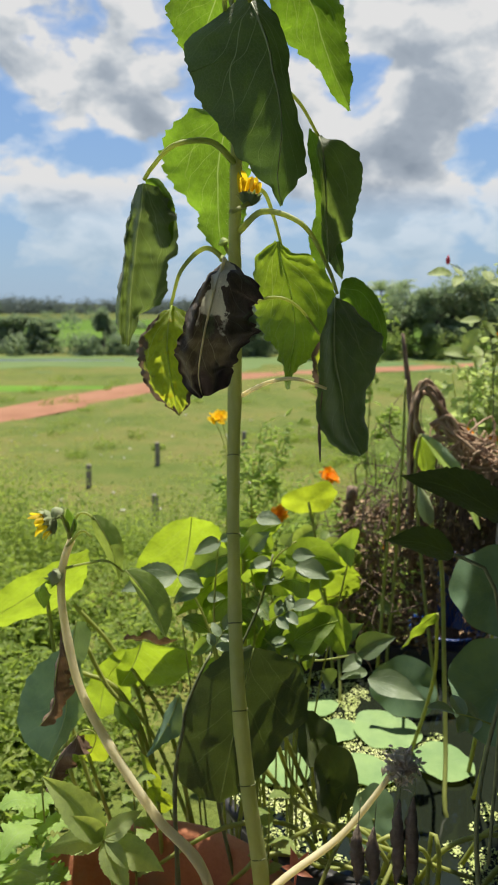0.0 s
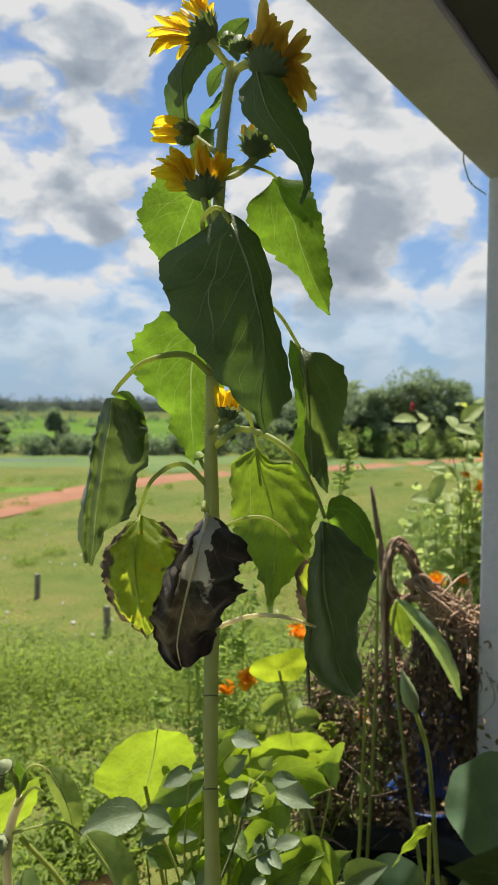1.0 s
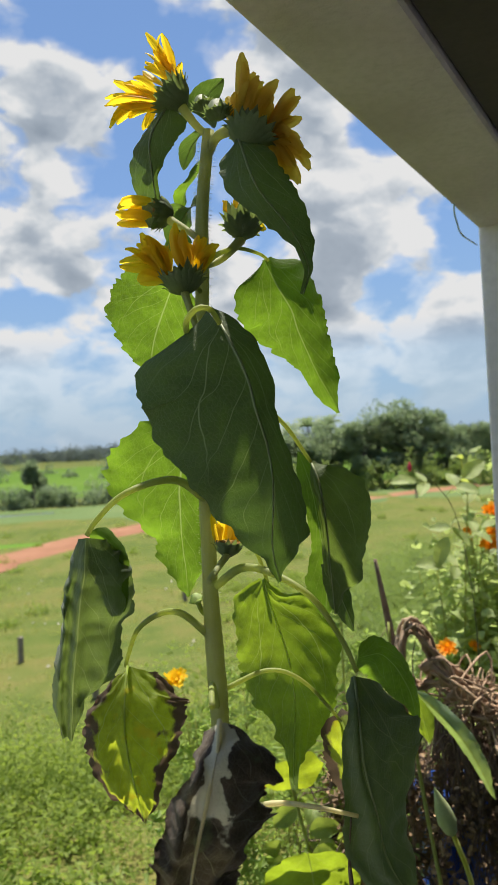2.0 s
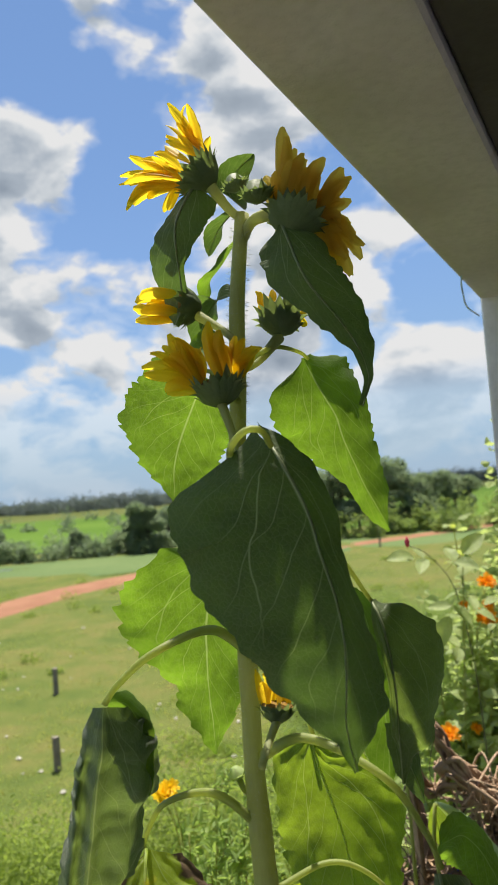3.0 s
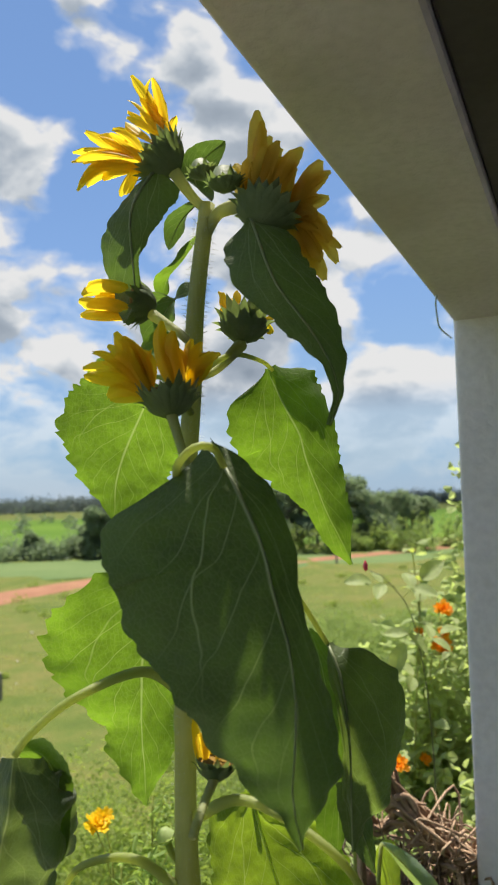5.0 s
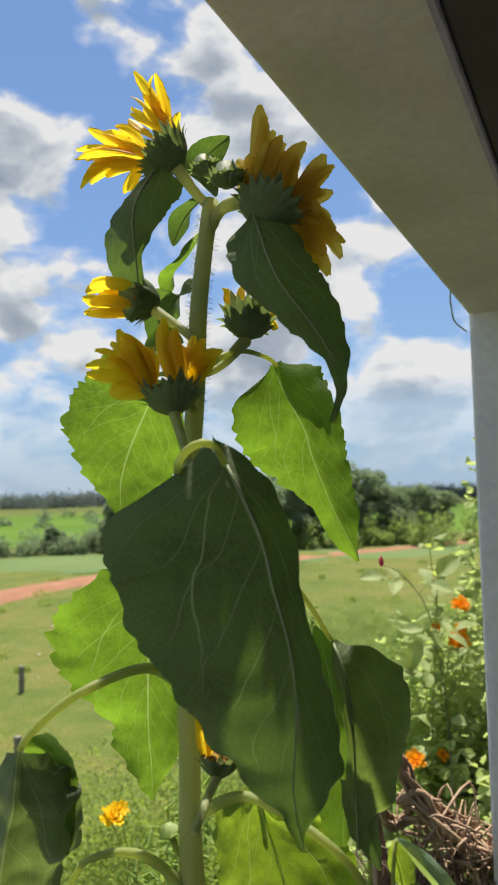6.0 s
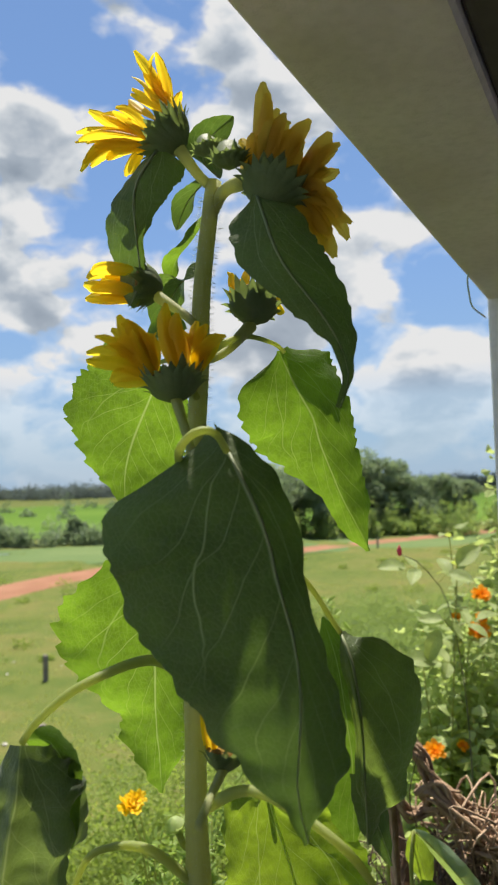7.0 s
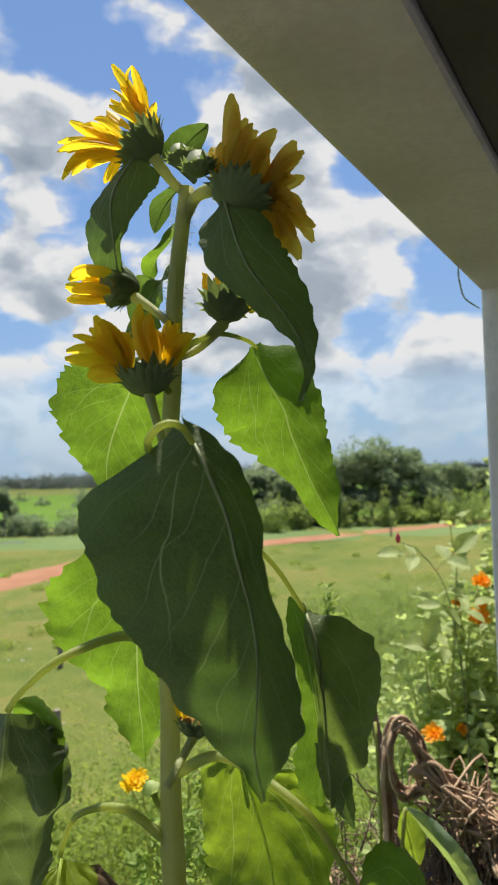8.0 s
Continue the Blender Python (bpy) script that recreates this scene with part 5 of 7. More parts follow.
def build_grass():
    rng = np.random.default_rng(8)
    n = 60000
    y = 8 + 42 * rng.random(n) ** 1.6
    x = (rng.random(n) - 0.5) * 1.3 * y + 0.08 * y
    z = np.array([ground_z(a, b) for a, b in zip(x, y)])
    clump = np.array([noise.noise((a * 0.7, b * 0.7, 4.0)) for a, b in zip(x, y)])
    keep = clump > -0.12
    x, y, z, clump = x[keep], y[keep], z[keep], clump[keep]
    n = len(x)
    h = (0.03 + 0.07 * rng.random(n)) * (0.7 + clump)
    a = rng.random(n) * 6.28
    w = 0.010 + 0.012 * rng.random(n)
    v = np.empty((n, 3, 3))
    v[:, 0] = np.stack([x - w * np.cos(a), y - w * np.sin(a), z - 0.02], 1)
    v[:, 1] = np.stack([x + w * np.cos(a), y + w * np.sin(a), z - 0.02], 1)
    v[:, 2] = np.stack([x + rng.normal(size=n) * 0.05, y + rng.normal(size=n) * 0.05, z + h], 1)
    f = np.arange(3 * n).reshape(-1, 3)
    tagged(mesh_object("grass", v.reshape(-1, 3).tolist(), f.tolist(), M_GRASS, smooth=False), "thin yellow-green grass tufts over the meadow", "grass", kind="stuff")
    pts, sizes = [], []
    for _ in range(150):
        ty = rng.uniform(9, 26)
        tx = rng.uniform(0.02, 0.5) * ty
        r = rng.uniform(0.3, 0.8)
        pts.append(shrub_points(rng, tx, ty, ground_z(tx, ty) - 0.04, r, r * 0.45, 170))
        sizes.append(np.full(170, rng.uniform(0.07, 0.12)))
    leaf_cloud("tall_grass", np.concatenate(pts), np.concatenate(sizes), M_WEED, "rough tall green grass beside the mown meadow", "grass", 19, up=1.5, narrow=0.15)
    pts, sizes = [], []
    for _ in range(520):
        ty = 6.5 + 21 * rng.random() ** 0.8
        tx = rng.uniform(0.10 + 0.004 * ty, 0.58) * ty
        r = rng.uniform(0.35, 0.75) * (0.6 + ty / 24)
        pts.append(shrub_points(rng, tx, ty, ground_z(tx, ty) - 0.05, r, r * rng.uniform(0.5, 0.9), 230))
        sizes.append(np.full(230, rng.uniform(0.06, 0.11)))
    leaf_cloud("slope_growth", np.concatenate(pts), np.concatenate(sizes), M_SLOPE, "deep green waist-high weeds below the garden shrubs", "weeds", 29, up=1.5, narrow=0.2)
    # low tussocks by the road
    pts, sizes = [], []
    for _ in range(70):
        ty = rng.uniform(20, 46)
        tx = rng.uniform(-0.36, 0.5) * ty
        r = rng.uniform(0.25, 0.6)
        pts.append(shrub_points(rng, tx, ty, ground_z(tx, ty), r, r * 0.7, 90))
        sizes.append(np.full(90, 0.12))
    leaf_cloud("tussocks", np.concatenate(pts), np.concatenate(sizes), M_WEED, "low dull green tussocks scattered over the meadow", "tussocks", 9, up=0.2, narrow=0.18)
    # pale scraps and stones lying in the grass
    verts, faces = [], []
    for _ in range(55):
        ty = rng.uniform(12.5, 30)
        tx = rng.uniform(-0.36, 0.1) * ty
        r = rng.uniform(0.02, 0.06)
        k = len(verts)
        c = Vector((tx, ty, ground_z(tx, ty) + r * 0.5))
        for q in range(6):
            verts.append(c + Vector((math.cos(q * 1.047) * r * rng.uniform(0.6, 1.3), math.sin(q * 1.047) * r * rng.uniform(0.6, 1.3), 0)))
        verts += [c + Vector((0, 0, r * 0.7)), c - Vector((0, 0, r * 0.6))]
        for q in range(6):
            faces += [(k + q, k + (q + 1) % 6, k + 6), (k + (q + 1) % 6, k + q, k + 7)]
    tagged(mesh_object("stones", verts, faces, M_WHITE, smooth=False), "pale stones scattered in the meadow grass", "stones", kind="stuff")


build_weeds()
build_grass()


# ---- trees
def tree(x, y, height, spread, seed, leaves=5200, size=0.3, material=None):
    rng = np.random.default_rng(seed)
    rnd = random.Random(seed)
    z = ground_z(x, y)
    t = thing("tree", "dark green leafy tree at the far edge of the meadow", "tree", "trees behind the meadow")
    top = Vector((x + rnd.uniform(-0.4, 0.4), y, z + height * 0.72))
    parts = [tube_data([(x, y, z - 0.2), (x + 0.1, y, z + height * 0.3), top], (0.2, 0.14, 0.05), n=10, sides=7)]
    pts = []
    for _ in range(15):
        a, f = rnd.uniform(0, 6.28), rnd.uniform(0.05, 0.7)
        start = Vector((x, y, z)).lerp(top, f / 0.75)
        end = start + Vector((math.cos(a) * spread * rnd.uniform(0.4, 0.9), math.sin(a) * spread * rnd.uniform(0.4, 0.9), height * rnd.uniform(0.08, 0.28)))
        parts.append(tube_data([start, start.lerp(end, 0.5) + Vector((0, 0, 0.2)), end], (0.08, 0.05, 0.02), n=6, sides=5))
        r = spread * rnd.uniform(0.28, 0.5)
        q = rng.normal(size=(leaves // 16, 3))
        q /= np.linalg.norm(q, axis=1)[:, None]
        pts.append(np.array(end) + q * (rng.random((len(q), 1)) ** 0.4) * np.array([r, r, r * 0.72]))
    q = rng.normal(size=(leaves // 16, 3))
    q /= np.linalg.norm(q, axis=1)[:, None]
    pts.append(np.array(top) + q * (rng.random((len(q), 1)) ** 0.4) * np.array([spread * 0.45, spread * 0.45, height * 0.26]))
    v, f = joined(parts)
    mesh_object("trunk", v, f, M_BARK, t)
    leaf_cloud("crown", np.concatenate(pts), size, material or M_TREE, "", "", seed, up=1.6, kind="", parent=t)


def palm(x, y, height, seed):
    rnd = random.Random(seed)
    z = ground_z(x, y)
    t = thing("palm_tree", "coconut palm standing over the far trees", "palm tree", "palms")
    lean = rnd.uniform(-0.6, 0.6)
    tube("trunk", [(x, y, z - 0.2), (x + lean * 0.3, y, z + height * 0.5), (x + lean, y, z + height)], (0.16, 0.12, 0.09), M_BARK, t, n=14, sides=8)
    c = Vector((x + lean, y, z + height))
    verts, faces = [], []
    for k in range(15):
        a = 2.4 * k
        e = rnd.uniform(-0.3, 0.9)
        d = Vector((math.cos(a) * math.cos(e), math.sin(a) * math.cos(e), math.sin(e)))
        n = rnd.uniform(1.7, 2.3)
        line = spline([c, c + d * n * 0.5 + Vector((0, 0, 0.15)), c + d * n * 0.95 - Vector((0, 0, 0.5))], 14)
        for i in range(1, 15):
            tt = (line[i] - line[i - 1]).normalized()
            s = tt.cross(Vector((0, 0, 1))).normalized()
            w = 0.55 * math.sin(math.pi * (0.15 + 0.8 * i / 15))
            for sg in (-1, 1):
                m = len(verts)
                verts += [line[i - 1], line[i], line[i] + s * sg * w + tt * 0.2 - Vector((0, 0, w * 0.6))]
                faces.append((m, m + 1, m + 2))
    mesh_object("crown", verts, faces, M_TREE, t, smooth=False)


for n, (x, y, h, s) in enumerate(((7.5, 64, 4.6, 2.2), (9.6, 66, 5.2, 2.4), (11.8, 63, 5.6, 2.5), (13.8, 66, 6.2, 2.6), (15.6, 62, 6.6, 2.7), (17.4, 64, 7.9, 3.0), (19.6, 63, 6.8, 2.7), (21.8, 66, 6.2, 2.5), (24.5, 64, 5.2, 2.4), (27.5, 70, 5.2, 2.6), (31.5, 72, 5.0, 2.5), (0.3, 64, 4.0, 1.8), (-1.6, 66, 2.9, 1.4), (-6.0, 66, 2.2, 1.2), (5.2, 66, 4.0, 1.9), (2.2, 68, 3.7, 1.8), (-22, 68, 3.6, 1.8), (-18.5, 66, 3.2, 1.5), (-13.4, 67, 4.3, 1.3))):
    tree(x, y, h, s, 40 + n)
for n, (x, y, h) in enumerate(((10.8, 70, 5.2), (13.0, 72, 5.8), (15.0, 74, 5.8), (20.6, 70, 5.4))):
    palm(x, y, h, 90 + n)


def build_woods():
    rng = np.random.default_rng(21)
    pts, sizes = [], []
    for _ in range(60):
        x, y = rng.uniform(-34, 8), rng.uniform(63, 69)
        r = rng.uniform(0.9, 1.7)
        pts.append(shrub_points(rng, x, y, 0, r, rng.uniform(1.0, 2.1), 330))
        sizes.append(np.full(330, 0.28))
    leaf_cloud("hedge", np.concatenate(pts), np.concatenate(sizes), M_TREE, "dark bushy hedge along the far side of the marsh", "hedge", 22, up=1.6)
    pts, sizes = [], []
    for _ in range(45):
        x, y = rng.uniform(4, 40), rng.uniform(57, 62)
        r = rng.uniform(0.7, 1.4)
        pts.append(shrub_points(rng, x, y, 0, r, rng.uniform(1.2, 3.0), 420))
        sizes.append(np.full(420, 0.26))
    leaf_cloud("bushes", np.concatenate(pts), np.concatenate(sizes), M_SLOPE, "lighter green bushes below the far trees", "bushes", 23, up=1.6)
    pts, sizes = [], []
    for _ in range(420):
        x, y = rng.uniform(-330, 330), rng.uniform(290, 350)
        r = rng.uniform(3.5, 6.5)
        pts.append(shrub_points(rng, x, y, 0, r, rng.uniform(5.5, 7.0) * (0.95 + 0.15 * math.sin(x * 0.03)), 330))
        sizes.append(np.full(330, 0.9))
    leaf_cloud("far_woods", np.concatenate(pts), np.concatenate(sizes), M_FARTREE, "blue-green line of woods on the horizon, haze put into its colour", "woods", 24, up=2.0)
    pts, sizes = [], []
    for _ in range(60):
        x, y = rng.uniform(-120, 120), rng.uniform(110, 190)
        r = rng.uniform(1.0, 2.6)
        pts.append(shrub_points(rng, x, y, 0, r, r * rng.uniform(0.8, 1.6), 90))
        sizes.append(np.full(90, 0.6))
    leaf_cloud("field_bushes", np.concatenate(pts), np.concatenate(sizes), M_TREE, "dark bushes dotted over the far field", "bushes", 25)


build_woods()


# ---- pots, tub and buckets
def pot(x, y, r, rim, label):
    t = thing("flower_pot", label, "flower pot")
    z = FLOOR_Z - 0.08
    h = rim - z
    prof = [(0.02, 0), (r * 0.66, 0), (r * 0.72, h * 0.1), (r * 0.93, h * 0.82), (r * 0.95, h * 0.84), (r * 1.05, h * 0.86), (r * 1.06, h * 0.985), (r * 1.03, h), (r * 0.97, h), (r * 0.94, h * 0.98), (r * 0.86, h * 0.66)]
    v, f = lathe(prof, (x, y, z), 56, 0.02, x)
    mesh_object("wall", v, f, M_TERRA, t)
    v, f = lathe([(r * 0.87, h * 0.70), (r * 0.6, h * 0.735), (r * 0.3, h * 0.72), (0.005, h * 0.74)], (x, y, z), 40, 0.06, x + 3)
    mesh_object("soil", v, f, M_SOIL, t, "dark dry soil")
    return t


pot(-0.20, 1.13, 0.315, 3.36, "large round terracotta pot with dry soil and plants")


def bucket(x, y, r, top, label, material):
    t = thing("bucket", label, "bucket", "blue buckets")
    z = FLOOR_Z - 0.07
    h = top - z
    v, f = lathe([(0.01, 0), (r * 0.82, 0), (r * 0.84, 0.01), (r * 0.97, h * 0.93), (r * 1.04, h * 0.935), (r * 1.05, h * 0.99), (r * 1.02, h), (r * 0.95, h), (r * 0.8, 0.03), (0.01, 0.03)], (x, y, z), 40)
    mesh_object("wall", v, f, material, t)
    v, f = lathe([(r * 0.9, h * 0.8), (r * 0.4, h * 0.83), (0.005, h * 0.82)], (x, y, z), 24, 0.05)
    mesh_object("soil", v, f, M_SOIL, t)


bucket(0.775, 2.66, 0.14, 3.28, "blue plastic bucket behind the lotus tub, coloured as shaded", M_BLUE_SHADED)
bucket(0.86, 2.90, 0.14, 3.52, "taller blue plastic bucket under the dry vines", M_BLUE)

def build_tub():
    t = thing("water_tub", "wide dark tub of still water with lotus and duckweed", "tub")
    z = FLOOR_Z - 0.07
    h = WATER_Z + 0.06 - z
    r = TUB_R
    v, f = lathe([(0.01, 0), (r * 0.92, 0), (r * 0.95, 0.02), (r, h * 0.9), (r * 1.04, h * 0.93), (r * 1.05, h), (r * 1.0, h), (r * 0.985, h * 0.95), (r * 0.94, 0.03), (0.01, 0.03)], (TUB.x, TUB.y, z), 64, 0.01)
    mesh_object("wall", v, f, M_TUB, t)
    v, f = lathe([(r * 0.985, WATER_Z), (r * 0.5, WATER_Z), (0.005, WATER_Z)], (TUB.x, TUB.y, 0), 48)
    mesh_object("water", v, f, M_WATER, t, "dark still water")


build_tub()


def build_duckweed():
    rng = np.random.default_rng(31)
    n = 30000
    a, q = rng.random(n) * 6.283, np.sqrt(rng.random(n)) * TUB_R * 0.96
    x, y = TUB.x + q * np.cos(a), TUB.y + q * np.sin(a)
    patch = np.array([noise.noise((u * 4.5, w * 4.5, 2)) + 0.5 * noise.noise((u * 14, w * 14, 5)) for u, w in zip(x, y)])
    keep = patch > np.where(x < 0.40, 0.0, 0.45)
    x, y = x[keep], y[keep]
    n = len(x)
    r = rng.uniform(0.0016, 0.0038, n)
    turn = rng.random(n) * 6.28
    z = WATER_Z + 0.002 + 0.004 * rng.random(n)
    v = np.empty((n, 5, 3))
    tx, ty = rng.normal(size=n) * 0.3, rng.normal(size=n) * 0.3
    for s in range(5):
        dx, dy = np.cos(turn + s * 1.2566) * r * (1.3 if s == 0 else 1.0), np.sin(turn + s * 1.2566) * r
        v[:, s] = np.stack([x + dx, y + dy, z + dx * tx + dy * ty], 1)
    f = np.arange(5 * n).reshape(-1, 5)
    tagged(mesh_object("duckweed", v.reshape(-1, 3).tolist(), f.tolist(), M_DUCK, smooth=False), "pale green duckweed floating on the tub's water", "duckweed", kind="stuff")


M_DUCK = island_material("duckweed", ((0.0, (0.32, 0.40, 0.11)), (0.5, (0.48, 0.55, 0.2)), (1.0, (0.68, 0.7, 0.4))), glow=(0.5, 0.65, 0.1), share=0.2, scale=5.0)
build_duckweed()


M_PAD = leaf_material("floating_pad", (0.16, 0.27, 0.10), (0.23, 0.35, 0.13), (0.22, 0.33, 0.14), (0.45, 0.6, 0.08), 0.15, rough=0.5, veins=20, spec=0.3, slope=0.0, nerves=0.0)
M_DROOP = leaf_material("pale_lotus_leaf", (0.28, 0.40, 0.29), (0.38, 0.50, 0.38), (0.36, 0.46, 0.28), (0.5, 0.68, 0.14), 0.42, rough=0.45, veins=20, spec=0.35, slope=0.0, nerves=0.0)
M_BUD = plain_material("lotus_bud", (0.3, 0.37, 0.18), (0.42, 0.48, 0.26), 40, 200, 0.5, 0.3, 0.002, glow=(0.4, 0.5, 0.2), share=0.2)


# ---- lotus
def lotus_leaf(centre, radius, normal, stalk, cup=0.1, material=None, label="round blue-green lotus leaf over the tub", seed=0, fold=0.0, squash=1.0, up=(0, 0, 1), wave=0.05, notch=0.05):
    """A round leaf on a stalk in its middle; fold bends its two halves towards each other (degrees)."""
    t = thing("lotus_leaf", label, "lotus leaf", "lotus leaves")
    z = Vector(normal).normalized()
    u = Vector(up)
    y = (u - z * u.dot(z)).normalized()
    x = y.cross(z)
    c = Vector(centre)
    verts, uvs, faces = [c - z * radius * cup * 0.4], [(0.55, 0.0)], []
    rings, segs = 7, 40
    for i in range(1, rings + 1):
        r = i / rings
        for s in range(segs):
            a = 2 * math.pi * s / segs
            q = radius * r * (1 + 0.07 * math.sin(2 * a + seed) + 0.05 * math.sin(3 * a + seed) + 0.03 * math.sin(7 * a + 2 * seed) - notch * math.exp(-((((a + seed) % 6.283) - 3) / 0.22) ** 2) * r)
            px, py = q * math.cos(a), q * math.sin(a) * squash
            lift = cup * radius * r * r + wave * radius * r ** 2 * math.sin(5 * a + seed * 1.7) - (0.4 * cup * radius if r < 0.2 else 0)
            b = radians(fold)
            hx, hz = px * math.cos(b), math.sqrt(px * px + 0.04 * radius * radius) * math.sin(b)
            verts.append(c + x * hx + y * py + z * (lift + hz))
            uvs.append((0.5 + 0.5 * (0.08 + 0.9 * r), s / segs))
    for s in range(segs):
        faces.append((0, 1 + s, 1 + (s + 1) % segs))
    for i in range(rings - 1):
        for s in range(segs):
            a, b = 1 + i * segs + s, 1 + i * segs + (s + 1) % segs
            faces.append((a, a + segs, b + segs, b))
    mesh_object("blade", verts, faces, material or M_LOTUS, t, uvs=uvs)
    if stalk:
        tube("stalk", [*stalk, c - z * radius * cup * 0.4], (0.006, 0.005, 0.0045), M_VINE, t, n=20, sides=7)
    return t


# floating pads
for n, (x, y, r, tilt) in enumerate(((0.239, 2.106, 0.05, (0, 0, 1)), (0.275, 1.979, 0.06, (0.05, -0.05, 1)), (0.418, 1.98, 0.094, (0.05, -0.1, 1)), (0.33, 1.788, 0.072, (0, 0, 1)), (0.549, 1.826, 0.086, (0, 0, 1)), (0.102, 1.791, 0.082, (0, 0.05, 1)), (0.80, 2.05, 0.09, (0, 0, 1)))):
    lotus_leaf((x, y, WATER_Z + 0.012), r, tilt, None, cup=0.03, material=M_PAD, label="pale green lotus pad floating on the water", seed=n, wave=0.02, notch=0.14, up=(0, 1, 0))
# raised leaves
W = WATER_Z - 0.1
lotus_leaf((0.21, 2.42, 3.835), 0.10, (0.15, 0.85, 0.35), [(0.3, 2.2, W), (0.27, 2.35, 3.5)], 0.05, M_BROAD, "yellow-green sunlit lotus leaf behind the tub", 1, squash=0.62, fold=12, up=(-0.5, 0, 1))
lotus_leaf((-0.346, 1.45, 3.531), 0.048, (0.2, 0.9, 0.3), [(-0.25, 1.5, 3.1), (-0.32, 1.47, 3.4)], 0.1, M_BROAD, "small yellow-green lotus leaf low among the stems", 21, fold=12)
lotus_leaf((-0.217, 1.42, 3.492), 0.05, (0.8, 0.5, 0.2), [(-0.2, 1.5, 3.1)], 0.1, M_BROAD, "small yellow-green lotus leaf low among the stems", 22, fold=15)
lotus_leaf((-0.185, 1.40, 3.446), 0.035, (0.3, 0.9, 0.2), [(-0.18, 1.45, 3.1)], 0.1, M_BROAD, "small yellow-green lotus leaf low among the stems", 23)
def broad_leaf(line, side, left, right, shape, stalk, material=None, label="yellow-green sunlit lotus leaf among the stems", fold=(4, 4), curl=(10, 10), seed=0):
    """A broad lotus leaf seen from its side: a soft-edged blade along its own midline, on a stalk."""
    t = thing("lotus_leaf", label, "lotus leaf", "lotus leaves")
    leaf("blade", line, side, left, right, material or M_BLADE, t, shape=shape, fold=fold, curl=curl, lobe=0, teeth=0.004, wrinkle=0.004, wave=0.003, seed=seed, rib=0.0012, nv=60)
    if stalk:
        tube("stalk", stalk, (0.006, 0.005, 0.0045), M_VINE, t, n=20, sides=7)


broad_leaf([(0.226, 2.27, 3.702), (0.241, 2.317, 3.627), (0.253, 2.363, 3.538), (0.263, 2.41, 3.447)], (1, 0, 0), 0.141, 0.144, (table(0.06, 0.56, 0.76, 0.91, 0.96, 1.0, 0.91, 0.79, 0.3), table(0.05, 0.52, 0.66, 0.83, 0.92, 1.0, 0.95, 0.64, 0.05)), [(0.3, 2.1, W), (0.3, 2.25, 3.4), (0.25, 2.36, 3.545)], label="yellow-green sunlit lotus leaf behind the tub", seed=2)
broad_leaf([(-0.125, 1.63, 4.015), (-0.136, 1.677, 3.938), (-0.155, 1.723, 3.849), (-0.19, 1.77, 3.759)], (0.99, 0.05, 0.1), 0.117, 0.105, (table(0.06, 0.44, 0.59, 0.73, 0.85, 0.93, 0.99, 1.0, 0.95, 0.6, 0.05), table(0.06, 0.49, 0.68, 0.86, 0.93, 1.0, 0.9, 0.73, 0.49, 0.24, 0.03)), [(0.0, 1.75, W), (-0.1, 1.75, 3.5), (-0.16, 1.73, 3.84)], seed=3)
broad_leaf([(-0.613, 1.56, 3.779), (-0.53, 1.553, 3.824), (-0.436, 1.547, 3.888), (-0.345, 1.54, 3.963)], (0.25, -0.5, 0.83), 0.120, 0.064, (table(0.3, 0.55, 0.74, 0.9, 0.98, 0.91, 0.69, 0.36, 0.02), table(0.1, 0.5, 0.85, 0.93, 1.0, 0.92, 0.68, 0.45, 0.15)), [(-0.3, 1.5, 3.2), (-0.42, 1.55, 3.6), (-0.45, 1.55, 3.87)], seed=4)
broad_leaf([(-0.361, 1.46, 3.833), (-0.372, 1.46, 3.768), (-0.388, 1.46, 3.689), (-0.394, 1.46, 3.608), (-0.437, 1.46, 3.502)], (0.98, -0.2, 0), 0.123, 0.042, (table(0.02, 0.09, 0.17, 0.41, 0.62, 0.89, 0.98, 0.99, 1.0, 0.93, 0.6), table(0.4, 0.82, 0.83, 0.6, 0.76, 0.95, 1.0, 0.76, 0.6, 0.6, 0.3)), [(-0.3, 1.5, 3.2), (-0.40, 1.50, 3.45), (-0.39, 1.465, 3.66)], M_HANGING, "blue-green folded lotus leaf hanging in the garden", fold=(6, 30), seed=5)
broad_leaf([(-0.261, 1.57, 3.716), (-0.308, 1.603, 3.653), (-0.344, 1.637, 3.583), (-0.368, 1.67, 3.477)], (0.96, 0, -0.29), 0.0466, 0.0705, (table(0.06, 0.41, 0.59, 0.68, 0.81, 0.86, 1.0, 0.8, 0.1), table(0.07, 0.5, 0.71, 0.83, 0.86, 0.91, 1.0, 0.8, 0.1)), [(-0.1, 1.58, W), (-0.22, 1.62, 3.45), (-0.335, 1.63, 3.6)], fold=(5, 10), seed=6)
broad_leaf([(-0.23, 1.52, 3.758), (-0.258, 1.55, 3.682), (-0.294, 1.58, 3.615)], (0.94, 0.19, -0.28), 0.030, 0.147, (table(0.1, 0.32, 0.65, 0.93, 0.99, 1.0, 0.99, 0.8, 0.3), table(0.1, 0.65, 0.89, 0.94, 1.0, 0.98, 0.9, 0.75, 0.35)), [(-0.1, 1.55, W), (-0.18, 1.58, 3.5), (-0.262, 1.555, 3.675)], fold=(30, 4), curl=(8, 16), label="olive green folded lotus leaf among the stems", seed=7)
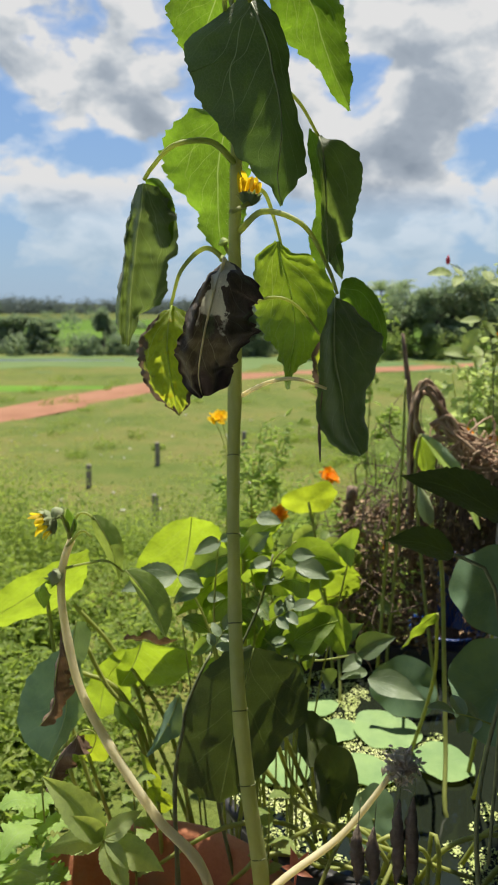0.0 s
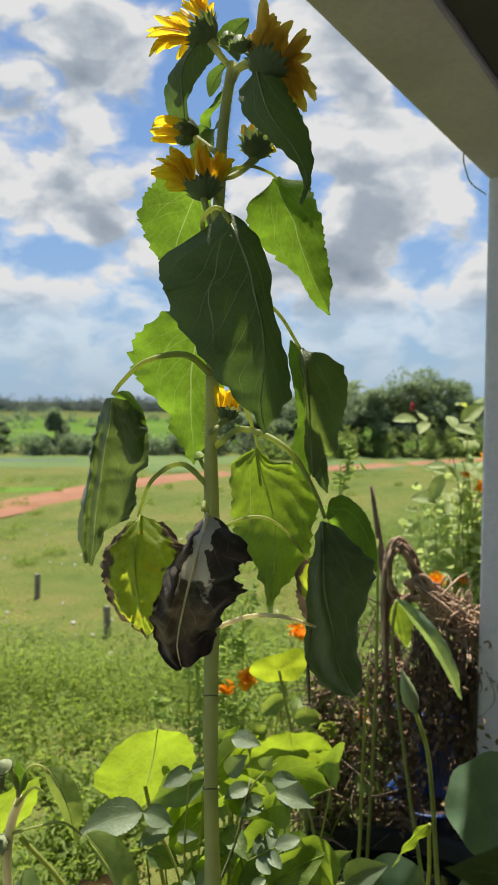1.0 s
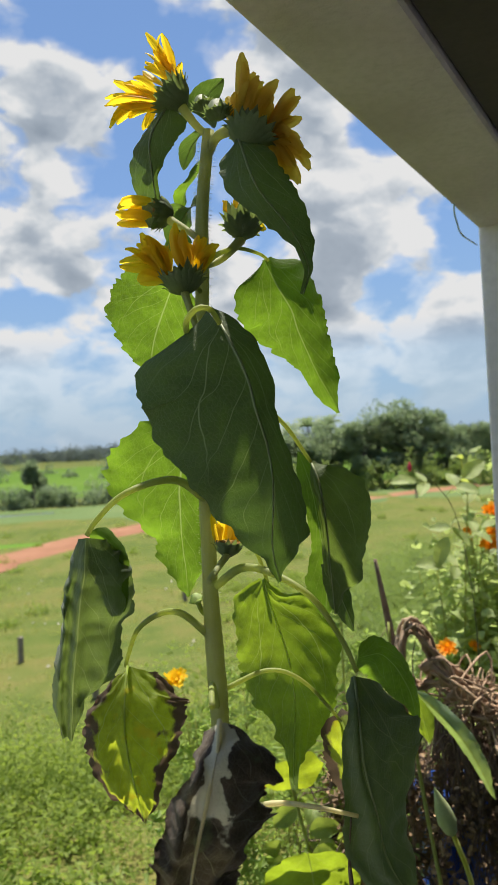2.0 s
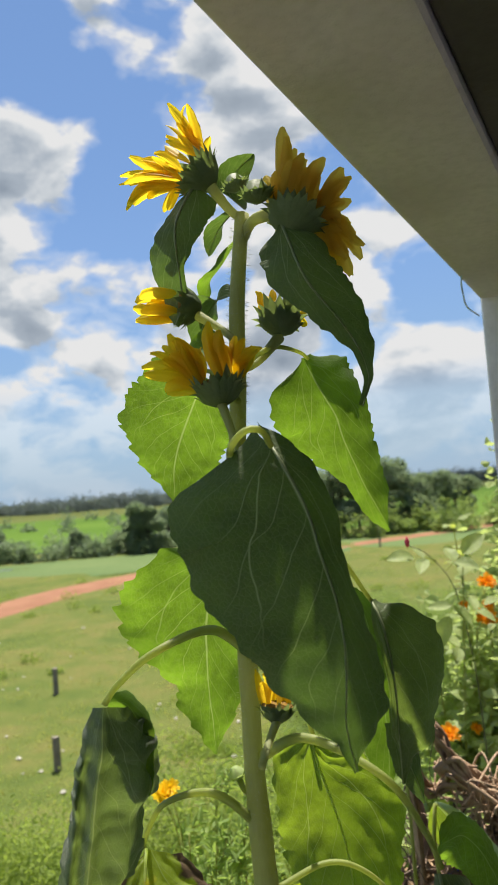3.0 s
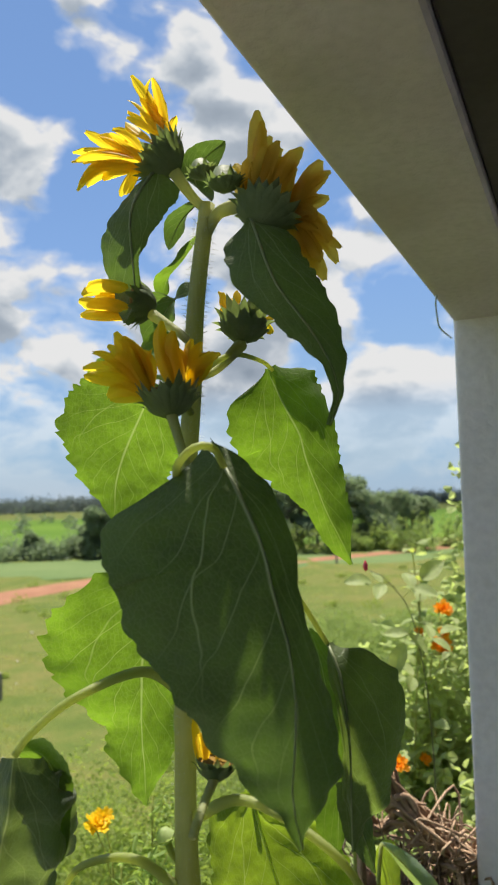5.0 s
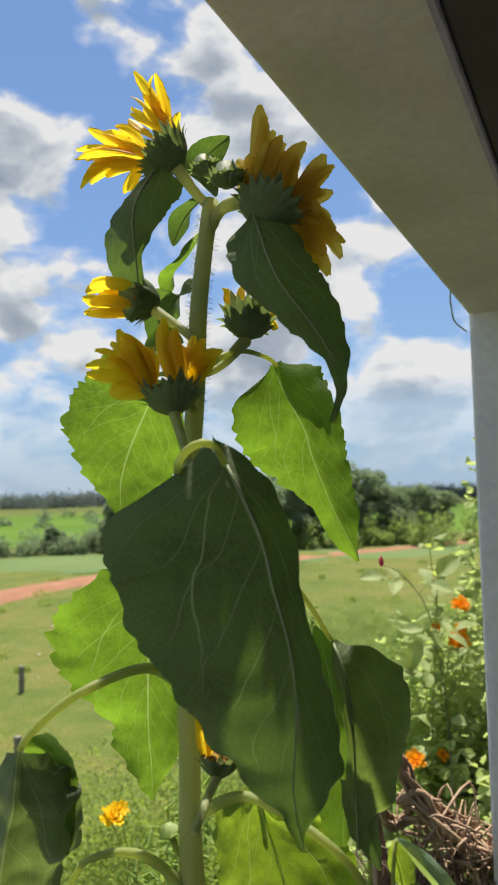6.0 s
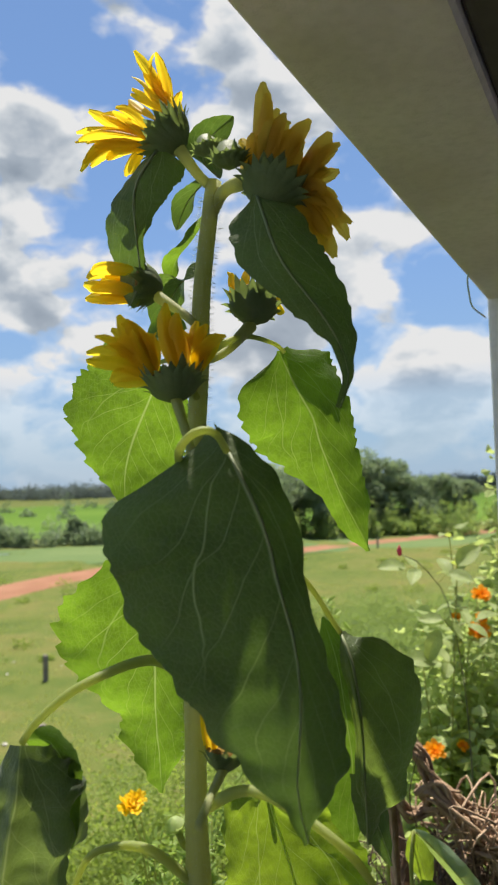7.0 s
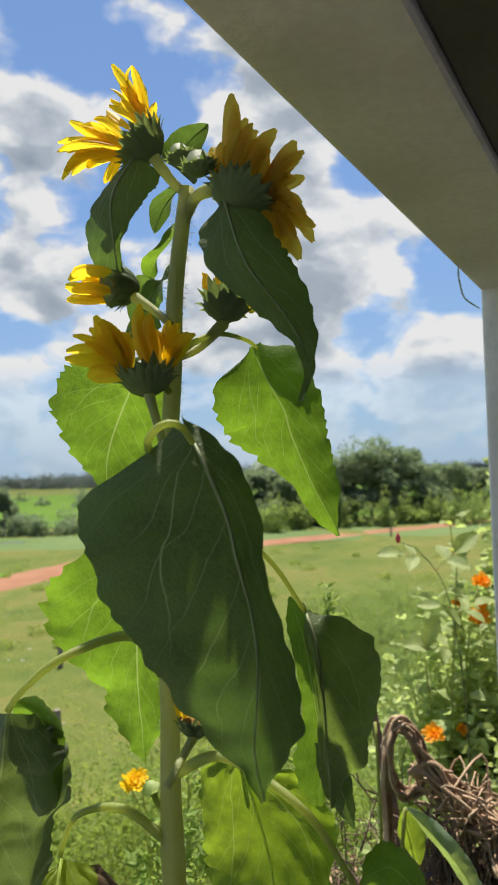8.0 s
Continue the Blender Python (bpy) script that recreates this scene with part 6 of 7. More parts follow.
broad_leaf([(0.019, 1.37, 3.818), (-0.001, 1.363, 3.732), (-0.024, 1.357, 3.622), (-0.05, 1.35, 3.481)], (0.99, 0.05, -0.1), 0.11, 0.151, (table(0.08, 0.55, 0.76, 0.85, 0.92, 0.93, 0.95, 0.97, 0.99, 1.0, 0.98, 0.85, 0.4), table(0.3, 0.74, 0.85, 0.94, 0.98, 1.0, 0.87, 0.74, 0.67, 0.6, 0.49, 0.35, 0.05)), [(0.05, 1.5, W), (0.02, 1.42, 3.45), (-0.02, 1.36, 3.64)], M_DULL, "broad lotus leaf behind the stem, dull green standing for shade", fold=(4, 6), curl=(10, 12), seed=8)
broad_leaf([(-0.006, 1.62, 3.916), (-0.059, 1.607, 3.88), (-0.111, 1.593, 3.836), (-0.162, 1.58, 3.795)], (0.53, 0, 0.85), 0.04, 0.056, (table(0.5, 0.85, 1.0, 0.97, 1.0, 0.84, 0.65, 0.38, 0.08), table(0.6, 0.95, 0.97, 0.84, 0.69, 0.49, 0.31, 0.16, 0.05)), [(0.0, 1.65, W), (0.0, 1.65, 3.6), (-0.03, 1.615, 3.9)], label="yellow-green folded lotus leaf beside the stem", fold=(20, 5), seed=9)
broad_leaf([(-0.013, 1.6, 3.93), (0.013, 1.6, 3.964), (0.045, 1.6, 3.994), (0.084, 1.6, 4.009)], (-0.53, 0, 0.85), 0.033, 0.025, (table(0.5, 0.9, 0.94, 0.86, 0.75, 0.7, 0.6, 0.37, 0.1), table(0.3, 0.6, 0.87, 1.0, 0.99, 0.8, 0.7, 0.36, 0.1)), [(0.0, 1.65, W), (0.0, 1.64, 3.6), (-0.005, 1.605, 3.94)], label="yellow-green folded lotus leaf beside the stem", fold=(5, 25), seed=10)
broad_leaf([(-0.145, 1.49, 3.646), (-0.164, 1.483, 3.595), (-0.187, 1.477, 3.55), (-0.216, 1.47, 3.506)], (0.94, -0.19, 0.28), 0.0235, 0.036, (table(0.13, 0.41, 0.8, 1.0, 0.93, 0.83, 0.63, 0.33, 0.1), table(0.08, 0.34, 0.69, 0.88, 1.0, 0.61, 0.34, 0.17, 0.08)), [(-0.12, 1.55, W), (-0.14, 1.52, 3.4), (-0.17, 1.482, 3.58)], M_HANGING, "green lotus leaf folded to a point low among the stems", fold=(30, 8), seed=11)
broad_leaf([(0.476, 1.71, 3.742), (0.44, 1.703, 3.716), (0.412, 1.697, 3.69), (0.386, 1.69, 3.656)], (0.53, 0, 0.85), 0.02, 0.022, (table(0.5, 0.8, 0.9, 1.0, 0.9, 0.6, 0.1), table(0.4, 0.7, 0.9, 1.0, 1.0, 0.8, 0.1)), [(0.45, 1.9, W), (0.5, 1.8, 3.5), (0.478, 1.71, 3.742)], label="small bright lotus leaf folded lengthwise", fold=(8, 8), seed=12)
droop = thing("lotus_leaf", "folded blue-green lotus leaf drooping before the vines", "lotus leaf", "lotus leaves")
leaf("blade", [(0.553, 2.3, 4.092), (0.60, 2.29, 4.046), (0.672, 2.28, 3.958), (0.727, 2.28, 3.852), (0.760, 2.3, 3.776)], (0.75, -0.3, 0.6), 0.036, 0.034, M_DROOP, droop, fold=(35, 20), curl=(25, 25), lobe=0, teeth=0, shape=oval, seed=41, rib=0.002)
# this half takes a yellow-green colour for the sun shining through it
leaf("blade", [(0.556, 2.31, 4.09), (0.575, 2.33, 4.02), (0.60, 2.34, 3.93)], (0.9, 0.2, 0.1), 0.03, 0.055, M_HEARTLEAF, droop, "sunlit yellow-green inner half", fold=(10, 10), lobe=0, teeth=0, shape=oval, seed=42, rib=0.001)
tube("stalk", [(0.62, 2.1, W), (0.57, 2.22, 3.6), (0.545, 2.3, 3.95), (0.553, 2.3, 4.09)], (0.006, 0.005), M_VINE, droop, n=24, sides=7)
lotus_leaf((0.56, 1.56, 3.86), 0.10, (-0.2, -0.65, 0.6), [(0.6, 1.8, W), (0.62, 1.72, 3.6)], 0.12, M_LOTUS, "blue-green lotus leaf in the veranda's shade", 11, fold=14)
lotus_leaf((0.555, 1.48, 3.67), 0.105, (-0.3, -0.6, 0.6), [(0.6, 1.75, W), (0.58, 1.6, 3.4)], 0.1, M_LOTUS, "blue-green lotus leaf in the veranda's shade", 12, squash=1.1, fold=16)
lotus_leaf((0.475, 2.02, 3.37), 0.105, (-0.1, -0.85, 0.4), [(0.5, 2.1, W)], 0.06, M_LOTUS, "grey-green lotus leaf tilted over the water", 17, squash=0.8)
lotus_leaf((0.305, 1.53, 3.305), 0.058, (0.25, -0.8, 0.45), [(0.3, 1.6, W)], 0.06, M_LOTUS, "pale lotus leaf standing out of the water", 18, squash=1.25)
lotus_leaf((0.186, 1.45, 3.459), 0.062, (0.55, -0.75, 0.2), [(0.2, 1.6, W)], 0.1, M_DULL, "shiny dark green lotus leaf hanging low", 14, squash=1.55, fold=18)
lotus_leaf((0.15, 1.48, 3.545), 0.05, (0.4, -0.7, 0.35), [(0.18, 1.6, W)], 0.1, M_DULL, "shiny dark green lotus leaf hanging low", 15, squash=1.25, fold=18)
for p in ([(0.055, 1.42, 3.62), (0.097, 1.44, 3.485), (0.137, 1.44, 3.415), (0.16, 1.42, 3.33)], [(0.08, 1.43, 3.60), (0.125, 1.44, 3.48), (0.16, 1.44, 3.40), (0.19, 1.42, 3.28)], [(0.029, 1.42, 3.532), (0.102, 1.40, 3.452), (0.221, 1.36, 3.398), (0.329, 1.36, 3.356), (0.50, 1.36, 3.29)], [(-0.375, 1.55, 3.665), (-0.295, 1.55, 3.624), (-0.232, 1.55, 3.488), (-0.2, 1.55, 3.25)], [(-0.40, 1.60, 3.81), (-0.31, 1.60, 3.697), (-0.24, 1.58, 3.55), (-0.2, 1.57, 3.25)], [(-0.362, 1.54, 3.74), (-0.319, 1.54, 3.642), (-0.25, 1.54, 3.53), (-0.2, 1.54, 3.25)]):
    tagged(tube("lotus_stalk", p, (0.0055, 0.005, 0.0045), M_VINE, n=24, sides=7), "bare green lotus stalk bent over the water", "stalk", "bare stalks")
# bud on its stalk
bud = thing("lotus_bud", "closed grey-green lotus bud on a long stalk", "lotus bud")
tube("stalk", [(0.56, 1.6, 3.14), (0.504, 1.62, 3.236), (0.522, 1.72, 3.357), (0.53, 1.8, 3.529), (0.529, 1.88, 3.799), (0.497, 1.9, 3.922)], (0.006, 0.006, 0.0055), M_VINE, bud, n=26, sides=8)
v, f = lathe([(0.004, 0), (0.014, 0.010), (0.021, 0.034), (0.018, 0.064), (0.009, 0.092), (0.001, 0.116)], (0, 0, 0), 20, 0.1)
lean = pose(0.497, 1.9, 3.918, 0, -18, 0)
mesh_object("bud", [lean @ q for q in v], f, M_BUD, bud, "pale green closed petals")
# tangle of stalks at the tub's near edge
rnd = random.Random(77)
for k in range(15):
    x0, y0 = rnd.uniform(-0.05, 0.5), rnd.uniform(1.36, 1.5)
    a = rnd.uniform(-0.6, 0.6)
    p = [(x0, y0, WATER_Z - 0.02), (x0 + a * 0.15, y0 - 0.03, WATER_Z + 0.12), (x0 + a * 0.45, y0 - rnd.uniform(0, 0.15), WATER_Z + rnd.uniform(0.03, 0.2)), (x0 + a * 0.8, y0 - rnd.uniform(0, 0.1), WATER_Z + rnd.uniform(-0.01, 0.06))]
    tagged(tube("lotus_stalk", p, (0.006, 0.005, 0.004), M_VINE, n=20, sides=7), "bare green lotus stalk bent over the water", "stalk", "bare stalks")


# ---- the bent second sunflower
bent = thing("bent_sunflower", "thin pale sunflower bent over with small buds", "sunflower")
BENT = [(-0.04, 1.07, 3.25), (-0.0577, 1.076, 3.531), (-0.1479, 1.111, 3.632), (-0.2252, 1.147, 3.73), (-0.2876, 1.189, 3.821), (-0.3158, 1.218, 3.908), (-0.3288, 1.236, 3.989), (-0.3243, 1.248, 4.045), (-0.3099, 1.254, 4.084)]
tube("stem", BENT, (0.0090, 0.0090, 0.0088, 0.0084, 0.0080, 0.0075, 0.0070), M_STEM_PALE, bent, n=60, sides=10, ribs=0.03, knots=((0.35, 0.15), (0.6, 0.12), (0.8, 0.15)))
for name, line in (("petiole", [(-0.3139, 1.251, 4.086), (-0.2989, 1.254, 4.128), (-0.2808, 1.254, 4.132), (-0.2682, 1.253, 4.121)]), ("petiole", [(-0.318, 1.248, 4.072), (-0.2906, 1.248, 4.101), (-0.2724, 1.248, 4.09)])):
    tube(name, line, (0.003, 0.0022), M_PETIOLE, bent, n=14, sides=7)
for line in ([(-0.3139, 1.251, 4.086), (-0.3173, 1.253, 4.114), (-0.3317, 1.254, 4.128), (-0.3426, 1.254, 4.124)], [(-0.3157, 1.251, 4.1), (-0.3232, 1.249, 4.127), (-0.328, 1.248, 4.139)], [(-0.3245, 1.24, 4.006), (-0.3302, 1.239, 4.012), (-0.3339, 1.239, 4.017)]):
    tube("bud_stalk", line, (0.0032, 0.0035), M_PETIOLE, bent, n=12, sides=7)
leaf("leaf", [(-0.2699, 1.254, 4.128), (-0.2499, 1.245, 4.101), (-0.2347, 1.242, 4.062), (-0.2256, 1.242, 4.009)], (1, -0.3, 0.3), 0.030, 0.026, M_MINT, bent, fold=(15, 20), curl=(25, 30), shape=lance, lobe=0, seed=31, rib=0.001, teeth=0.03)
leaf("leaf", [(-0.2116, 1.236, 4.033), (-0.1812, 1.227, 4), (-0.1557, 1.224, 3.954), (-0.1416, 1.227, 3.909)], (1, -0.2, 0.7), 0.046, 0.034, M_MINT, bent, fold=(35, 15), curl=(25, 30), shape=oval, lobe=0, seed=36, rib=0.0014, teeth=0.03)
tube("petiole", [(-0.3206, 1.242, 4.034), (-0.2822, 1.242, 4.043), (-0.2457, 1.242, 4.048), (-0.2165, 1.242, 4.027)], (0.0025, 0.0018), M_PETIOLE, bent, n=14, sides=6)
leaf("leaf", [(-0.3334, 1.242, 4.012), (-0.3574, 1.24, 4.008), (-0.3691, 1.236, 3.989), (-0.3622, 1.239, 3.956)], (0.6, -0.3, 0.6), 0.020, 0.024, M_HEARTLEAF, bent, "small yellow-green leaf", fold=(15, 15), curl=(25, 25), shape=oval, lobe=0, seed=32, rib=0.001)
leaf("leaf", [(-0.3084, 1.251, 4.091), (-0.3035, 1.254, 4.119), (-0.3126, 1.254, 4.141)], (0.8, -0.3, 0.2), 0.015, 0.015, M_LEAF_BACKLIT, bent, fold=(20, 20), shape=oval, lobe=0, seed=33, rib=0.001)
flower_head((-0.3521, 1.251, 4.116), (-0.85, -0.35, -0.35), 0.022, 8, 0.026, 66, 21, parent=bent, bracts=14, width=0.3, cup=M_CALYX)
flower_head((-0.3387, 1.237, 4.02), (-0.3, -0.5, 0.5), 0.014, 0, 0.02, 65, 22, parent=bent, bracts=9, cup=M_CALYX)
flower_head((-0.3339, 1.251, 4.134), (-0.3, -0.3, 0.7), 0.013, 0, 0.02, 65, 23, parent=bent, bracts=9, cup=M_CALYX)
leaf("leaf", [(-0.3228, 1.227, 3.925), (-0.3269, 1.224, 3.902), (-0.3389, 1.212, 3.842), (-0.3445, 1.206, 3.783), (-0.3724, 1.206, 3.744)], (1, -0.4, 0.1), 0.026, 0.026, M_BROWN_LEAF, bent, "dry curled brown leaf", fold=(25, 30), curl=(50, 50), wrinkle=0.006, crumple=0.007, ragged=0.5, teeth=0.1, wave=0.006, seed=34, rib=0.001, shape=table(0.15, 0.5, 0.9, 1, 1, 0.6))
leaf("leaf", [(-0.296, 1.177, 3.747), (-0.3068, 1.168, 3.729), (-0.332, 1.159, 3.697), (-0.3456, 1.147, 3.654)], (1, -0.3, 0.4), 0.032, 0.030, M_BROWN_LEAF, bent, "dry curled brown leaf", fold=(20, 20), curl=(50, 50), wrinkle=0.010, crumple=0.012, ragged=0.5, teeth=0.1, wave=0.01, seed=35, rib=0.001, shape=table(0.2, 0.7, 1, 1, 0.7, 0.3))


# ---- roses and other leafy plants
def compound_leaf(parent, base, ahead, normal, size, seed, pairs=2, material=None, shape=oval):
    """A rose leaf: a thin rib with toothed leaflets in pairs and one at its end."""
    b, d, z = Vector(base), Vector(ahead).normalized(), Vector(normal).normalized()
    s = d.cross(z).normalized()
    rnd = random.Random(seed)
    end = b + d * size * (0.4 + 0.45 * pairs)
    tube("leaf_rib", [b, b.lerp(end, 0.5) + z * size * 0.05, end], (0.0014, 0.0008), M_VINE, parent, n=10, sides=5)
    jobs = [(end, d, 1.15)]
    for k in range(pairs):
        p = b.lerp(end, (k + 0.9) / (pairs + 0.6))
        for sg in (-1, 1):
            jobs.append((p, (d * 0.45 + s * sg).normalized(), 0.85 + 0.1 * k))
    for k, (p, way, scale) in enumerate(jobs):
        n = size * scale * rnd.uniform(0.85, 1.1)
        dip = z * n * rnd.uniform(-0.3, 0.05)
        side = way.cross(z) + z * rnd.uniform(-0.35, 0.35)
        v, f, uv, _ = leaf_data([p, p + way * n * 0.5 + dip * 0.2, p + way * n + dip], side, n * 0.29, n * 0.29, fold=(-14, -14), curl=(-8, -8), lobe=0, teeth=0.06, count=13, wrinkle=0.002, shape=shape, nv=26, nu=3, seed=seed + k)
        mesh_object("leaflet", v, f, material or M_ROSE, parent, uvs=uv)


def rose(label, branches, leaves, material=None):
    t = thing("rose_bush", label, "rose bush")
    for pts, r in branches:
        tube("branch", pts, (r, r * 0.7, r * 0.45), M_TWIG, t, n=26, sides=7, knots=((0.3, 0.2), (0.6, 0.2)))
    for k, (base, ahead, normal, size) in enumerate(leaves):
        compound_leaf(t, base, ahead, normal, size * 1.35, 500 + 13 * k + len(branches), material=material)
    return t


rose("low rose bush with grey-green toothed leaves",
     [([(0.0, 1.35, 3.2), (-0.06, 1.38, 3.5), (-0.05, 1.42, 3.68), (0.03, 1.48, 3.86), (0.06, 1.5, 3.97)], 0.005), ([(-0.125, 1.21, 3.2), (-0.126, 1.22, 3.40), (-0.131, 1.24, 3.608), (-0.114, 1.25, 3.714), (-0.111, 1.26, 3.745), (-0.085, 1.28, 3.807), (-0.062, 1.3, 3.845)], 0.0062)],
     [((0.05, 1.45, 3.84), (0.7, -0.1, 0.4), (0, -0.5, 0.8), 0.035), ((0.04, 1.45, 3.80), (0.5, 0, -0.5), (0, -0.6, 0.7), 0.04), ((-0.065, 1.3, 3.84), (0.3, 0.1, 0.5), (0, -0.6, 0.7), 0.03)])


def leaflet(parent, base, tip, wide, seed, material=None):
    """One pointed, toothed leaflet tilted to the sky."""
    b, e = Vector(base), Vector(tip)
    d = e - b
    n = d.length
    side = d.cross(Vector((0.1, -0.75, 0.65))).normalized()
    v, f, uv, _ = leaf_data([b, b.lerp(e, 0.5) + Vector((0, 0, 0.06 * n)), e], side, n * wide, n * wide, fold=(-16, -12), curl=(-10, -8), lobe=0, teeth=0.09, count=15, wrinkle=0.002, shape=lance, nv=44, nu=4, seed=seed)
    mesh_object("leaflet", v, f, material or M_ROSE, parent, uvs=uv)


sprig = thing("rose_sprig", "rose sprig with pointed grey-green toothed leaflets", "rose sprig", "rose sprigs")
tube("branch", [(0.02, 1.58, 3.45), (0.05, 1.6, 3.62), (0.102, 1.6, 3.671), (0.177, 1.6, 3.672), (0.299, 1.6, 3.695)], (0.004, 0.003, 0.002), M_VINE, sprig, n=22, sides=7)
for n, (b, e, w) in enumerate((((0.057, 1.58, 3.764), (0.128, 1.55, 3.77), 0.32), ((0.1, 1.58, 3.685), (0.183, 1.55, 3.715), 0.2), ((0.145, 1.58, 3.722), (0.178, 1.55, 3.709), 0.5), ((0.218, 1.58, 3.725), (0.269, 1.55, 3.791), 0.26), ((0.26, 1.58, 3.7), (0.344, 1.55, 3.757), 0.3), ((0.271, 1.58, 3.69), (0.221, 1.55, 3.667), 0.31), ((0.289, 1.58, 3.636), (0.411, 1.52, 3.615), 0.25), ((0.135, 1.58, 3.77), (0.183, 1.55, 3.797), 0.2), ((0.203, 1.58, 3.77), (0.162, 1.55, 3.764), 0.21), ((0.204, 1.58, 3.618), (0.171, 1.55, 3.673), 0.43), ((0.286, 1.58, 3.654), (0.216, 1.55, 3.65), 0.2))):
    leaflet(sprig, b, e, w, 820 + n, M_MINT if n in (7, 8) else M_ROSE)
sprig = thing("rose_sprig", "rose sprig with pointed grey-green toothed leaflets", "rose sprig", "rose sprigs")
tube("branch", [(-0.05, 1.42, 3.68), (-0.07, 1.44, 3.80), (-0.10, 1.45, 3.88), (-0.14, 1.45, 3.938)], (0.003, 0.002), M_VINE, sprig, n=18, sides=6)
tube("branch", [(-0.05, 1.42, 3.70), (-0.065, 1.44, 3.85), (-0.055, 1.45, 4.02)], (0.003, 0.0015), M_VINE, sprig, n=18, sides=6)
for n, (b, e, w) in enumerate((((-0.14, 1.45, 3.942), (-0.258, 1.43, 3.912), 0.28), ((-0.14, 1.45, 3.94), (-0.085, 1.44, 3.918), 0.36), ((-0.095, 1.45, 3.915), (-0.148, 1.43, 3.888), 0.32), ((-0.08, 1.45, 3.89), (-0.038, 1.44, 3.895), 0.3), ((-0.05, 1.45, 4.015), (-0.105, 1.44, 3.99), 0.3), ((-0.05, 1.45, 4.02), (-0.02, 1.44, 4.03), 0.35))):
    leaflet(sprig, b, e, w, 850 + n)
sprig = thing("rose_sprig", "dark glossy rose sprig beside the sunflower stem", "rose sprig", "rose sprigs")
tube("branch", [(0.03, 1.48, 3.86), (0.06, 1.5, 3.95), (0.09, 1.5, 3.985), (0.11, 1.5, 4.0)], (0.003, 0.0015), M_VINE, sprig, n=14, sides=6)
for n, (b, e, w) in enumerate((((0.016, 1.5, 3.98), (0.053, 1.48, 4.03), 0.34), ((0.054, 1.5, 3.956), (0.008, 1.48, 3.943), 0.32), ((0.086, 1.5, 3.927), (0.036, 1.48, 3.908), 0.36), ((0.10, 1.5, 3.964), (0.152, 1.48, 3.975), 0.3), ((0.108, 1.5, 3.944), (0.182, 1.48, 3.922), 0.32), ((0.085, 1.5, 3.99), (0.10, 1.48, 4.025), 0.36), ((0.023, 1.5, 4.051), (0.078, 1.48, 4.046), 0.33))):
    leaflet(sprig, b, e, w, 870 + n)
dark_rose = rose("dark rose shoot standing in the veranda's shade",
     [([(0.40, 0.98, 3.0), (0.37, 0.95, 3.5), (0.335, 0.92, 3.8), (0.36, 0.9, 4.05)], 0.006), ([(0.42, 1.05, 3.0), (0.45, 1.0, 3.5), (0.41, 0.98, 3.75), (0.44, 0.95, 3.95)], 0.005), ([(0.25, 1.0, 3.0), (0.36, 0.98, 3.4), (0.5, 0.95, 3.62)], 0.007)],
     [((0.345, 0.92, 3.93), (-0.9, 0, 0.3), (0, -0.3, 0.9), 0.03), ((0.40, 0.92, 3.92), (0.6, 0, 0.2), (0, -0.5, 0.8), 0.03), ((0.43, 0.96, 3.82), (0.5, -0.1, -0.4), (0, -0.5, 0.8), 0.03)])
tube("branch", [(0.40, 0.95, 3.6), (0.41, 0.85, 4.0), (0.264, 0.68, 4.296)], (0.004, 0.003), M_TWIG, dark_rose, n=18, sides=6)
# the dark leaf colour puts the veranda's shade into these two leaflets
leaflet(dark_rose, (0.264, 0.68, 4.296), (0.15, 0.66, 4.346), 0.2, 890, M_DULL)
tube("branch", [(0.36, 0.93, 3.7), (0.33, 0.85, 4.0), (0.273, 0.74, 4.205), (0.229, 0.74, 4.240)], (0.003, 0.002), M_TWIG, dark_rose, n=18, sides=6)
leaflet(dark_rose, (0.229, 0.74, 4.240), (0.150, 0.72, 4.262), 0.24, 891, M_DULL)


def leafy_weed(at, height, seed, count=10, size=0.07, material=None, label="light green toothed weed in the pot", teeth=0.26, name="weed", lean=(0, 0), wide=0.33, r=0.0025):
    rnd = random.Random(seed)
    t = thing(name, label, "weed")
    b = Vector(at)
    line = [b, b + Vector((lean[0] * 0.4, lean[1] * 0.4, height * 0.5)), b + Vector((lean[0], lean[1], height))]
    tube("stem", line, (r, r * 0.6), M_VINE, t, n=16, sides=6)
    pts = spline(line, 20)
    for k in range(count):
        f = 0.25 + 0.75 * k / max(count - 1, 1)
        p = pts[int(f * 20)]
        a = k * 2.4 + rnd.uniform(-0.3, 0.3)
        d = Vector((math.cos(a), math.sin(a), rnd.uniform(-0.1, 0.6))).normalized()
        n = size * rnd.uniform(0.7, 1.2) * (1.15 - 0.4 * f)
        s = d.cross(Vector((0, 0, 1))).normalized()
        v, ff, uv, _ = leaf_data([p, p + d * n * 0.5 + Vector((0, 0, n * 0.08)), p + d * n - Vector((0, 0, n * 0.22))], s, n * wide, n * wide, fold=(-10, -10), curl=(10, 10), lobe=0.05, teeth=teeth, count=7, wrinkle=0.003, shape=oval, nv=22, nu=3, seed=seed + k)
        mesh_object("leaf", v, ff, material or M_MINT, t, uvs=uv)
    return t


leafy_weed((-0.43, 1.12, 3.25), 0.31, 1, 18, 0.13, M_POTWEED, wide=0.45, teeth=0.4)
leafy_weed((-0.40, 1.24, 3.25), 0.31, 2, 18, 0.085, M_POTWEED, wide=0.45, teeth=0.45)
leafy_weed((-0.49, 1.05, 2.92), 0.62, 3, 20, 0.12, M_POTWEED, wide=0.45, teeth=0.4)
leafy_weed((-0.10, 1.05, 3.25), 0.2, 4, 8, 0.07)
shoot = thing("leafy_shoot", "light green leafy shoot close to the veranda", "weed")
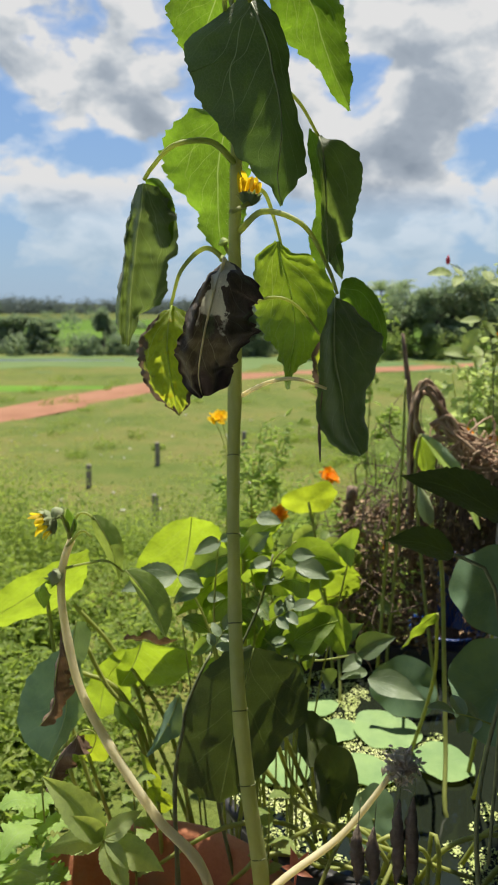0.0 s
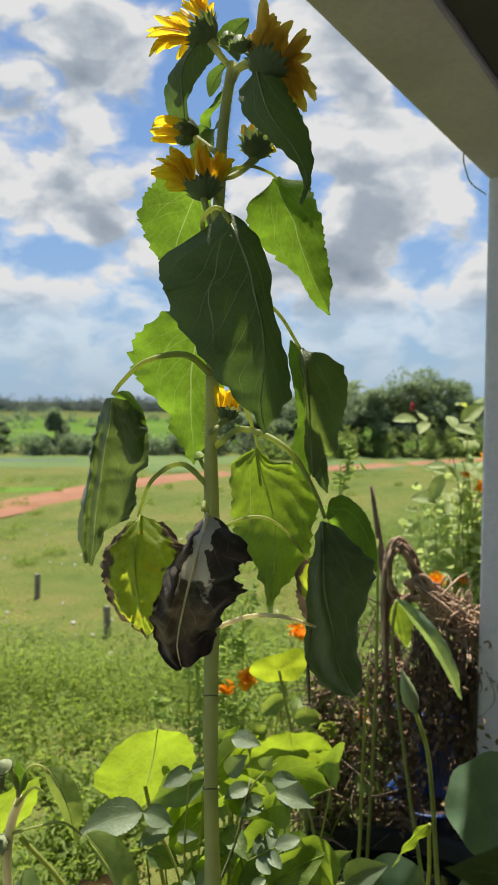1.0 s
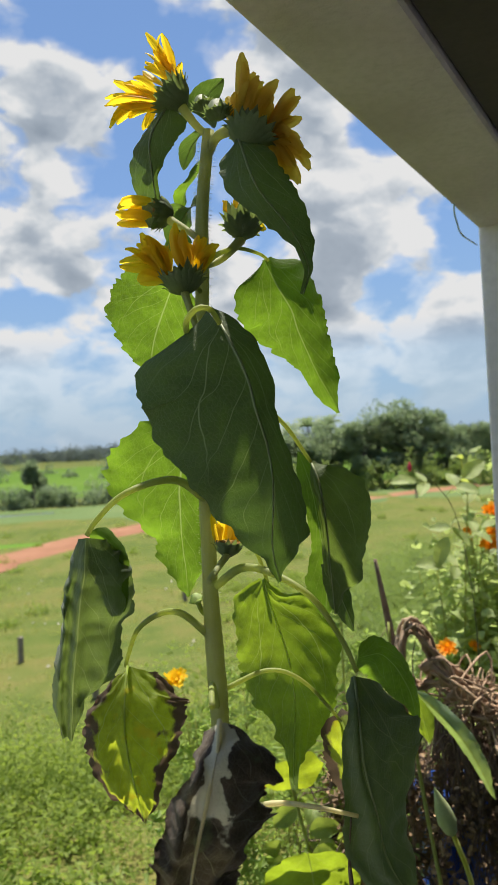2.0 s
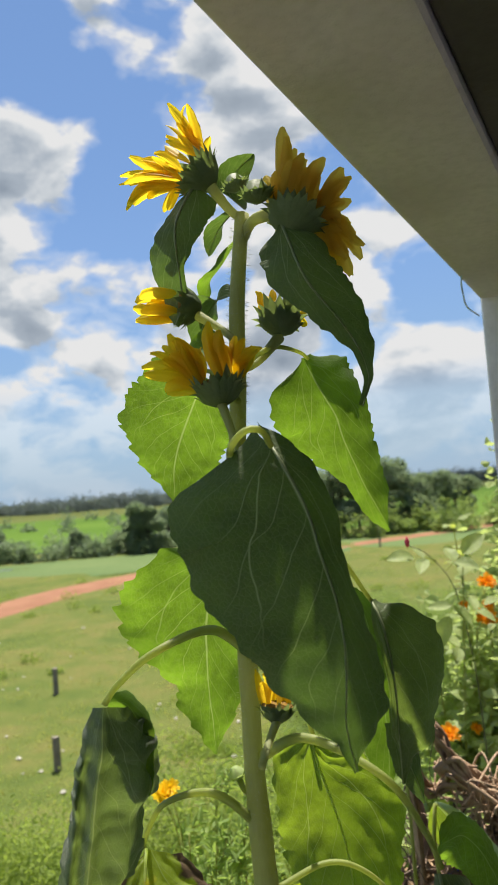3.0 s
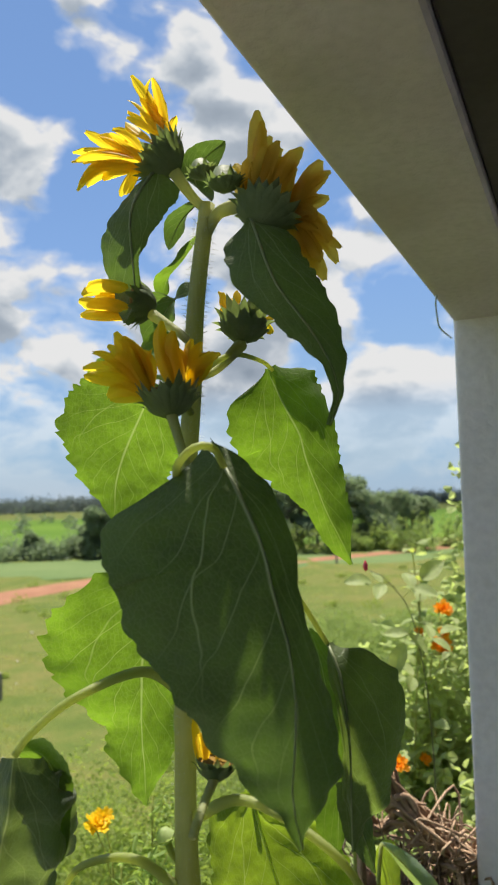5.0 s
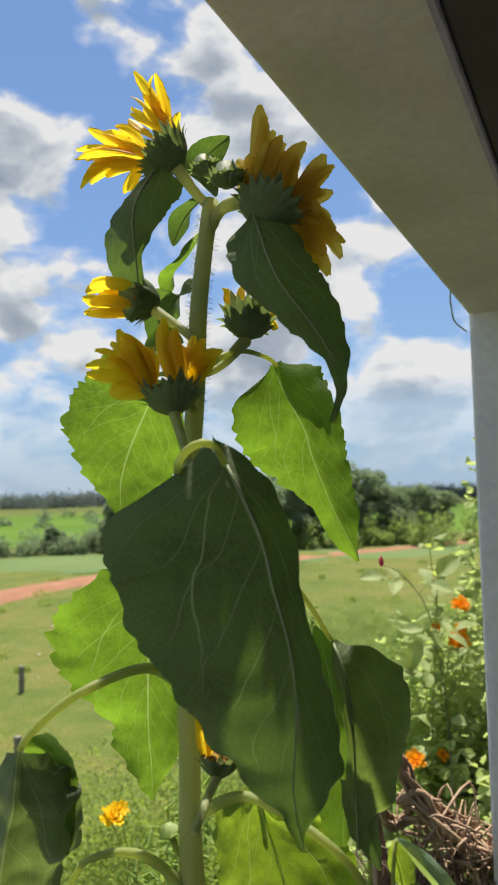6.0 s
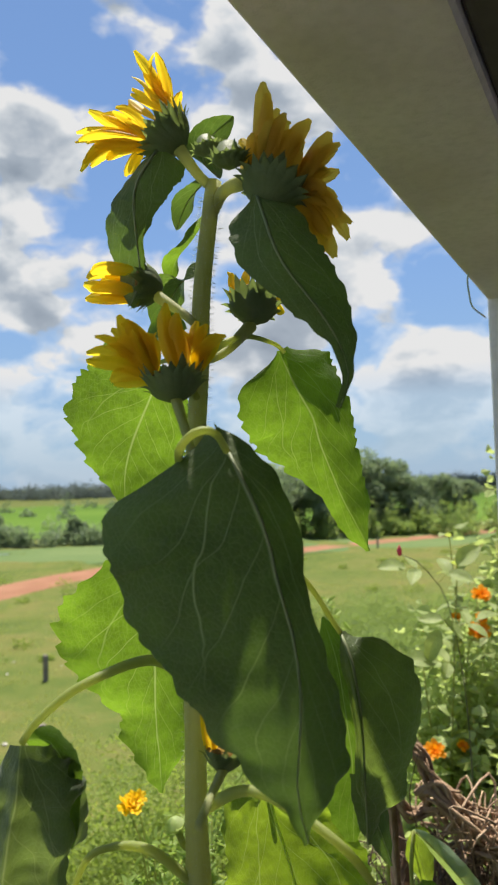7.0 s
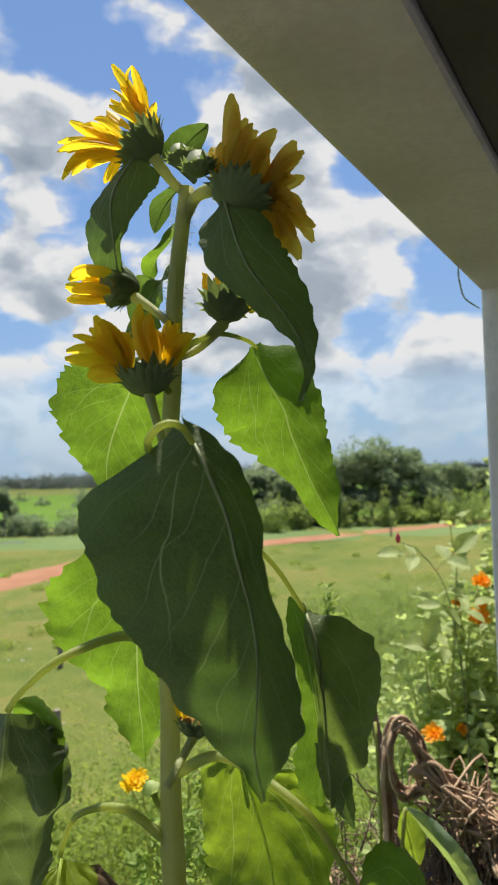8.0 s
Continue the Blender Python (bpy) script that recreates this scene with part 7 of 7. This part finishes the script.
tube("stem", [(-0.15, 1.02, 3.27), (-0.17, 0.97, 3.45), (-0.186, 0.95, 3.60), (-0.205, 0.95, 3.72)], (0.004, 0.003), M_VINE, shoot, n=18, sides=7)
for n, (e, w) in enumerate((((-0.290, 0.95, 3.825), 0.22), ((-0.285, 0.92, 3.725), 0.24), ((-0.118, 0.95, 3.665), 0.24), ((-0.165, 0.92, 3.655), 0.26), ((-0.245, 0.93, 3.775), 0.24), ((-0.15, 0.98, 3.745), 0.25))):
    leaflet(shoot, (-0.205, 0.95, 3.72), e, w, 880 + n, M_PALELEAF)
leafy_weed((-0.22, 1.3, 3.28), 0.28, 6, 9, 0.06)
leafy_weed((0.05, 1.28, 3.2), 0.35, 7, 9, 0.07)


def climber(at, tips, seed, material=None, size=0.09, label="yellow-green heart-leaved climber among the stems"):
    """Heart-shaped leaves on long stalks from one root."""
    rnd = random.Random(seed)
    t = thing("climber", label, "climber", "climbers")
    b = Vector(at)
    for k, (p, way) in enumerate(tips):
        p = Vector(p)
        tube("stalk", [b, b.lerp(p, 0.5) + Vector((rnd.uniform(-0.04, 0.04), rnd.uniform(-0.03, 0.03), 0.06)), p], (0.003, 0.0018), M_VINE, t, n=18, sides=6)
        d = Vector(way).normalized()
        n = size * rnd.uniform(0.8, 1.25)
        side = d.cross(Vector((rnd.uniform(-0.3, 0.3), -1, 0.35))).normalized()
        rosy = material is M_CLIMB
        leaf("leaf", [p, p + d * n * 0.5 + Vector((0, -0.1 * n, 0.04 * n)), p + d * n + Vector((0, 0, -0.15 * n))], side, n * (0.3 if rosy else 0.42), n * (0.3 if rosy else 0.42), material or M_HEARTLEAF, t, fold=(10, 10), curl=(20, 20), lobe=0.02 if rosy else 0.2, teeth=0.07 if rosy else 0.01, shape=lance if rosy else heart, wrinkle=0.005, seed=seed + k, nv=24, nu=5, rib=0.0012)


rnd = random.Random(91)
for k in range(2):
    x, y = (-0.06, -0.02, 0.05)[k], (1.5, 1.6, 1.55)[k]
    tips = [((x + rnd.gauss(0, 0.09), y + rnd.gauss(0, 0.05), rnd.uniform(3.55, 3.86)), (rnd.uniform(-1, 1), rnd.uniform(-0.5, 0.3), rnd.uniform(-0.9, 0.5))) for _ in range(6)]
    climber((x, y, FLOOR_Z - 0.06), tips, 900 + 17 * k, M_HEARTLEAF if k % 3 else M_CLIMB, 0.085 if k % 3 else 0.07, "yellow-green heart-leaved climber among the stems" if k % 3 else "dark green leafy climber among the stems")
for k in range(5):
    x, y = rnd.uniform(0.12, 0.4), rnd.uniform(2.42, 2.6)
    tips = [((x + rnd.gauss(0, 0.1), y + rnd.gauss(0, 0.05), rnd.uniform(3.25, 3.75)), (rnd.uniform(-1, 1), rnd.uniform(-0.5, 0.3), rnd.uniform(-0.6, 0.5))) for _ in range(6)]
    climber((x, y, FLOOR_Z - 0.06), tips, 1100 + 17 * k, M_MINT, 0.07, "light green leafy plant behind the tub")

for k, (x, y) in enumerate(((0.06, 1.62), (0.12, 1.55), (-0.02, 1.56))):
    tips = [((x + rnd.gauss(0, 0.06), y + rnd.gauss(0, 0.04), rnd.uniform(3.66, 3.97)), (rnd.uniform(-1, 1), rnd.uniform(-0.5, 0.2), rnd.uniform(-0.6, 0.7))) for _ in range(7)]
    climber((x, y, FLOOR_Z - 0.08), tips, 1500 + 19 * k, M_HEARTLEAF if k < 2 else M_CLIMB, 0.10, "yellow-green heart-leaved climber among the stems" if k < 2 else "dark green leafy climber among the stems")


# ---- marigolds and feathery plants
def feathery(name, label, category, at, height, seed, flowers=(), spread=0.22, leaves=240, size=0.035, lean=(0, 0)):
    """A branching plant with fine divided leaves; flowers are (offset, radius, material)."""
    rnd = random.Random(seed)
    t = thing(name, label, category)
    b = Vector(at)
    top = b + Vector((lean[0], lean[1], height))
    tube("stem", [b, b.lerp(top, 0.5) + Vector((rnd.uniform(-0.02, 0.02), 0, 0)), top], (0.005, 0.002), M_VINE, t, n=18, sides=6)
    pts = []
    for k in range(9):
        f = 0.25 + 0.72 * k / 9
        s = b.lerp(top, f)
        a = k * 2.4
        e = s + Vector((math.cos(a) * spread * (1.1 - f), math.sin(a) * spread * (1.1 - f), spread * rnd.uniform(0.3, 0.9)))
        tube("branch", [s, s.lerp(e, 0.5) + Vector((0, 0, 0.015)), e], (0.002, 0.0012), M_VINE, t, n=8, sides=5)
        for _ in range(leaves // 9):
            pts.append(s.lerp(e, rnd.uniform(0.2, 1.05)) + Vector((rnd.gauss(0, 1), rnd.gauss(0, 1), rnd.gauss(0, 1))) * 0.018)
    leaf_cloud("foliage", pts, size, M_FERN, "", "", seed, kind="", parent=t, narrow=0.16)
    for off, r, mat in flowers:
        c = Vector(off)
        tube("flower_stalk", [b.lerp(top, 0.75), (b.lerp(top, 0.9) + c) / 2, c - Vector((0, 0, r * 0.4))], (0.002, 0.0015), M_VINE, t, n=10, sides=5)
        fl, ff = [], []
        turn = Matrix.Rotation(rnd.uniform(0.3, 0.9), 3, "X") @ Matrix.Rotation(rnd.uniform(-0.5, 0.5), 3, "Y")
        r *= 1.2
        for ring, (n, rr, lift) in enumerate(((9, 1.0, 0.25), (8, 0.82, 0.7), (6, 0.6, 1.3))):
            for k in range(n):
                a = 2 * math.pi * (k + 0.5 * ring) / n + rnd.uniform(-0.2, 0.2)
                d = turn @ Vector((math.cos(a), math.sin(a), lift + rnd.uniform(-0.15, 0.3))).normalized()
                s = turn @ Vector((-math.sin(a), math.cos(a), rnd.uniform(-0.4, 0.4)))
                m = len(fl)
                q = r * rr * rnd.uniform(0.85, 1.1)
                fl += [c, c + d * q * 0.55 - s * q * 0.3, c + d * q + s * q * -0.22 + Vector((0, 0, -0.1 * q)), c + d * q * 1.06, c + d * q + s * q * 0.22 + Vector((0, 0, -0.1 * q)), c + d * q * 0.55 + s * q * 0.3]
                ff += [(m, m + 1, m + 2, m + 3), (m, m + 3, m + 4, m + 5)]
        mesh_object("flower", fl, ff, mat, t, "open ruffled flower", smooth=False)
    return t


G = FLOOR_Z - 0.08
feathery("marigold", "feathery marigold with orange flowers", "marigold", (0.2, 2.75, G), 0.85, 1, (((0.318, 2.826, 3.83), 0.034, M_MARI), ((0.34, 2.83, 3.81), 0.026, M_MARI)), lean=(0.06, -0.05))
feathery("marigold", "feathery marigold with orange flowers", "marigold", (0.08, 2.75, G), 0.68, 2, (((0.125, 2.64, 3.725), 0.036, M_MARI), ((0.05, 2.64, 3.69), 0.03, M_MARI)))
feathery("tall_weed", "tall feathery green plant at the garden's edge", "weed", (0.05, 2.85, G), 1.12, 3, (), 0.2, 300)
feathery("tall_weed", "tall feathery green plant at the garden's edge", "weed", (0.50, 2.95, G), 1.55, 4, (), 0.24, 420, size=0.045)
feathery("marigold", "yellow flowering plant at the garden's edge", "marigold", (-0.05, 2.6, G), 1.05, 5, (((-0.112, 2.57, 4.09), 0.03, M_YELLOWF), ((-0.094, 2.58, 4.105), 0.022, M_YELLOWF)), 0.16, 160)
feathery("marigold", "orange flowering plant beside the vines", "marigold", (0.95, 3.3, G), 0.9, 6, (((0.97, 3.2, 3.925), 0.034, M_MARI), ((1.12, 3.3, 3.897), 0.022, M_MARI)), 0.3, 300)
feathery("marigold", "orange flowering plant by the pillar", "marigold", (1.22, 3.5, G), 1.4, 7, (((1.275, 3.41, 4.44), 0.036, M_MARI), ((1.255, 3.4, 4.295), 0.04, M_MARI), ((1.27, 3.4, 4.35), 0.022, M_MARI), ((1.16, 3.4, 4.36), 0.018, M_MARI)), 0.3, 200)
feathery("tall_weed", "feathery green plant among the dry vines", "weed", (0.42, 2.6, G), 0.75, 8, (((0.50, 2.5, 3.64), 0.016, M_MARI),), 0.25, 240)
for n, (x, y, h) in enumerate(((0.02, 2.58, 1.02), (0.11, 2.70, 1.06), (-0.07, 2.72, 1.0))):
    feathery("tall_weed", "light green bushy weed at the garden's edge", "weed", (x, y, G), h, 160 + n, (), 0.26, 300, size=0.042)
M_SHRUB = island_material("shrub_leaves", ((0.0, (0.27, 0.35, 0.13)), (0.5, (0.36, 0.44, 0.18)), (1.0, (0.50, 0.56, 0.32))), glow=(0.6, 0.72, 0.18), share=0.58, scale=3.0)
# broad-leaved bushes by the pillar
for n, (x, y, h, s) in enumerate(((1.05, 3.35, 1.65, 0.10), (1.3, 3.5, 1.75, 0.10), (1.45, 3.4, 1.5, 0.10), (1.2, 3.2, 0.95, 0.09), (1.35, 3.25, 0.8, 0.09), (1.0, 3.1, 0.75, 0.08), (1.5, 3.6, 1.9, 0.1))):
    leafy_weed((x, y, G), h, 60 + n, 26, s, M_PALELEAF, "broad-leaved flowering shrub beside the pillar", 0.08, "garden_shrub", (random.Random(n).uniform(-0.15, 0.15), 0), 0.36, 0.005)
for n, (x, y, r, h) in enumerate(((1.15, 3.55, 0.28, 1.5), (1.42, 3.6, 0.3, 1.75), (1.1, 3.2, 0.22, 0.95), (1.4, 3.25, 0.25, 1.1), (0.9, 3.25, 0.2, 0.75), (1.65, 3.9, 0.3, 1.6), (1.28, 3.42, 0.24, 1.3), (1.02, 3.4, 0.22, 0.9), (1.2, 3.75, 0.3, 1.15), (1.25, 3.1, 0.2, 1.0), (1.42, 3.0, 0.22, 0.95), (1.12, 3.0, 0.18, 0.85))):
    t = thing("garden_shrub", "light green flowering shrub beside the pillar", "shrub", "garden shrubs")
    rng = np.random.default_rng(300 + n)
    p = shrub_points(rng, x, y, G + h * 0.15, r, h * 0.85, 1700)
    leaf_cloud("foliage", p, rng.uniform(0.03, 0.07, 1700), M_SHRUB, "", "", 310 + n, up=1.0, kind="", parent=t, narrow=0.38)
    for k in range(5):
        a = k * 1.3
        tube("stem", [(x, y, G), (x + 0.05 * math.cos(a), y + 0.05 * math.sin(a), G + h * 0.4), (x + r * 0.6 * math.cos(a), y + r * 0.6 * math.sin(a), G + h * 0.85)], (0.006, 0.003), M_VINE, t, n=12, sides=5)
# thin rose shoot with a red bud
shoot = thing("rose_shoot", "thin rose shoot with a red bud", "rose shoot")
tube("branch", [(0.98, 3.0, G), (1.02, 3.0, 3.9), (0.97, 3.0, 4.45), (0.86, 3.0, 4.63), (0.80, 3.0, 4.66)], (0.005, 0.003, 0.0015), M_TWIG, shoot, n=30, sides=6)
v, f = lathe([(0.002, 0), (0.008, 0.008), (0.009, 0.02), (0.003, 0.034), (0.0005, 0.038)], (0.795, 3.0, 4.655), 10)
mesh_object("bud", v, f, M_RED, shoot, "closed red bud")
for k, (b, d) in enumerate((((0.90, 3.0, 4.60), (-0.5, 0, 0.1)), ((0.93, 3.0, 4.56), (0.6, 0, 0.5)), ((0.96, 3.0, 4.48), (-0.3, 0, -0.7)), ((0.98, 3.0, 4.40), (0.6, 0, 0.2)), ((1.0, 3.0, 4.28), (-0.5, 0, 0.1)))):
    compound_leaf(shoot, b, d, (0, -0.5, 0.8), 0.10, 700 + k, pairs=1, material=M_PALELEAF)


# ---- stake and heap of dry vines
tagged(tube("stake", [(0.77, 2.64, G - 0.1), (0.685, 2.66, 3.6), (0.592, 2.68, 4.2), (0.562, 2.685, 4.395)], (0.024, 0.022, 0.02, 0.017, 0.006), M_STICK, n=30, sides=9, jitter=0.06, seed=4), "weathered pointed wooden stake in the dry vines", "stake")
tagged(tube("stake", [(0.36, 2.62, G - 0.1), (0.365, 2.62, 3.5), (0.385, 2.6, 3.84)], (0.024, 0.022, 0.02), M_STICK, n=24, sides=9, jitter=0.08, seed=6), "weathered wooden stake in the dry vines", "stake", "stakes")
LOOP = ((0.80, 4.0), (0.70, 4.05), (0.62, 4.03), (0.583, 4.08), (0.576, 4.16), (0.604, 4.235), (0.65, 4.195), (0.69, 4.12), (0.78, 4.03), (0.90, 3.92))
heap = thing("vine_heap", "heap of dry reddish-brown vines slung over stakes", "dry vines")
rnd = random.Random(12)
for k in range(11):
    j = lambda s: rnd.uniform(-s, s)
    p = [(0.60 + j(0.02), 2.5 + j(0.03), 3.66 + j(0.1)), (0.577 + j(0.014), 2.51 + j(0.02), 3.95 + j(0.03)), (0.572 + j(0.016), 2.515 + j(0.02), 4.13 + j(0.02)), (0.597 + j(0.016), 2.515 + j(0.02), 4.20 + j(0.014)), (0.645 + j(0.016), 2.51 + j(0.02), 4.185 + j(0.016)), (0.68 + j(0.02), 2.49 + j(0.03), 4.10 + j(0.03)), (0.79 + j(0.03), 2.46 + j(0.04), 3.985 + j(0.04)), (0.92 + j(0.04), 2.43 + j(0.05), 3.87 + j(0.05)), (1.05 + j(0.06), 2.43 + j(0.06), 3.66 + j(0.1))]
    if k % 2 == 0:
        p = p[4:]
        p[0] = (0.65 + j(0.02), 2.5, 4.06 + j(0.03))
    r = rnd.uniform(0.004, 0.009)
    tube("vine", p, (r, r * 0.9), M_DRYVINE, heap, n=48, sides=7, jitter=0.14, seed=k)
for k in range(9):
    j = lambda s: rnd.uniform(-s, s)
    p = [Vector((x + j(0.014), 2.5 + j(0.03), z + j(0.014))) for x, z in LOOP]
    tube("vine", p, (rnd.uniform(0.004, 0.007), rnd.uniform(0.004, 0.006)), M_DRYVINE, heap, n=40, sides=7, jitter=0.14, seed=200 + k)
for k in range(70):
    a = rnd.uniform(0.3, 1)
    c = Vector((0.60 + 0.40 * a, 2.5 - 0.06 * a, 4.10 - 0.26 * a))
    p = [c + Vector((rnd.gauss(0, 0.05), rnd.gauss(0, 0.04), rnd.gauss(0, 0.045))) for _ in range(5)]
    tube("vine", p, (rnd.uniform(0.002, 0.006), 0.002), M_DRYVINE, heap, n=26, sides=6, jitter=0.12, seed=k)
lines = []
for k in range(420):
    x = rnd.uniform(0.34, 0.62)
    top = 3.86 + (0.14 if 0.55 < x < 0.85 else 0) - (0.1 if x < 0.42 else 0)
    c = Vector((x, 2.55 + rnd.gauss(0, 0.08), rnd.uniform(3.0, top)))
    p = [c]
    for _ in range(3):
        p.append(p[-1] + Vector((rnd.gauss(0, 0.055), rnd.gauss(0, 0.04), rnd.gauss(-0.02, 0.07))))
    lines.append(tube_data(p, (rnd.uniform(0.0012, 0.004), 0.001), n=9, sides=4, seed=k))
for k in range(420):
    a = rnd.uniform(0.15, 1)
    c = Vector((0.60 + 0.45 * a, 2.5 + rnd.gauss(0, 0.05), 4.05 - 0.27 * a - rnd.uniform(0, 0.12)))
    n = rnd.uniform(0.08, 0.55)
    p = [c, c + Vector((rnd.gauss(0, 0.03), rnd.gauss(0, 0.02), -n * 0.5)), c + Vector((rnd.gauss(0, 0.05), rnd.gauss(0, 0.03), -n))]
    lines.append(tube_data(p, (rnd.uniform(0.0012, 0.004), 0.001), n=8, sides=4, seed=k))
v, f = joined(lines)
tagged(mesh_object("tangle", v, f, M_STICK, heap), "fine tangle of dry stems", kind="stuff")
pts = [(rnd.uniform(0.33, 0.6), 2.55 + rnd.gauss(0, 0.07), rnd.uniform(2.95, 3.8)) for _ in range(1700)]
pts += [(rnd.uniform(0.6, 1.0), 2.5 + rnd.gauss(0, 0.06), rnd.uniform(3.15, 3.82)) for _ in range(3000)]
pts = [q for q in pts if not (0.68 < q[0] < 0.82 and 3.12 < q[2] < 3.56)]
M_LITTER = island_material("dry_litter", ((0.0, (0.13, 0.085, 0.05)), (0.6, (0.27, 0.185, 0.11)), (1.0, (0.44, 0.32, 0.2))), rough=0.9, scale=6.0)
leaf_cloud("dry_leaves", pts, 0.026, M_LITTER, "crumpled dry leaves", "", 55, parent=heap)
# stalks that climb past the heap
for p in ([(0.47, 2.3, 3.2), (0.50, 2.35, 3.6), (0.52, 2.4, 4.0), (0.53, 2.45, 4.25)], [(0.435, 2.25, 3.3), (0.443, 2.26, 3.42), (0.460, 2.3, 3.68), (0.472, 2.3, 3.9)]):
    tagged(tube("green_stalk", p, (0.006, 0.0055, 0.004), M_VINE, n=26, sides=8), "upright green stalk before the dry vines", "stalk", "green stalks")
# dry seed head and pods at the tub's edge
seed_head = thing("dry_stalk", "dead pale stalk with a fuzzy dry seed head", "dry stalk")
tube("stalk", [(0.0, 1.06, 3.45), (0.06, 1.1, 3.51), (0.176, 1.15, 3.568), (0.265, 1.17, 3.675)], (0.007, 0.0065, 0.005), M_STEM_PALE, seed_head, n=20, sides=8)
pts = [(0.284 + rnd.gauss(0, 0.013), 1.17 + rnd.gauss(0, 0.010), 3.692 + rnd.gauss(0, 0.014)) for _ in range(300)]
leaf_cloud("seed_head", pts, 0.016, M_FUZZ, "", "", 66, kind="", parent=seed_head, narrow=0.2)
for n, (x, z, h, r) in enumerate(((0.202, 3.606, 0.12, 0.013), (0.230, 3.60, 0.115, 0.013), (0.272, 3.655, 0.17, 0.012), (0.297, 3.66, 0.18, 0.013))):
    q = thing("seed_pod", "withered dark brown hanging pod", "seed pod", "withered pods")
    tube("pod", [(x, 1.13, z), (x - 0.003, 1.125, z - h * 0.3), (x + 0.002, 1.128, z - h * 0.7), (x + 0.001, 1.13, z - h)], (0.0015, r * 0.7, r, r * 0.9, r * 0.75, 0.002), M_POD, q, n=22, sides=9, jitter=0.22, seed=70 + n)
    tube("thread", [(x, 1.13, z - 0.002), (x + 0.004, 1.135, z + 0.05)], (0.0008, 0.0008), M_TWIG, q, n=4, sides=4)
tagged(tube("withered_stalk", [(0.128, 1.19, 4.36), (0.125, 1.2, 4.306), (0.127, 1.2, 4.262), (0.128, 1.2, 4.24)], (0.0012, 0.0012, 0.003, 0.001), M_STICK, n=16, sides=6), "thin withered stalk hanging under the limp leaf", "dry stalk")
# thin dry roots in the pot and a reddish seedling beside it
roots = thing("dry_roots", "thin reddish dry roots lying in the pot", "dry roots")
for n, p in enumerate(([(-0.345, 1.02, 3.52), (-0.315, 1.03, 3.535), (-0.275, 1.03, 3.53), (-0.25, 1.02, 3.52)], [(-0.235, 1.05, 3.545), (-0.25, 1.03, 3.535), (-0.29, 1.03, 3.525), (-0.32, 1.04, 3.50)], [(-0.21, 1.04, 3.54), (-0.235, 1.03, 3.53), (-0.26, 1.03, 3.515), (-0.30, 1.03, 3.51)], [(-0.30, 1.03, 3.525), (-0.31, 1.05, 3.42), (-0.30, 1.1, 3.28)])):
    tube("root", p, (0.0016, 0.0012), M_DRYVINE, roots, n=18, sides=5, jitter=0.15, seed=n)
seedling = thing("seedling", "small seedling with reddish leaves beside the pot", "seedling")
tube("stem", [(0.075, 1.16, 2.93), (0.08, 1.15, 3.25), (0.095, 1.14, 3.50)], (0.003, 0.002), M_REDLEAF, seedling, n=16, sides=6)
for n, (e, w) in enumerate((((0.086, 1.15, 3.545), 0.2), ((0.118, 1.15, 3.535), 0.2), ((0.125, 1.13, 3.498), 0.18), ((0.07, 1.13, 3.52), 0.2))):
    leaflet(seedling, (0.095, 1.14, 3.50), e, w, 930 + n, M_REDLEAF)
# a thin tendril over the pot and a scrap of dry leaf caught among the stems
tagged(tube("tendril", [(-0.37, 1.2, 3.55), (-0.37, 1.2, 3.63), (-0.353, 1.2, 3.67), (-0.331, 1.2, 3.705), (-0.298, 1.2, 3.737), (-0.278, 1.2, 3.741), (-0.268, 1.2, 3.728), (-0.277, 1.2, 3.699), (-0.292, 1.2, 3.682)], (0.0018, 0.0014, 0.0008), M_VINE, n=50, sides=6), "thin curling green tendril above the pot", "tendril")
scrap = thing("dry_leaf", "curled scrap of dry brown leaf among the stems", "dry leaf")
leaf("blade", [(-0.269, 1.5, 3.769), (-0.223, 1.495, 3.775), (-0.186, 1.49, 3.762), (-0.144, 1.5, 3.776)], (0.1, -0.8, 0.6), 0.012, 0.016, M_BROWN_LEAF, scrap, fold=(15, 15), curl=(40, 40), lobe=0, shape=oval, seed=51, ragged=0.5, crumple=0.008, wrinkle=0.005, teeth=0.1, rib=0.0008, nv=40)
# fallen dry twigs behind the tub
rnd = random.Random(23)
for k in range(26):
    a = Vector((rnd.uniform(0.02, 0.36), rnd.uniform(2.36, 2.5), rnd.uniform(3.28, 3.56)))
    b = a + Vector((rnd.uniform(0.1, 0.26), rnd.uniform(-0.05, 0.05), rnd.uniform(-0.07, 0.1)))
    p = [Vector((a.x, a.y, G)), a.lerp(Vector((a.x, a.y, G)), 0.15), a.lerp(b, 0.5) + Vector((0, 0, rnd.uniform(-0.02, 0.03))), b]
    tagged(tube("dry_twig", p if k % 3 == 0 else [*p[1:], b + Vector((0.03, 0.02, -0.06))], (rnd.uniform(0.002, 0.005), 0.0015), M_DRYVINE, n=20, sides=6, jitter=0.12, seed=400 + k), "thin pale dry twig among the plants behind the tub", "dry twig", "dry twigs")
